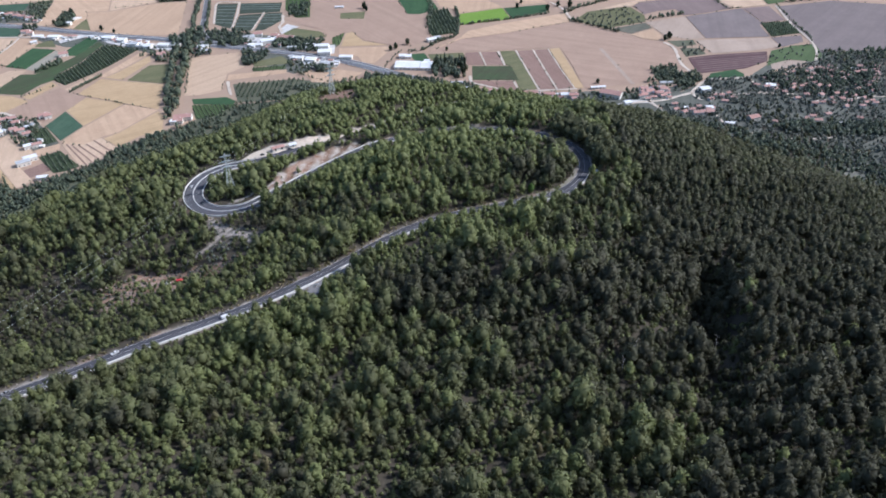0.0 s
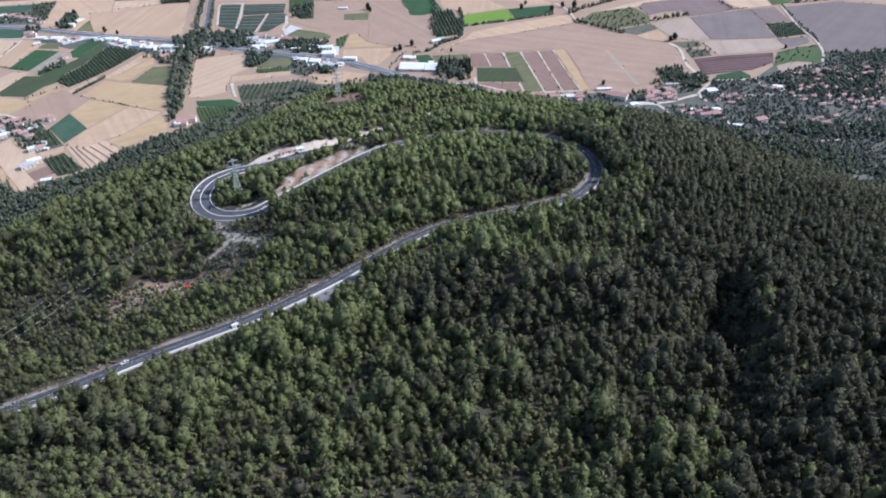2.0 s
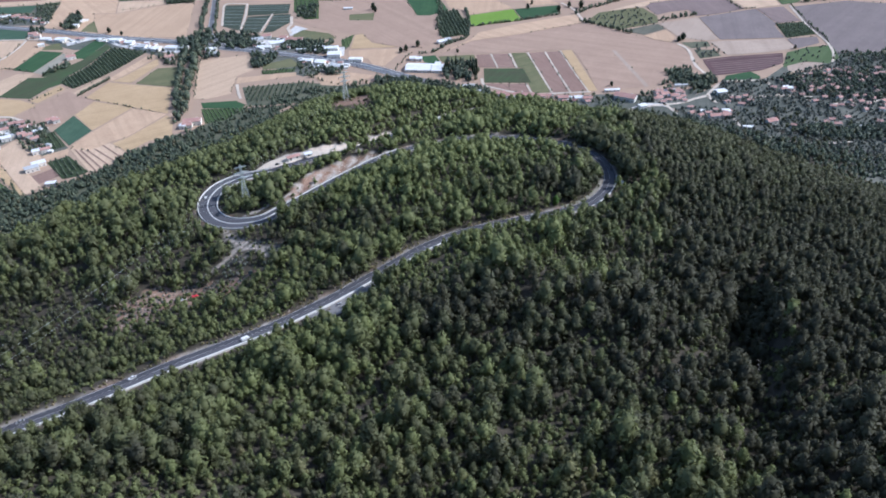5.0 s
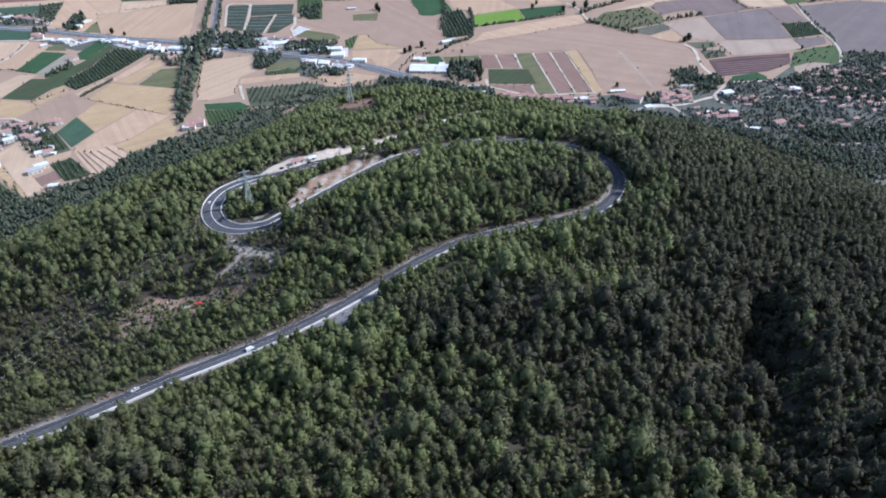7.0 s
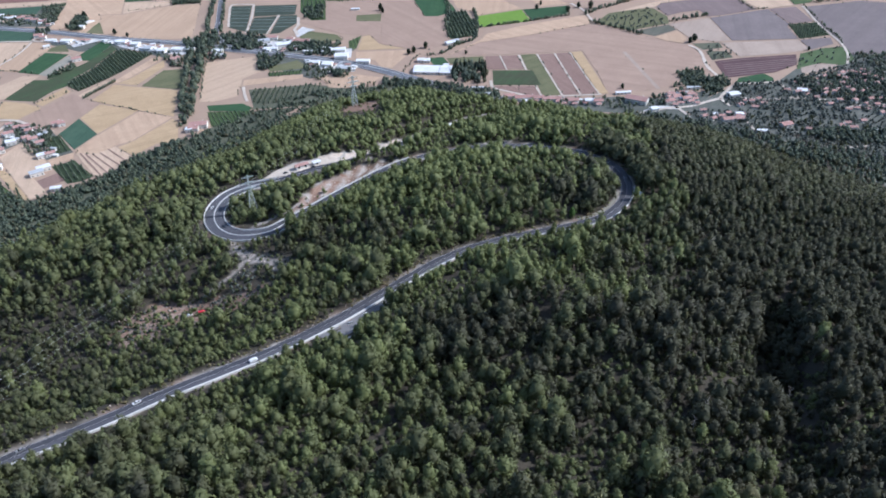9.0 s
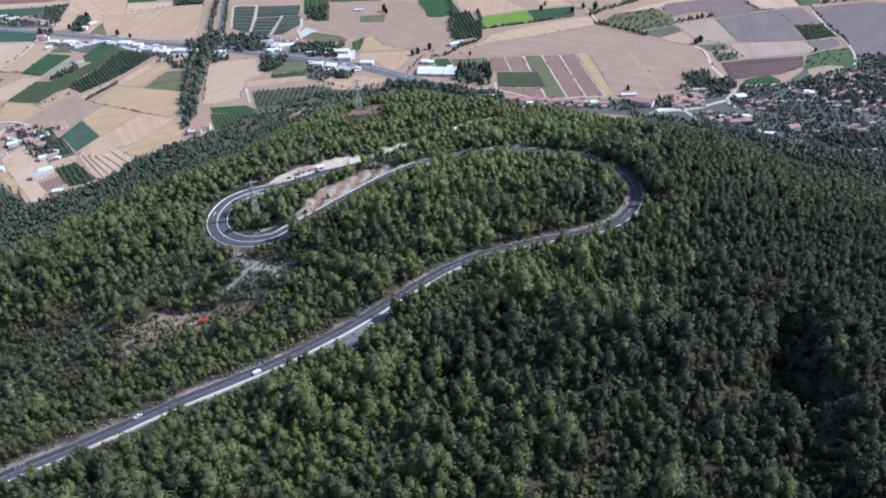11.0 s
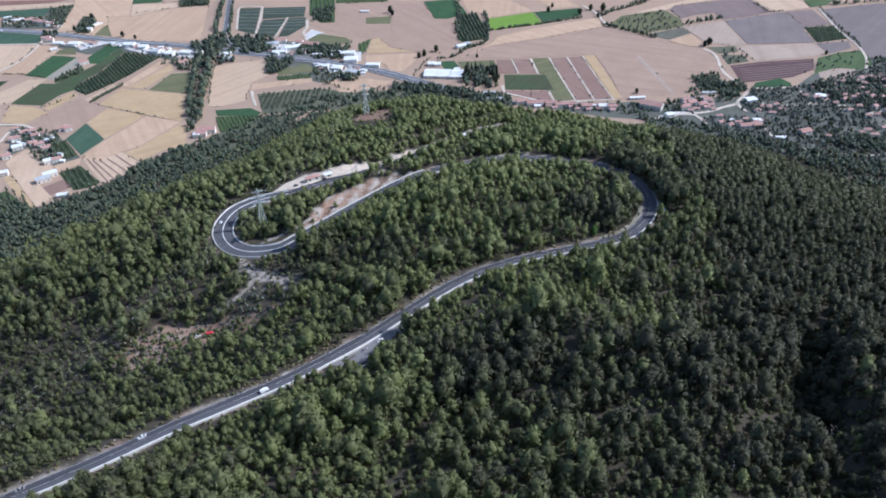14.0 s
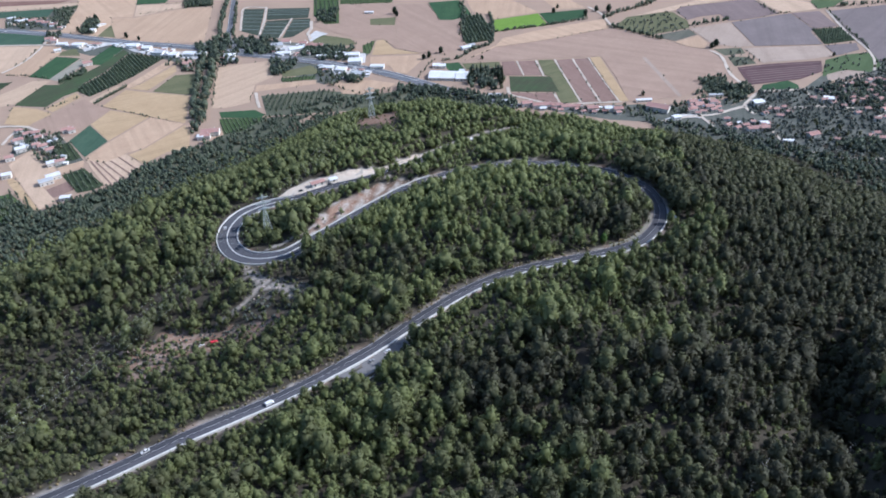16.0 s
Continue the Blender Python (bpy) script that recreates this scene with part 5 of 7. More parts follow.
def trunk_template(rng, tall, foot, limbs=4, sides=6):
    """A tapered, slightly bent trunk with rising limbs."""
    vs, fs = [], []

    def pole(a, b, ra, rb):
        a, b = np.array(a, float), np.array(b, float)
        d = (b - a) / np.linalg.norm(b - a)
        u = np.cross(d, (0.3, 0.9, 0.1))
        u /= np.linalg.norm(u)
        w = np.cross(d, u)
        k = len(vs)
        for c, r in ((a, ra), (b, rb)):
            for i in range(sides):
                g = 2 * math.pi * i / sides
                vs.append(c + r * (u * math.cos(g) + w * math.sin(g)))
        for i in range(sides):
            j = (i + 1) % sides
            fs.extend([(k + i, k + j, k + sides + j), (k + i, k + sides + j, k + sides + i)])

    bend = rng.uniform(-0.25, 0.25, 2)
    mid, top = (bend[0], bend[1], tall * 0.45), (bend[0] * 0.4, bend[1] * 1.6, tall * 0.9)
    pole((0, 0, -0.5), mid, foot, foot * 0.7)
    pole(mid, top, foot * 0.7, foot * 0.15)
    for i in range(limbs):
        g, h = 2.4 * i + rng.uniform(0, 0.6), tall * (0.35 + 0.12 * i)
        pole((bend[0] * 0.8, bend[1] * 0.8, h), (bend[0] + 1.5 * math.cos(g), bend[1] + 1.5 * math.sin(g), h + 0.9), foot * 0.35, foot * 0.1)
    return np.array(vs), np.array(fs)


def scatter(name, xy, z, size, turn, tint, which, templates, mats, trunks, label, category):
    """Many small trees or stones as one object."""
    vs, fs, ts, sl, ns = [], [], [], [], []
    soft = len(templates[0]) > 2
    k = 0
    for i, (v, f, *shade) in enumerate(templates):
        m = which == i
        n = int(m.sum())
        if not n:
            continue
        tv, tf = trunks[i % len(trunks)] if trunks else (np.zeros((0, 3)), np.zeros((0, 3), int))
        av, af = np.vstack([v, tv]), np.vstack([f, tf + len(v)])
        c, s = np.cos(turn[m])[:, None], np.sin(turn[m])[:, None]
        sc = size[m][:, None]
        V = np.stack([(av[:, 0] * c - av[:, 1] * s) * sc + xy[m, 0:1], (av[:, 0] * s + av[:, 1] * c) * sc + xy[m, 1:2], av[:, 2] * sc + z[m][:, None]], -1)
        vs.append(V.reshape(-1, 3))
        if soft:
            q = np.vstack([shade[0], np.zeros((len(tv), 3))])
            ns.append(np.stack([q[:, 0] * c - q[:, 1] * s, q[:, 0] * s + q[:, 1] * c, q[:, 2] + 0 * c], -1).reshape(-1, 3))
        fs.append((af[None] + (k + np.arange(n) * len(av))[:, None, None]).reshape(-1, 3))
        ts.append(np.repeat(tint[m], len(av)))
        sl.append(np.tile(np.r_[np.zeros(len(f), int), np.ones(len(tf), int)], n))
        k += n * len(av)
    me = arrays_mesh(name, np.vstack(vs), np.vstack(fs), mats, soft, dict(tint=np.concatenate(ts)), np.concatenate(sl), np.vstack(ns) if soft else None)
    return tagged(new(name, me), label, category, kind="stuff")


def jittered(x0, x1, y0, y1, step, rng):
    gx, gy = np.meshgrid(np.arange(x0, x1, step), np.arange(y0, y1, step * 0.87))
    gx = gx + (np.arange(gx.shape[0]) % 2)[:, None] * step / 2
    p = np.stack([gx.ravel(), gy.ravel()], 1)
    return p + rng.uniform(-0.42, 0.42, p.shape) * step


def patchiness(x, y, scale, seed):
    """Smooth 0..1 variation over the plan."""
    r = np.random.default_rng(seed)
    v = np.zeros(len(x))
    for _ in range(14):
        a, k, ph = r.uniform(0, 2 * math.pi), r.uniform(0.5, 1.6) / scale, r.uniform(0, 2 * math.pi)
        v += np.sin(2 * math.pi * k * (x * math.cos(a) + y * math.sin(a)) + ph)
    return 1 / (1 + np.exp(-v / 2.2))


rng = np.random.default_rng(11)
P = np.vstack([jittered(-600, 600, -200, 270, 4.5, rng), jittered(-600, 600, 270, 900, 4.7, rng), jittered(-190, 210, 395, 640, 8.2, rng)])
x, y = P.T
raw = bare_height(x, y)
hillside = raw > 0.3
seen = (y > 105) & ((y < 690) | (x < -70) & (y < 900)) & (np.abs(x + 10) < 0.66 * (y + 40) + 30)
foot = foot_of_hill(x, y, 70.0) & ~hillside
for poly in FIELD_PLOTS:
    foot &= ~inside(poly, x, y)
keep = (hillside & (seen | (rng.random(len(x)) < np.where((np.abs(x) < 190) & (y < 110) & (y > -60), 0.5, 0.06)))) | (foot & (rng.random(len(x)) < 0.75))
for clear, share in ((RED_CLEARING, 0.05), (WASH, 0.35), (CUTTING, 0.10), (PYLON_YARD, 0.06), (BARE_PATCH, 0.1), (STONY_STRIP, 0), (LAYBY, 0), (STOP_YARD, 0), (PALE_BANK, 0.05)):
    keep &= ~(inside(clear, x, y) & (rng.random(len(x)) >= share))
keep &= np.min([segment_distance(x, y, *a, *b) for a, b in GULLIES], 0) > 1.8
keep &= rng.random(len(x)) < 0.70 + 0.45 * patchiness(x, y, 34, 4)
P, raw, seen = P[keep], raw[keep], seen[keep]
d = np.full(len(P), 1e9)
near = (P[:, 0] > -215) & (P[:, 0] < 130) & (P[:, 1] > 160) & (P[:, 1] < 620)
d[near] = bed_distance(P[near, 0], P[near, 1])[0]
ok = (d > 3.0) & (np.hypot(P[:, 0] - 98, P[:, 1] - 409) > 4.5)
P, raw, seen, d = P[ok], raw[ok], seen[ok], d[ok]
Z = height(P[:, 0], P[:, 1]) - 0.15
grow = 0.45 * patchiness(P[:, 0], P[:, 1], 85, 9) + 0.55 * patchiness(P[:, 0], P[:, 1], 30, 19)
low_edge = (d < 5.5) & ((P[:, 1] < 300) | (P[:, 0] < -128) & (P[:, 1] < 475))
SIZE = np.clip(rng.lognormal(-0.15, 0.30, len(P)), 0.42, 1.7) * (0.42 + 1.12 * grow) * np.where(low_edge, 0.62, 1.0)
# young growth on the downhill verges of the road, cut back so that the road stays open
foot_at = np.full((len(P), 2), 1e9)
band = d < 22
foot_at[band] = bed_nearest(P[band, 0], P[band, 1])
verge = band & (P[:, 1] < foot_at[:, 1] - 0.3 * np.abs(P[:, 0] - foot_at[:, 0]))
verge &= ~((foot_at[:, 0] > -118) & (foot_at[:, 0] < -110) & (foot_at[:, 1] > 403) & (foot_at[:, 1] < 476))
SIZE = np.where(verge, np.minimum(SIZE, (0.60 * d + 0.6 + 4.5 * np.clip(2.6 * patchiness(P[:, 0], P[:, 1], 17, 71) - 1.3, 0, 1)) / 8.2 * rng.uniform(0.85, 1.25, len(P))), SIZE)
lower_leg = verge & (foot_at[:, 1] > 490) & ((foot_at[:, 0] > -104) & (foot_at[:, 0] < -42) | (foot_at[:, 0] > -24) & (foot_at[:, 0] < 10))
back_leg = verge & (foot_at[:, 0] > -110) & (foot_at[:, 0] < -44) & (foot_at[:, 1] > 415) & (foot_at[:, 1] < 480)
open_leg = (foot_at[:, 0] > -24) & (foot_at[:, 0] < 10) & (foot_at[:, 1] > 500)
hidden_leg = (d < 22) & ~open_leg & (foot_at[:, 0] > -42) & (foot_at[:, 1] > 500) & (foot_at[:, 0] < 999) & (P[:, 1] < foot_at[:, 1] + 2)
SIZE = np.where(hidden_leg, np.maximum(SIZE, rng.uniform(0.6, 1.0, len(P))), SIZE)
SIZE = np.where(back_leg, np.maximum(SIZE, np.minimum((0.3 * d + 5.4) / 8.6, 1.15) * rng.uniform(0.85, 1.25, len(P))), SIZE)
SIZE = np.where(lower_leg, np.minimum(SIZE, (0.3 * d + 1.0) / 8.2 * rng.uniform(0.8, 1.5, len(P))), SIZE)
SIZE = np.where(inside(SCRUB_PATCH, *P.T), SIZE * 0.4, SIZE)
SIZE = np.where(inside(PYLON_FRONT, *P.T), SIZE * 0.42, SIZE)
SIZE = np.where(inside(CUTTING, *P.T) | inside(WASH, *P.T), SIZE * 0.5, SIZE)
outside = (d < 15) & (foot_at[:, 0] > 72) & (foot_at[:, 0] < 999) & (P[:, 0] > foot_at[:, 0] + 1) & (P[:, 1] > 412) & (P[:, 1] < 480)
SIZE = np.where(outside, np.maximum(SIZE, 1.65) * rng.uniform(0.85, 1.15, len(P)), SIZE)
LOOP_YOUNG = [(-70, 440), (-20, 462), (40, 470), (72, 452), (70, 425), (20, 432), (-40, 425)]
young_stand = inside(LOOP_YOUNG, *P.T)
SIZE = np.where(young_stand & ~back_leg, 0.7 * SIZE + 0.16, np.where(P[:, 1] > 425, SIZE * 0.88, SIZE))
for cx, cy in ((95.0, 388.0), (53.5, 386.5)):
    SIZE = np.where(np.hypot(P[:, 0] - cx, P[:, 1] - cy + 3) < 4, SIZE * 0.6, SIZE)
SIZE = np.where(raw < 4, SIZE * 0.72, SIZE)
SIZE = np.where(P[:, 1] > 520, np.minimum(SIZE * 0.92, 1.0), SIZE)
scrub = (P[:, 0] < -95) & (P[:, 1] > 215) & (P[:, 1] < 385) | (P[:, 1] < 165) & (P[:, 0] < 20)
SIZE = np.where(scrub, SIZE * np.where((P[:, 1] > 345) | inside(SCRUB_PATCH, *P.T), 0.92, 0.72), SIZE)
TINT = rng.normal(0.40, 0.20, len(P)) + 0.3 * (patchiness(P[:, 0], P[:, 1], 45, 21) - 0.5) - 0.35 * (grow - 0.5)
# lighter and darker pines, sun and shade of slopes tinted in: centre, radius, shift
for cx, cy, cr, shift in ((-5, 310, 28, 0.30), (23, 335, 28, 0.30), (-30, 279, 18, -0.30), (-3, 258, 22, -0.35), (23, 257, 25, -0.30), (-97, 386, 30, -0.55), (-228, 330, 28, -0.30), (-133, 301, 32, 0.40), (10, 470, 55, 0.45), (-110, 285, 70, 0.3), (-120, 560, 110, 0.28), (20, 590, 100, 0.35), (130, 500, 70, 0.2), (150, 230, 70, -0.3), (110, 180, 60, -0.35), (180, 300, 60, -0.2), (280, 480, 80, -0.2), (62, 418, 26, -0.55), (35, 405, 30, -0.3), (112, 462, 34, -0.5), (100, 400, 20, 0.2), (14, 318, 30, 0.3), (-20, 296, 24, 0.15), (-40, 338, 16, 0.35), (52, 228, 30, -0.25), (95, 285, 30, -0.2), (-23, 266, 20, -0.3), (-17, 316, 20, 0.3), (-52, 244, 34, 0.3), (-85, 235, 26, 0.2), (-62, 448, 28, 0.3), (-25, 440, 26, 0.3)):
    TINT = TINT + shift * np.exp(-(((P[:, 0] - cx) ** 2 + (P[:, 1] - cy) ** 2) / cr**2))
# haze painted in as paler far needles, the right slope's shade as darker ones
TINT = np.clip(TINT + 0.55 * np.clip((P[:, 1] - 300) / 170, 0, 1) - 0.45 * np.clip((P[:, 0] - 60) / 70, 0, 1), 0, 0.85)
TINT = np.where((P[:, 0] < -110) & (P[:, 1] < 560), 0.78 * TINT, TINT)
TINT = np.where(rng.random(len(P)) < 0.025, 1.0, TINT)
# low bright bushes on the slope outside the long parapet
for cx, cy, cr in ((-8, 314, 22), (16, 336, 24), (40, 352, 18)):
    bushy = np.exp(-(((P[:, 0] - cx) ** 2 + (P[:, 1] - cy) ** 2) / cr**2))
    SIZE, TINT = SIZE * (1 - 0.3 * bushy), np.minimum(TINT + 0.3 * bushy, 0.84)
rim = segment_distance(P[:, 0], P[:, 1], 138, 286, 122, 246)
SIZE = np.where(rim < 6, np.maximum(SIZE, 1.25), SIZE)
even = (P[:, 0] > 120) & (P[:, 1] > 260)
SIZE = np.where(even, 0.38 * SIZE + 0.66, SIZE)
# more of the right slope's shade put into the needle tint
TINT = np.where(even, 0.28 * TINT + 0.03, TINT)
TINT = np.where(outside, np.minimum(TINT, 0.22), TINT)
TURN = rng.uniform(0, 2 * math.pi, len(P))
singles = np.where((P[:, 1] > 150) & (P[:, 1] < 206) & (np.abs(P[:, 0] + 8) < 92))[0][:300]
zone = np.where(~seen, 3, np.where(P[:, 1] < 262, 0, np.where(P[:, 1] < 425, 1, 2)))
zone[singles] = 9
LOD = [(200, 0.58, 11, 9), (100, 0.84, 9, 9), (44, 1.16, 7, 9), (20, 1.7, 7, 4)]
for k, (leaves, leaf, lumps, kinds) in enumerate(LOD):
    tr = np.random.default_rng(40 + k)
    temps = [crown_template(tr, leaves, leaf, lumps, (8.6, 8.4, 7.7, 8.6)[k] * tr.uniform(0.85, 1.15), (2.75, 3.0, 3.4, 2.9)[k] * tr.uniform(0.85, 1.15), core=(0.55, 0.58, 0.66, 0.55)[k], lift=(0.15, 0.3, 0.7, 0.7)[k]) for _ in range(kinds)]
    trunks = [trunk_template(tr, 6.0, 0.16, 0 if k else 2, 3) for _ in range(2)] if k < 2 else None
    m = zone == k
    if m.any():
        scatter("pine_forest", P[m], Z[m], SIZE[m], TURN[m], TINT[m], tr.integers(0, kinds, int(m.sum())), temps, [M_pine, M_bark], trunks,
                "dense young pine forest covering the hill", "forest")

tr = np.random.default_rng(77)
kinds = []
for _ in range(7):
    v, f, shade = crown_template(tr, 300, 0.52, 11, 8.6 * tr.uniform(0.85, 1.15), 2.7 * tr.uniform(0.85, 1.15), core=0.52)
    tv, tf = trunk_template(tr, 6.2, 0.17, 5, 7)
    kinds.append((arrays_mesh("crown", v, f, [M_pine_single], True, normals=shade), arrays_mesh("trunk", tv, tf, [M_bark])))
for i in singles:
    crown, trunk = kinds[int(tr.integers(0, 7))]
    tree = thing("pine_tree", P[i, 0], P[i, 1], Z[i], "young pine with a rounded dense green crown", "tree", math.degrees(TURN[i]), "pines on the near slope")
    tree.scale = (SIZE[i],) * 3
    part("trunk", trunk, tree)
    part("crown", crown, tree)

# low shrubs between the pines and on the scrub slopes
Q = np.vstack([jittered(-320, 300, 110, 640, 5.2, rng), jittered(-150, 150, 110, 172, 2.7, rng), jittered(-260, -90, 205, 345, 3.8, rng), jittered(-130, 170, 172, 262, 4.2, rng)])
xq, yq = Q.T
open_q = inside(RED_CLEARING, xq, yq) | inside(WASH, xq, yq)
kq = (bare_height(xq, yq) > 20) & (np.abs(xq + 10) < 0.66 * (yq + 40) + 20) & (rng.random(len(Q)) < np.where(inside(WASH, xq, yq), 0.95, np.where(open_q, 0.85, np.where(yq > 425, 0.3, 0.6))))
Q = Q[kq]
dq = np.full(len(Q), 1e9)
nq = (Q[:, 0] > -215) & (Q[:, 0] < 130) & (Q[:, 1] > 160) & (Q[:, 1] < 620)
dq[nq] = bed_distance(Q[nq, 0], Q[nq, 1])[0]
strip = (dq > 1.9) & (dq < 4.2) & (rng.random(len(Q)) < 0.75)
Q = Q[((dq > 4.2) | strip) & ~inside(LAYBY, *Q.T) & ~inside(STOP_YARD, *Q.T) & ~(inside(CUTTING, *Q.T) & (rng.random(len(Q)) < 0.8))]
dq = np.full(len(Q), 1e9)
nq = (Q[:, 0] > -215) & (Q[:, 0] < 130) & (Q[:, 1] > 160) & (Q[:, 1] < 620)
dq[nq] = bed_distance(Q[nq, 0], Q[nq, 1])[0]
st = np.random.default_rng(90)
shrubs = [crown_template(st, 10, 0.85, 5, 1.9, 1.5, 0.1, "round", 0.7) for _ in range(5)]
scatter("shrubs", Q, height(Q[:, 0], Q[:, 1]) - 0.1, rng.uniform(0.5, 1.25, len(Q)) * np.where(dq < 4.2, 0.62, 1.0), rng.uniform(0, 6.28, len(Q)), np.clip(rng.normal(0.5, 0.3, len(Q)), 0, 0.84),
        st.integers(0, 5, len(Q)), shrubs, [M_pine], None, "low evergreen shrubs between the pines", "shrubs")

# grey-green scrub over the red clearing and the wash
R = jittered(-202, -98, 308, 396, 2.3, rng)
R = R[(inside(RED_CLEARING, *R.T) & (rng.random(len(R)) < 0.5) | inside(WASH, *R.T) & (rng.random(len(R)) < 0.6)) & (np.hypot(R[:, 0] + 151, R[:, 1] - 340) > 6) & (np.min([segment_distance(*R.T, *a, *b) for a, b in GULLIES], 0) > 1.5)]
scatter("scrub", R, height(R[:, 0], R[:, 1]) - 0.1, rng.uniform(0.3, 0.8, len(R)), rng.uniform(0, 6.28, len(R)), rng.uniform(0, 0.8, len(R)), st.integers(0, 5, len(R)), shrubs, [M_olive_leaf], None,
        "low grey-green scrub on bare red earth", "scrub")

# undergrowth filling the gaps on the near slope
U = np.vstack([jittered(-150, 190, 108, 300, 3.4, rng), jittered(-40, 75, 295, 372, 3.0, rng)])
U = U[(np.abs(U[:, 0] + 10) < 0.66 * (U[:, 1] + 40) + 20) & (rng.random(len(U)) < 0.55)]
U = U[(bed_distance(U[:, 0], U[:, 1])[0] > 6) & ~inside(LAYBY, *U.T) & ~inside(RED_CLEARING, *U.T)]
young = [crown_template(st, 22, 0.66, 6, 3.2, 1.6, 0.06, "pine", 0.55) for _ in range(6)]
scatter("undergrowth", U, height(U[:, 0], U[:, 1]) - 0.1, rng.uniform(0.55, 1.25, len(U)), rng.uniform(0, 6.28, len(U)), np.clip(rng.normal(0.42, 0.22, len(U)), 0, 0.84),
        st.integers(0, 6, len(U)), young, [M_pine], None, "low saplings and bushes under the pines", "undergrowth")

# ---- loose rock in the cutting, the wash and the red clearing ----
br = np.random.default_rng(8)
B = jittered(-200, -45, 310, 490, 1.5, br)
B = B[(inside(CUTTING, *B.T) & (br.random(len(B)) < 0.25 + 0.4 * np.clip((B[:, 0] + 92) / 30, 0, 1))) | ((br.random(len(B)) < 0.75) & (np.min([segment_distance(*B.T, *a, *b) for a, b in GULLIES], 0) < 1.3)) | (inside(WASH, *B.T) & (br.random(len(B)) < 0.05)) | (inside(RED_CLEARING, *B.T) & (br.random(len(B)) < 0.08))]
B = B[bed_distance(B[:, 0], B[:, 1])[0] > 3.4]
stones = [(ICO_V * br.uniform(0.6, 1.25, (12, 1)) * (1.0, 0.75, 0.55), ICO_F) for _ in range(5)]
scatter("boulders", B, height(B[:, 0], B[:, 1]), 0.2 + 0.75 * br.random(len(B)) ** 2.2, br.uniform(0, 6.28, len(B)), br.uniform(0, 1, len(B)), br.integers(0, 5, len(B)), stones, [M_rock], None,
        "loose pale and reddish limestone boulders", "boulders")

# stones and dry tufts along the uphill verge of the road
S = np.vstack([ROUTE[:, :2] - ROUTE_SIDE * (ROUTE[:, 3] + o)[:, None] for o in (0.9, 1.6, 2.4, 3.2)])
S = S[(S[:, 1] < 400)] + br.normal(0, 0.6, (int((S[:, 1] < 400).sum()), 2))
S = S[br.random(len(S)) < 0.75 * patchiness(S[:, 0], S[:, 1], 26, 61)]
half = br.random(len(S)) < 0.4
scatter("verge_stones", S[half], height(*S[half].T), br.uniform(0.15, 0.6, int(half.sum())), br.uniform(0, 6.28, int(half.sum())), br.uniform(0, 1, int(half.sum())), br.integers(0, 5, int(half.sum())), stones, [M_rock], None,
        "pale stones and rubble along the road verge", "stones")
tufts = [crown_template(br, 14, 0.45, 4, 1.1, 0.9, 0.05, "round", 0.55) for _ in range(4)]
G = S[~half]
scatter("dry_grass", G, height(*G.T) - 0.05, br.uniform(0.5, 1.3, len(G)), br.uniform(0, 6.28, len(G)), br.uniform(0.2, 1, len(G)), br.integers(0, 4, len(G)), tufts, [M_dry_tuft], None,
        "dry yellow grass tufts along the road verge", "grass")

# ---- trees on the plain ----
PLAIN_TREES, OLIVES = [], []


def hedge(line, step, wide, tall):
    pts = curve_through(line, step)
    r = np.random.default_rng(int(abs(line[0][0]) * 7 + abs(line[0][1])))
    n = 2 if wide > 3 else 1
    for _ in range(n):
        q = pts + r.normal(0, wide * 0.28, pts.shape)
        PLAIN_TREES.extend((a, b, tall / 7.0 * r.uniform(0.3, 1.2), r.uniform(0.1, 1)) for a, b in q if r.random() < 0.8)


def grove(poly, density, tall):
    r = np.random.default_rng(int(abs(poly[0][0]) * 5 + abs(poly[0][1])))
    p = np.array(poly)
    area = (p[:, 0].max() - p[:, 0].min()) * (p[:, 1].max() - p[:, 1].min())
    n = int(area * density)
    q = np.c_[r.uniform(p[:, 0].min(), p[:, 0].max(), n), r.uniform(p[:, 1].min(), p[:, 1].max(), n)]
    q = q[inside(poly, q[:, 0], q[:, 1])]
    dest = OLIVES if tall < 4.8 else PLAIN_TREES
    dest.extend((a, b, tall / 7.0 * r.uniform(0.65, 1.25), r.uniform(0, 1) ** (2 if tall > 6.4 else 1)) for a, b in q)


def orchard(poly, row, step, turn, tall):
    """Trees or vines in straight rows."""
    r = np.random.default_rng(int(abs(poly[0][0]) * 3 + abs(poly[0][1])))
    p = np.array(poly, float)
    c, reach = p.mean(0), np.hypot(*(p.max(0) - p.min(0))) / 2
    u, v = np.meshgrid(np.arange(-reach, reach, row), np.arange(-reach, reach, step))
    a = radians(turn)
    q = np.stack([c[0] + u * math.cos(a) - v * math.sin(a), c[1] + u * math.sin(a) + v * math.cos(a)], -1).reshape(-1, 2)
    q = q[inside(poly, q[:, 0], q[:, 1])] + r.normal(0, 0.3, (int(inside(poly, q[:, 0], q[:, 1]).sum()), 2))
    PLAIN_TREES.extend((a2, b2, tall / 7.0 * r.uniform(0.7, 1.2), r.uniform(0.2, 0.9)) for a2, b2 in q if r.random() < 0.92)


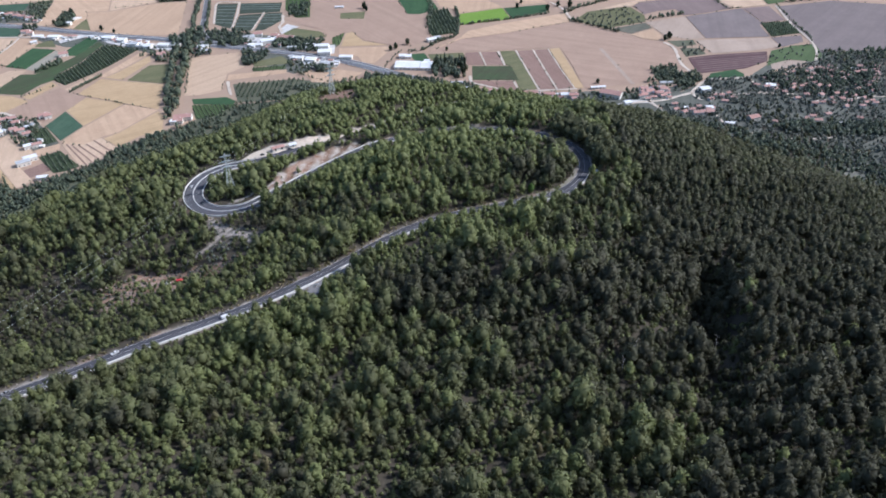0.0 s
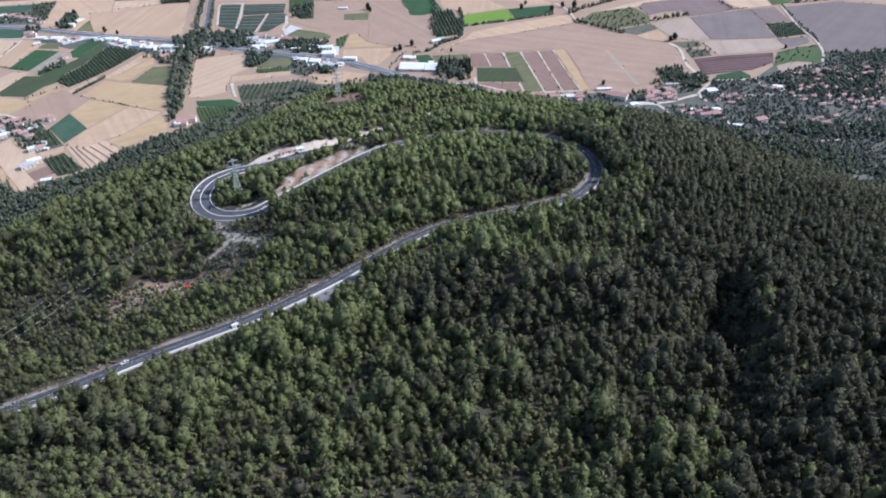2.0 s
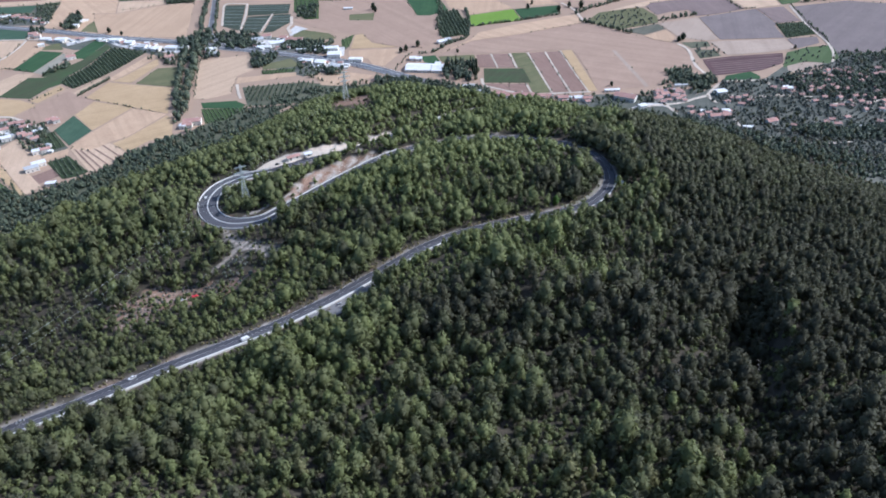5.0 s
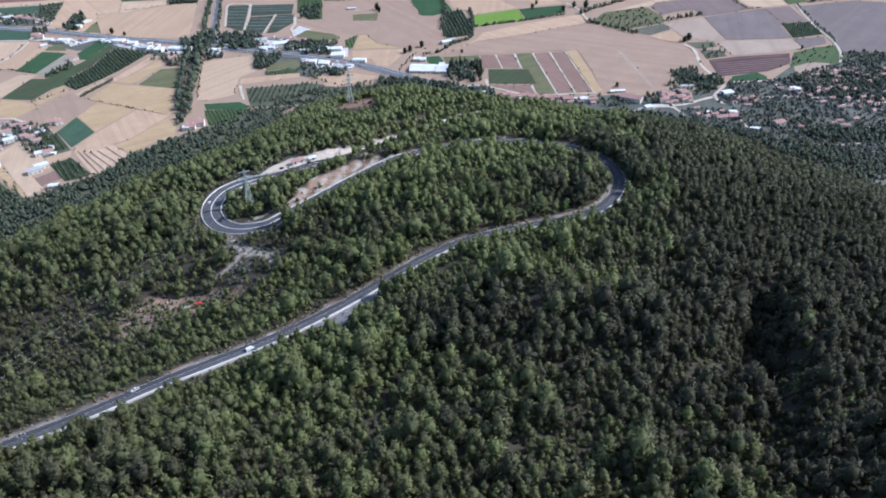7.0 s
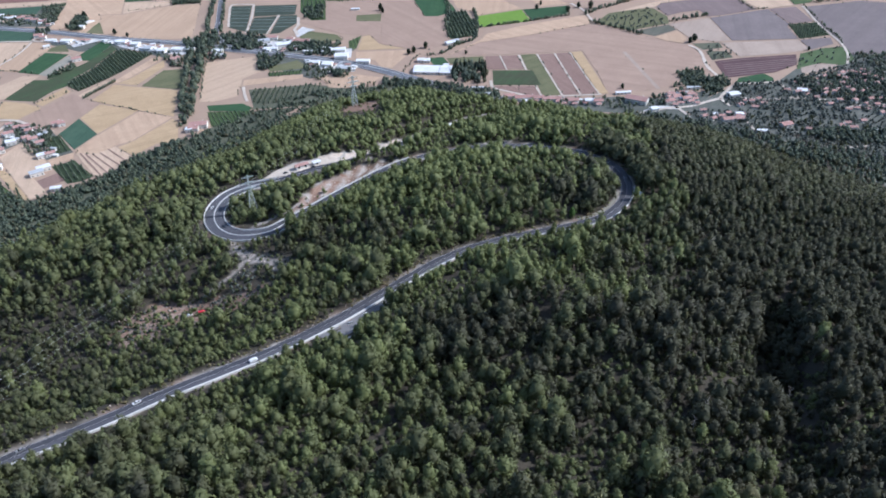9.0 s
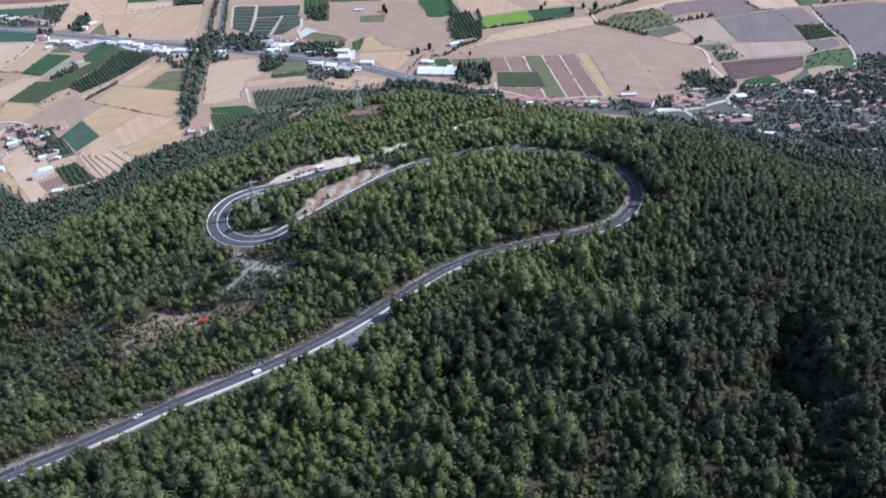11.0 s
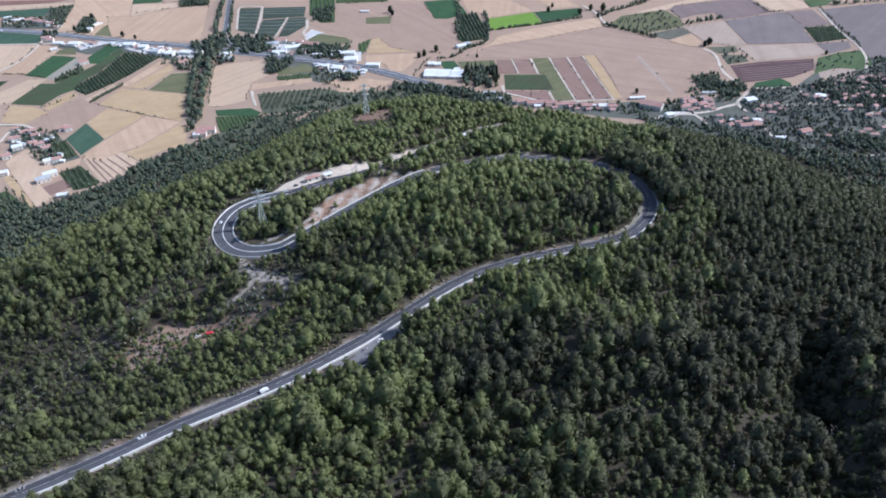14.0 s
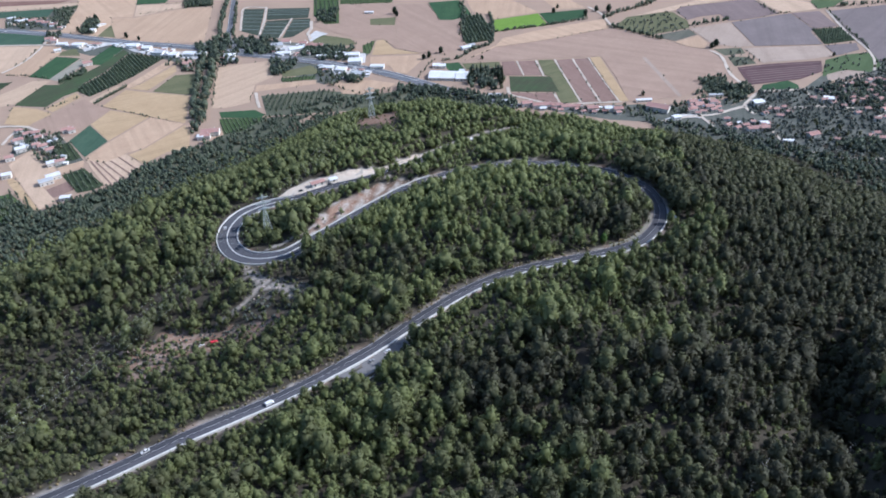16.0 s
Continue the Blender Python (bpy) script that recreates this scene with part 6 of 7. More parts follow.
hedge([(-465, 1517), (-454, 1442), (-435, 1339), (-410, 1220)], 5.0, 7.0, 9.0)
hedge([(-423, 1195), (-409, 1119), (-393, 1041), (-375, 962)], 4.0, 8.0, 10.0)
hedge([(-406, 1206), (-392, 1119), (-376, 1029), (-362, 961), (-359, 914)], 3.5, 9.0, 11.0)
hedge([(-717, 1144), (-685, 1141), (-642, 1126)], 3.0, 2.0, 3.0)
hedge([(-592, 1007), (-579, 1022), (-567, 1041), (-551, 1060)], 4.0, 3.0, 4.0)
hedge([(-529, 1020), (-518, 1052), (-507, 1083)], 2.5, 3.5, 4.5)
hedge([(-391, 1161), (-374, 1072), (-357, 1000)], 5.0, 2.5, 3.5)
hedge([(-226, 1086), (-170, 1038), (-146, 1032), (-107, 1054)], 4.0, 3.0, 4.0)
hedge([(-442, 1495), (-416, 1369), (-401, 1299)], 7.0, 4.0, 8.0)
hedge([(-530, 1022), (-519, 1054), (-509, 1081)], 2.8, 3.0, 4.0)
hedge([(39, 1278), (79, 1291), (128, 1305), (201, 1332)], 3.0, 3.5, 5.0)
hedge([(233, 1287), (255, 1267), (300, 1217)], 4.0, 4.0, 7.0)
hedge([(229, 1332), (265, 1367), (299, 1390), (337, 1422)], 4.0, 6.0, 8.0)
hedge([(366, 1279), (403, 1294), (434, 1303)], 5.0, 6.0, 8.0)
hedge([(512, 1401), (517, 1352), (522, 1331), (540, 1329)], 4.0, 3.0, 5.0)
hedge([(614, 1348), (600, 1230), (597, 1170), (591, 1145)], 4.0, 3.0, 5.0)
hedge([(637, 1358), (679, 1364), (750, 1373)], 6.0, 5.0, 7.0)
hedge([(37, 1379), (39, 1321), (38, 1274), (29, 1219), (1, 1194), (-22, 1157), (-44, 1152)], 3.0, 5.0, 6.0)
hedge([(-15, 1464), (-9, 1392), (-14, 1265)], 5.0, 7.0, 7.0)
hedge([(-80, 1080), (-69, 1125), (-57, 1156)], 5.0, 2.5, 4.0)
hedge([(-625, 1443), (-592, 1457), (-555, 1475)], 4.0, 2.0, 3.0)
hedge([(-515, 1011), (-438, 973), (-393, 951)], 4.0, 2.0, 3.0)
hedge([(-394, 833), (-374, 842), (-356, 871)], 5.0, 4.0, 5.0)
grove([(-403, 1290), (-321, 1279), (-305, 1205), (-370, 1200)], 0.0280, 7.0)
grove([(-453, 1252), (-409, 1305), (-361, 1164), (-413, 1144)], 0.0250, 8.0)
grove([(-313, 1182), (-269, 1170), (-270, 1136), (-290, 1105), (-302, 1115)], 0.0500, 7.0)
grove([(-279, 1226), (-236, 1231), (-233, 1196), (-268, 1191)], 0.0500, 7.0)
grove([(-195, 1097), (-158, 1094), (-161, 1067), (-183, 1073)], 0.0500, 7.0)
grove([(-698, 1413), (-682, 1425), (-658, 1362), (-660, 1331), (-684, 1340)], 0.0400, 8.0)
grove([(-747, 1346), (-720, 1350), (-708, 1318), (-731, 1320)], 0.0300, 7.0)
grove([(-463, 1178), (-423, 1195), (-403, 1138), (-441, 1134)], 0.0300, 6.5)
grove([(-107, 1054), (-51, 1045), (-19, 1029), (58, 995), (56, 967), (-19, 1005), (-106, 1028)], 0.0450, 6.5)
grove([(-276, 1436), (-240, 1439), (-234, 1356), (-268, 1360)], 0.0300, 6.5)
grove([(-800, 1499), (-762, 1506), (-725, 1395), (-749, 1391)], 0.0400, 5.0)
grove([(340, 1016), (373, 1026), (372, 993), (333, 969)], 0.0450, 7.0)
grove([(256, 960), (276, 974), (268, 937), (246, 924)], 0.0400, 6.0)
grove([(395, 817), (444, 838), (574, 836), (554, 801), (425, 799)], 0.0600, 6.5)
grove([(457, 1003), (643, 1039), (574, 909), (473, 934)], 0.0300, 6.5)
grove([(-236, 1231), (-186, 1220), (-193, 1164), (-238, 1168)], 0.0450, 7.0)
grove([(-230, 1147), (-186, 1105), (-197, 1057), (-229, 1082)], 0.0180, 6.0)
orchard([(-562, 1142), (-556, 1227), (-534, 1223), (-490, 1200), (-510, 1129), (-525, 1092), (-548, 1049), (-573, 1070), (-576, 1096)], 5.5, 3.6, 35, 3.8)
orchard([(-12, 1369), (19, 1379), (39, 1295), (34, 1238), (-7, 1225), (-13, 1248)], 6.0, 5.0, 8, 5.5)
orchard([(-484, 812), (-465, 829), (-424, 785), (-434, 774), (-448, 769)], 6.0, 4.0, 35, 3.5)
orchard([(-539, 887), (-512, 899), (-479, 856), (-504, 837)], 6.0, 5.0, 35, 3.2)
orchard([(-338, 959), (-276, 958), (-297, 920), (-320, 911)], 5.0, 3.0, 25, 2.2)
orchard([(-300, 1531), (-250, 1525), (-228, 1353), (-253, 1352), (-281, 1405)], 8.0, 5.0, 10, 3.2)
orchard([(-248, 1533), (-141, 1520), (-143, 1471), (-241, 1471)], 5.0, 4.0, 10, 2.4)
orchard([(547, 1241), (594, 1247), (590, 1184), (538, 1171)], 5.0, 5.0, 20, 3.6)
grove([(-619, 1108), (-607, 1175), (-594, 1155), (-592, 1140), (-600, 1127), (-615, 1101)], 0.03, 5.5)
grove([(-558, 1538), (-502, 1547), (-488, 1488), (-540, 1482)], 0.05, 6.5)
grove([(316, 1052), (351, 1056), (348, 1020), (363, 1019), (365, 993), (350, 977), (313, 991), (309, 1011)], 0.03, 5.0)
orchard([(-283, 1099), (-232, 1106), (-232, 1090), (-278, 1083)], 5.0, 3.0, 0, 2.6)
orchard([(-538, 787), (-498, 758), (-471, 729), (-506, 722)], 6.0, 4.0, 35, 3.5)
orchard([(-175, 1230), (-156, 1259), (-159, 1194), (-170, 1192)], 6.0, 4.0, 10, 2.2)
orchard([(-294, 1033), (-196, 1046), (-184, 1018), (-233, 983), (-279, 979)], 7.0, 5.0, 0, 4.4)
grove([(-280, 968), (-202, 977), (-141, 982), (-66, 1005), (-66, 1026), (-208, 1020)], 0.0120, 4.8)
grove([(-207, 1012), (-145, 1027), (-99, 1044), (-51, 1040), (-3, 1025), (56, 976), (54, 948), (-96, 998), (-172, 979)], 0.0220, 6.0)
grove([(-9, 1067), (-3, 1103), (42, 1104), (45, 1037), (29, 1028), (-3, 1037)], 0.0300, 9.0)
grove([(575, 1097), (803, 1095), (774, 1049), (551, 1041)], 0.0200, 6.0)
grove([(378, 1140), (415, 1157), (417, 1107), (380, 1089)], 0.0150, 4.4)
grove([(-144, 362), (-124, 372), (-108, 372), (-107, 348), (-134, 346)], 0.0500, 2.6)
grove([(-399, 812), (-381, 828), (-354, 874), (-340, 864), (-356, 831), (-384, 795)], 0.0500, 7.5)
grove([(210, 916), (263, 903), (316, 869), (330, 832), (284, 853), (222, 879)], 0.0350, 5.6)
grove([(285, 879), (331, 853), (372, 794), (454, 769), (493, 757), (473, 720), (433, 727), (352, 749), (305, 815)], 0.0400, 5.6)
grove([(343, 786), (391, 753), (442, 745), (504, 713), (480, 669), (409, 689), (360, 713)], 0.0350, 5.6)
grove([(312, 1046), (348, 1059), (340, 1013), (307, 999)], 0.0200, 7.0)
grove([(291, 996), (379, 1019), (363, 970), (287, 940)], 0.0120, 6.0)
grove([(513, 1103), (582, 1131), (556, 1067), (484, 1051)], 0.0060, 4.0)
grove([(254, 1310), (348, 1361), (358, 1256), (269, 1242)], 0.0120, 4.0)
grove([(380, 999), (437, 1000), (605, 1076), (825, 1067), (615, 749), (373, 915), (341, 927)], 0.0380, 4.7)
grove([(287, 913), (370, 906), (615, 749), (542, 639), (366, 780), (312, 836)], 0.0430, 4.5)
grove([(57, 980), (131, 966), (241, 962), (231, 917), (171, 939), (93, 964)], 0.0180, 5.0)
grove([(-871, 1453), (-741, 1431), (-719, 1375), (-835, 1381)], 0.0200, 5.0)
grove([(-601, 943), (-533, 926), (-496, 833), (-528, 849)], 0.0350, 5.2)
grove([(-536, 1232), (-462, 1204), (-439, 1159), (-476, 1161)], 0.0060, 5.0)
grove([(-553, 720), (-524, 759), (-473, 731), (-450, 750), (-417, 778), (-390, 829), (-348, 871), (-328, 837), (-369, 770), (-423, 701), (-465, 641), (-480, 590)], 0.0500, 5.0)
grove([(-509, 729), (-470, 724), (-444, 750), (-415, 773), (-388, 826), (-347, 868), (-334, 899), (-314, 850), (-398, 759), (-455, 692), (-475, 662)], 0.0350, 5.5)
grove([(-344, 883), (-309, 913), (-278, 955), (-233, 980), (-172, 984), (-195, 931), (-272, 878), (-319, 843)], 0.0300, 5.0)
grove([(-480, 590), (-423, 701), (-369, 770), (-328, 837), (-282, 860), (-200, 960), (-150, 960), (-215, 850), (-290, 745), (-350, 650), (-420, 560)], 0.04, 5.4)
grove([(-440, 690), (-369, 770), (-328, 837), (-300, 830), (-350, 750), (-420, 670)], 0.03, 5.0)

grove([(-500, 640), (-423, 720), (-369, 790), (-328, 850), (-282, 870), (-200, 965), (-150, 960), (-215, 850), (-290, 745), (-350, 650), (-420, 560)], 0.03, 4.9)

# shrubs and weeds along the field margins
mr = np.random.default_rng(321)
for plot in FIELD_PLOTS:
    for (ax, ay), (bx, by) in zip(plot, plot[1:] + plot[:1]):
        share = 0.45 if mr.random() < 0.16 else 0.03
        n = int(math.hypot(bx - ax, by - ay) / 4.5)
        for u in mr.random(n):
            if mr.random() < share:
                PLAIN_TREES.append((ax + u * (bx - ax) + mr.normal(0, 1.2), ay + u * (by - ay) + mr.normal(0, 1.2), mr.uniform(0.12, 0.42), mr.uniform(0.1, 0.9)))

vt = np.random.default_rng(123)
for trees, name, mat, label in ((PLAIN_TREES, "field_trees", M_valley_leaf, "hedgerow and garden trees on the plain"), (OLIVES, "olive_trees", M_olive_leaf, "grey-green olive and orchard trees")):
    T = np.array(trees)
    temps = [crown_template(vt, *((14, 1.8, 6) if trees is OLIVES else (17, 1.75, 7)), 7.0, 3.1, 0.12, "round", 0.7) for _ in range(5)]
    scatter(name, T[:, :2], height(T[:, 0], T[:, 1]), T[:, 2], vt.uniform(0, 6.28, len(T)), T[:, 3], vt.integers(0, 5, len(T)), temps, [mat], None, label, "trees")

# cypresses beside the greenhouses
cv, cf, cn = crown_template(vt, 260, 0.8, 12, 15.0, 2.0, 0.05, "cypress", 0.6)
tv, tf = trunk_template(vt, 9.0, 0.25, 0, 6)
CYPRESS = arrays_mesh("crown", cv, cf, [M_cypress], True, normals=cn), arrays_mesh("trunk", tv, tf, [M_bark])
for n, (a, b) in enumerate([(-4, 1073), (5, 1084), (11, 1088), (18, 1090), (33, 1086), (40, 1085), (41, 1059), (-6, 1056), (39, 1037), (35, 1066), (28, 1078), (0, 1064), (41, 1072), (37, 1048), (-2, 1080)]):
    tree = thing("cypress", a, b, 0, "tall dark cypress beside a field", "tree", 40 * n, "cypresses round the plot")
    s = 0.85 + 0.3 * ((n * 7) % 5) / 5
    tree.scale = (s * 0.95, s * 0.95, s * 1.2)
    part("trunk", CYPRESS[1], tree)
    part("crown", CYPRESS[0], tree)

# lone trees in the fields
lv, lf, ln = crown_template(vt, 240, 0.8, 10, 8.0, 4.0, 0.12, "round", 0.62)
LONE = arrays_mesh("crown", lv, lf, [M_cypress], True, normals=ln), arrays_mesh("trunk", *trunk_template(vt, 6.0, 0.3, 3, 6), [M_bark])
for n, (a, b, s) in enumerate([(-66, 1167, 1.3), (-74, 1160, 1.1), (-48, 1186, 1.3), (-133, 1398, 1.6), (-128, 1385, 1.1), (-676, 1358, 1.4), (-690, 1352, 1.2), (-682, 1411, 1.7), (15, 1152, 0.8), (224, 1375, 1.3), (245, 1369, 1.7), (202, 1351, 1.4), (149, 1373, 1.2), (159, 1400, 1.0), (374, 1176, 1.5), (366, 1170, 1.2), (-590, 1311, 1.2), (-563, 1297, 0.9), (225, 995, 0.9), (530, 1120, 0.8)]):
    tree = thing("field_tree", a, b, height_at(a, b), "round dark broadleaf tree standing alone by a field", "tree", 55 * n, "lone trees on the plain")
    tree.scale = (s, s, s)
    part("trunk", LONE[1], tree)
    part("crown", LONE[0], tree)

# bright broadleaf tree outside the bend
bv, bf, bn = crown_template(vt, 420, 0.5, 10, 6.5, 3.0, 0.1, "round", 0.6)
BROADLEAF = arrays_mesh("trunk", *trunk_template(vt, 5.0, 0.2, 4, 6), [M_bark]), arrays_mesh("crown", bv, bf, [M_bush], True, normals=bn)
for a, b, s, words in ((95.0, 388.0, 1.15, "bright green round broadleaf tree outside the bend"), (53.5, 386.5, 0.85, "bright green round broadleaf tree inside the bend")):
    bush = thing("broadleaf_tree", a, b, height_at(a, b), words, "tree", 70 * s)
    bush.scale = (s, s, s)
    part("trunk", BROADLEAF[0], bush)
    part("crown", BROADLEAF[1], bush)

# bare dead pines among the living ones
M_dead = surface("weathered_wood", (0.30, 0.27, 0.24), (0.42, 0.39, 0.36), 0.8, 5.0, 0.95, 0.4)
DEAD = arrays_mesh("trunk", *trunk_template(np.random.default_rng(5), 7.5, 0.2, 9, 6), [M_dead])
for n, (a, b, s) in enumerate([(71, 210, 1.15), (66, 205, 0.8), (-54, 240, 0.8), (112, 232, 0.9)]):
    tree = thing("dead_tree", a, b, height_at(a, b), "bare grey dead pine standing among the forest", "tree", 80 * n, "dead pines on the slope")
    tree.scale = (s, s, s)
    part("trunk", DEAD, tree)

# ---- pylons ----
def bars_mesh(name, segs, thick, mat):
    v, f = [], []
    for a, b in segs:
        a, b = Vector(a), Vector(b)
        d = (b - a).normalized()
        u = d.orthogonal().normalized() * thick
        w = d.cross(u).normalized() * thick
        k = len(v)
        v += [a + u + w, a - u + w, a - u - w, a + u - w, b + u + w, b - u + w, b - u - w, b + u - w]
        f += [(k + i, k + (i + 1) % 4, k + 4 + (i + 1) % 4, k + 4 + i) for i in range(4)] + [(k, k + 3, k + 2, k + 1), (k + 4, k + 5, k + 6, k + 7)]
    return arrays_mesh(name, [tuple(c) for c in v], f, [mat])


def pylon(x, y, tall, turn, label):
    ob = thing("pylon", x, y, height_at(x, y) - 0.3, label, "pylon", turn)

    def half(z):
        u = z / tall
        return 2.7 * (1 - u / 0.62) + 0.75 * u / 0.62 if u < 0.62 else 0.75 - 0.35 * (u - 0.62) / 0.38

    levels = [tall * u for u in (0, 0.16, 0.30, 0.42, 0.53, 0.62, 0.71, 0.80, 0.90, 1.0)]
    corner = lambda i, z: ((1, -1, -1, 1)[i] * half(z), (1, 1, -1, -1)[i] * half(z), z)
    for i in range(4):
        rings = [[(c[0] + u, c[1] + w, c[2]) for u, w in ((0.1, 0.1), (-0.1, 0.1), (-0.1, -0.1), (0.1, -0.1))] for c in (corner(i, 0), corner(i, tall * 0.62), corner(i, tall))]
        faces = [(4 * k + n, 4 * k + (n + 1) % 4, 4 * k + 4 + (n + 1) % 4, 4 * k + 4 + n) for k in range(2) for n in range(4)]
        part("leg", arrays_mesh("leg", sum(rings, []), faces, [M_steel]), ob)
    for a, b in zip(levels, levels[1:]):
        for i in range(4):
            j = (i + 1) % 4
            for p, q in ((corner(i, a), corner(j, b)), (corner(j, a), corner(i, b)), (corner(i, b), corner(j, b))):
                part("brace", bars_mesh("brace", [(p, q)], 0.05, M_steel), ob)
    for u, reach in ((0.64, 4.2), (0.78, 5.0), (0.92, 3.8)):
        z, h = tall * u, half(tall * u)
        v = [(s * reach, w, z + 0.5 + t) for s in (-1, 1) for w in (-0.12, 0.12) for t in (-0.1, 0.1)] + [(s * h, w, z + t) for s in (-1, 1) for w in (-h, h) for t in (0.1, 1.0)]
        arm = part("crossarm", arrays_mesh("crossarm", v, [(0, 1, 9, 8), (2, 10, 11, 3), (0, 8, 10, 2), (1, 3, 11, 9), (0, 2, 3, 1), (4, 12, 13, 5), (6, 7, 15, 14), (4, 6, 14, 12), (5, 13, 15, 7), (4, 5, 7, 6), (8, 9, 13, 12), (10, 14, 15, 11), (8, 12, 14, 10), (9, 11, 15, 13)], [M_steel]), ob)
        for s in (1, -1):
            part("insulator", bars_mesh("insulator", [((s * reach, 0, z + 0.5), (s * reach, 0, z - 1.0))], 0.09, M_carglass), arm)
    return ob


pylon(-138, 430, 27, 25, "grey steel lattice pylon inside the hairpin")
pylon(-93, 618, 27, 25, "grey steel lattice pylon on bare red soil")
pylon(-195, 192, 27, 25, "grey steel lattice pylon beyond the road")


def power_cable(a, b, sag):
    """A thin conductor hanging between two insulators."""
    a, b = np.array(a, float), np.array(b, float)
    side = np.array((b[1] - a[1], a[0] - b[0], 0)) / np.hypot(*(b - a)[:2]) * 0.011
    u = np.linspace(0, 1, 25)[:, None]
    mid = a * (1 - u) + b * u - np.array((0, 0, 4 * sag)) * u * (1 - u)
    v = np.vstack([mid + side, mid - side, mid + (0, 0, 0.019)])
    i = np.arange(24)
    f = np.vstack([np.c_[p * 25 + i, p * 25 + i + 1, q * 25 + i + 1, q * 25 + i] for p, q in ((0, 1), (1, 2), (2, 0))])
    tagged(new("power_cable", arrays_mesh("power_cable", v, f, [M_steel])), "thin steel power cable strung between lattice pylons", "cable", "cables between the pylons")


def insulator_foot(x, y, u, reach, s):
    c, k = math.cos(radians(25)), math.sin(radians(25))
    return x + s * reach * c, y + s * reach * k, height_at(x, y) - 0.3 + 27 * u - 1.0


for u, reach in ((0.64, 4.2), (0.78, 5.0), (0.92, 3.8)):
    for s in (1, -1):
        for (ax, ay), (bx, by) in (((-195, 192), (-138, 430)), ((-138, 430), (-93, 618))):
            power_cable(insulator_foot(ax, ay, u, reach, s), insulator_foot(bx, by, u, reach, s), 6.0)


# ---- vehicles ----
def car_mesh(name, outline, half, mat, inset=0.0):
    """A body from a side outline, pulled in towards the top and bottom."""
    n = len(outline)
    top = max(z for _, z in outline)
    v = []
    for s in (-1, 1):
        for px, pz in outline:
            v.append((px, s * (half - inset * (pz / top) ** 2), pz))
    bm = bmesh.new()
    vv = [bm.verts.new(c) for c in v]
    bm.faces.new(vv[:n])
    bm.faces.new(list(reversed(vv[n:])))
    for i in range(n):
        j = (i + 1) % n
        bm.faces.new((vv[j], vv[i], vv[n + i], vv[n + j]))
    bmesh.ops.recalc_face_normals(bm, faces=bm.faces[:])
    bmesh.ops.bevel(bm, geom=[e for e in bm.edges if e.calc_face_angle(0) > 0.6], offset=0.06, segments=2, affect="EDGES")
    me = bpy.data.meshes.new(name)
    bm.to_mesh(me)
    bm.free()
    me.materials.append(mat)
    return me


def disc_mesh(name, r, half, mat, sides=14):
    v = [(r * math.cos(2 * math.pi * i / sides), s * half, r * math.sin(2 * math.pi * i / sides)) for s in (-1, 1) for i in range(sides)]
    bm = bmesh.new()
    vv = [bm.verts.new(c) for c in v]
    bm.faces.new(vv[:sides])
    bm.faces.new(list(reversed(vv[sides:])))
    for i in range(sides):
        j = (i + 1) % sides
        bm.faces.new((vv[j], vv[i], vv[sides + i], vv[sides + j]))
    bmesh.ops.recalc_face_normals(bm, faces=bm.faces[:])
    me = bpy.data.meshes.new(name)
    bm.to_mesh(me)
    bm.free()
    me.materials.append(mat)
    return me


TYRE, RIM = disc_mesh("tyre", 0.33, 0.11, M_rubber), disc_mesh("rim", 0.2, 0.12, M_rim)
LAMP_W, LAMP_R = box_mesh("headlight", 0.08, 0.3, 0.14, M_paint, 0), box_mesh("tail_light", 0.08, 0.25, 0.16, M_car_red, 0)


def car(x, y, z, turn, paint, label, van=False):
    ob = thing("van" if van else "car", x, y, z, label, "van" if van else "car", turn, "cars on the road")
    ob.scale = (1 / TRUE,) * 3
    k = 1.15 if van else 1.0
    if van:
        body = [(-2.4, 0.3), (2.4, 0.3), (2.45, 0.9), (1.9, 1.15), (1.45, 1.95), (-2.35, 2.0), (-2.42, 0.9)]
        glass = [(1.05, 1.2), (1.86, 1.2), (1.5, 1.82), (1.05, 1.82)]
    else:
        body = [(-2.15, 0.3), (2.1, 0.3), (2.18, 0.62), (1.15, 0.88), (-1.7, 0.95), (-2.15, 0.88)]
        glass = [(-1.6, 0.9), (1.05, 0.88), (0.35, 1.38), (-1.05, 1.4)]
    part("body", car_mesh("body", body, 0.88 * k, paint, 0.05), ob)
    part("cabin_glass", car_mesh("cabin_glass", glass, 0.9 * k if van else 0.8, M_carglass, 0.12), ob)
    if not van:
        part("roof", car_mesh("roof", [(0.3, 1.37), (0.28, 1.43), (-1.0, 1.45), (-1.05, 1.39)], 0.7, paint, 0.0), ob)
    for wx in (-1.35, 1.35):
        for wy in (-0.8 * k, 0.8 * k):
            wheel = part("tyre", TYRE, ob)
            wheel.location = (wx, wy, 0.33)
            part("rim", RIM, wheel)
    for wy in (-0.6, 0.6):
        part("headlight", LAMP_W, ob).location = (2.12 if not van else 2.42, wy, 0.6)
        part("tail_light", LAMP_R, ob).location = (-2.14 if not van else -2.42, wy, 0.65)
    return ob


def drive(a, b, offset, paint, label, forward=True, van=False):
    """A car on the route near a place, in the lane at an offset to the right of its direction."""
    i = int(np.hypot(ROUTE[:, 0] - a, ROUTE[:, 1] - b).argmin())
    i = min(max(i, 1), len(ROUTE) - 2)
    d = ROUTE[i + 1, :2] - ROUTE[i - 1, :2]
    turn = math.degrees(math.atan2(d[1], d[0])) + (0 if forward else 180)
    px, py = ROUTE[i, :2] + ROUTE_SIDE[i] * offset
    car(px, py, ROUTE[i, 2] + 0.02, turn, paint, label, van)


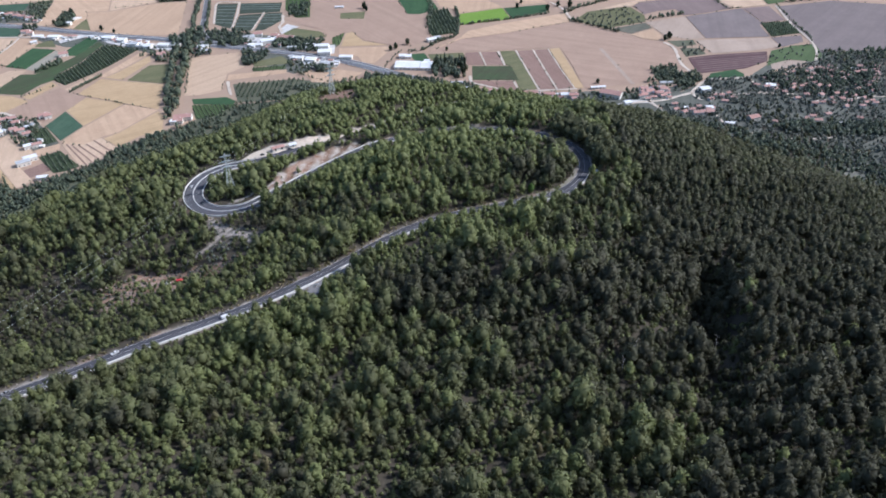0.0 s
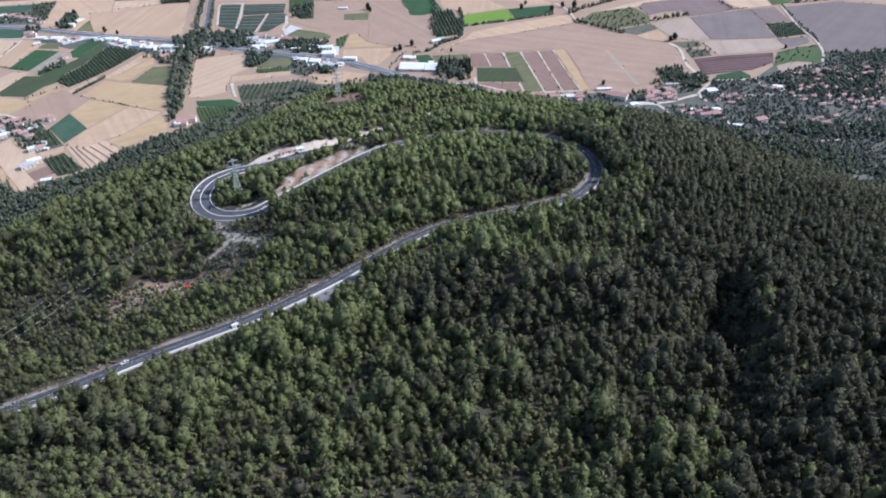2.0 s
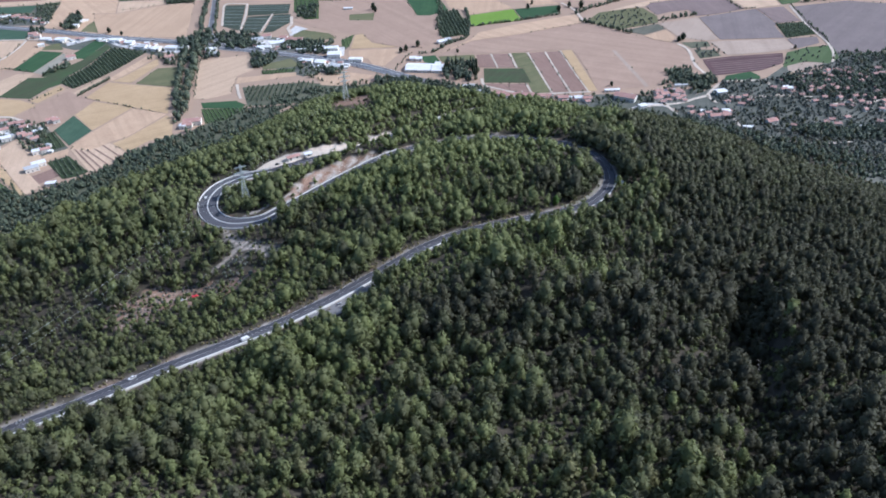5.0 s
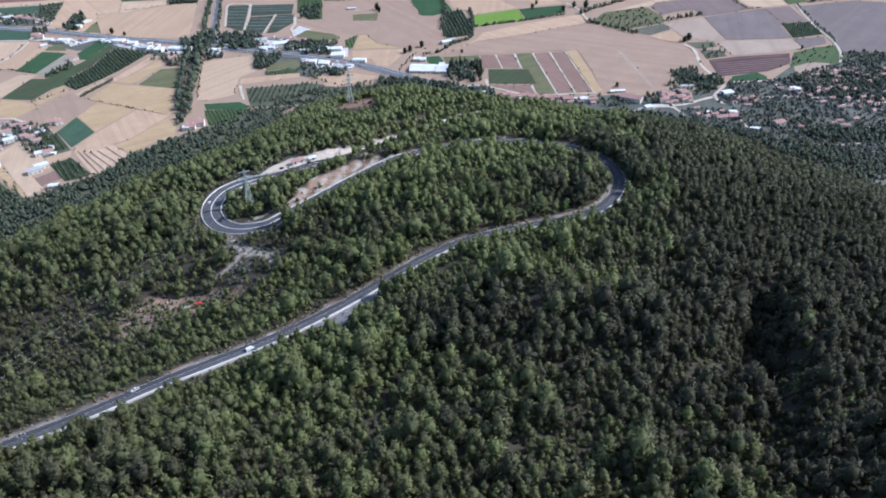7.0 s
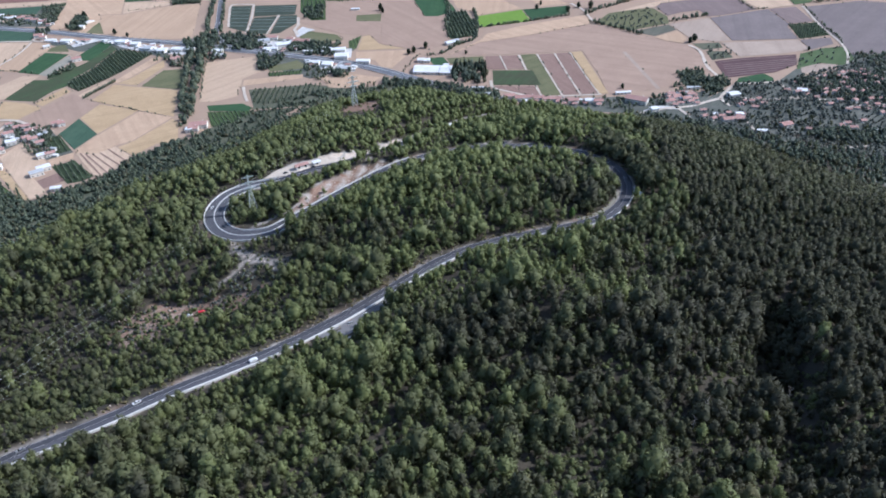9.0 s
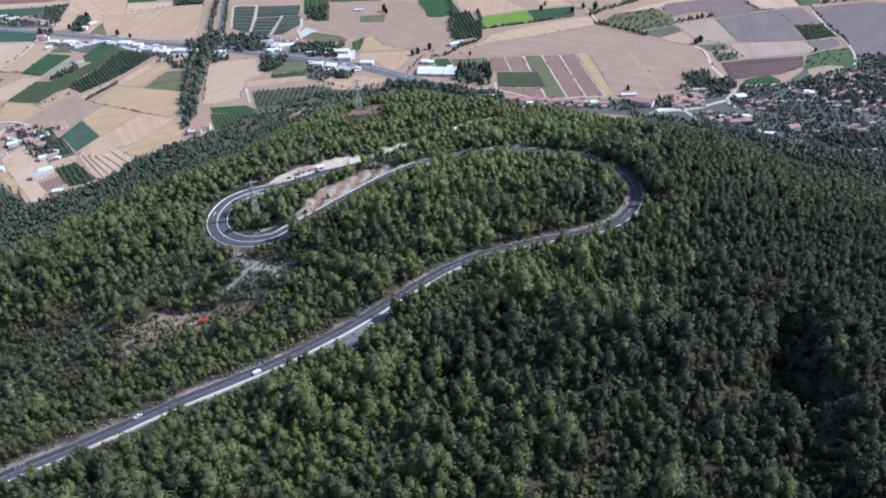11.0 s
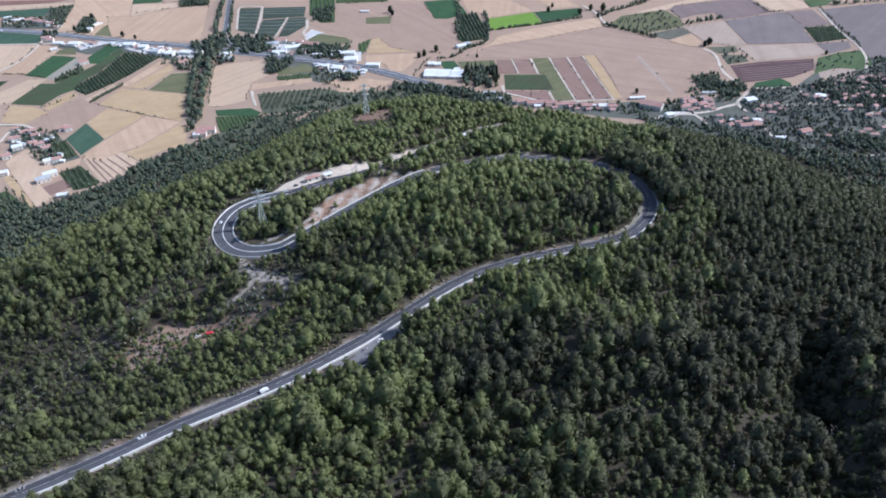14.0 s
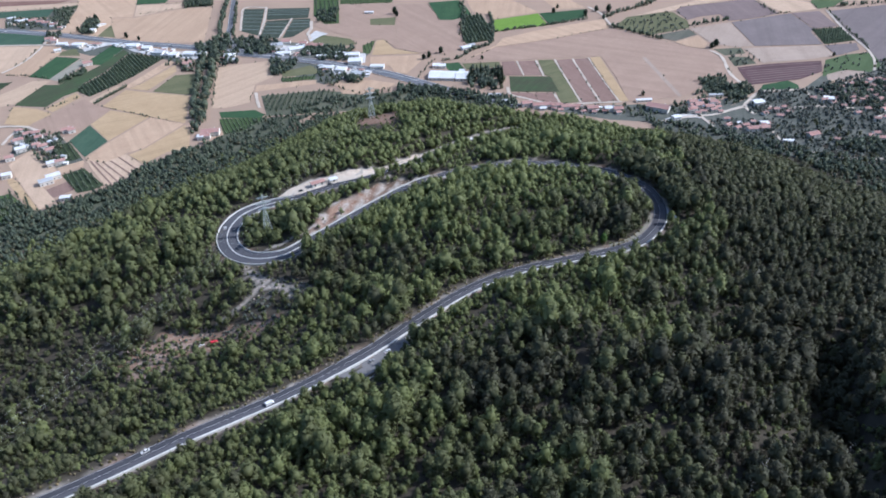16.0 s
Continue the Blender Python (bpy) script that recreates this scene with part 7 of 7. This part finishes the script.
drive(-139, 236, -1.4, M_car_white, "white car driving down the mountain road", False)
drive(-100, 265, 1.5, M_car_white, "white van driving up the mountain road", True, True)
drive(-162, 437, -2.8, M_car_white, "white car in the outer hairpin lane", True)
drive(-152, 416, 3.0, M_car_dark, "dark car in the inner hairpin lane", False)
drive(90, 428, 1.9, M_car_dark, "dark car in the shaded bend", False)
drive(-172, 211, -1.4, M_car_grey, "silver car driving down the mountain road", False)
drive(-10, 559, 0.0, M_car_white, "white van on the lower forest road", True, True)
car(-55.5, 297.5, 179.9, 48, M_car_white, "white car parked in the lay-by")
car(-62, 291, 180.25, 48, M_car_grey, "silver car parked in the lay-by")
car(-149.5, 341, height_at(-149.5, 341), 20, M_car_red, "red van parked in a red-earth clearing", True)
car(-156, 340, height_at(-156, 340), 35, M_car_white, "white car parked in a red-earth clearing")
car(97.6, 410.5, height_at(97.6, 410.5), 80, M_car_white, "white van parked outside the bend", True)
car(-127, 480, 158.2, 25, M_car_dark, "dark car parked at the roadside stop")
car(-109, 488, 158.1, 30, M_car_dark, "dark car parked at the roadside stop")


# ---- roadside stop ----
stop = thing("roadside_kiosk", -117, 487.5, 158.1, "low white roadside kiosk with red tile roof", "kiosk", 32)
part("wall", box_mesh("wall", 9, 3.6, 2.6, M_plaster), stop)
for s in (-1, 1):
    part("gable", gable_mesh("gable", s, 9, 3.6, 2.6, 0.7, M_plaster), stop)
part("roof", roof_mesh("roof", 9, 3.6, 2.6, 0.7, M_roof_tile, 0.4), stop)
part("window", WINDOW, stop).location = (-2.4, -1.82, 1.5)
part("window", WINDOW, stop).location = (2.4, -1.82, 1.5)
house(-107.5, 493.2, 5, 3.4, 2.4, 30, M_roof_white, "small white-roofed shelter beside the roadside kiosk")


# ---- traffic on the highway ----
HIGHWAY = curve_through(HIGHWAY_LINE, 4)
HIGHWAY_SIDE = side_of(HIGHWAY)
for n, (share, off) in enumerate(((0.08, 5), (0.17, -5), (0.24, 6), (0.33, -6), (0.41, 4), (0.52, -5), (0.63, 5), (0.71, -6), (0.78, 6), (0.84, -4))):
    i = int(share * len(HIGHWAY))
    d = HIGHWAY[i + 1] - HIGHWAY[i]
    px, py = HIGHWAY[i] + HIGHWAY_SIDE[i] * off
    paint, words = ((M_car_white, "white"), (M_car_dark, "dark"), (M_car_grey, "silver"))[n % 3]
    car(px, py, 0.84, math.degrees(math.atan2(d[1], d[0])) + (180 if off < 0 else 0), paint, words + (" van on the highway across the plain" if n % 4 == 0 else " car on the highway across the plain"), n % 4 == 0)

# ---- the plan brought to metres ----
for me in bpy.data.meshes:
    me.transform(Matrix.Scale(TRUE, 4))
for ob in scene.objects:
    if ob is not cam and ob is not sun:
        ob.location = ob.location * TRUE
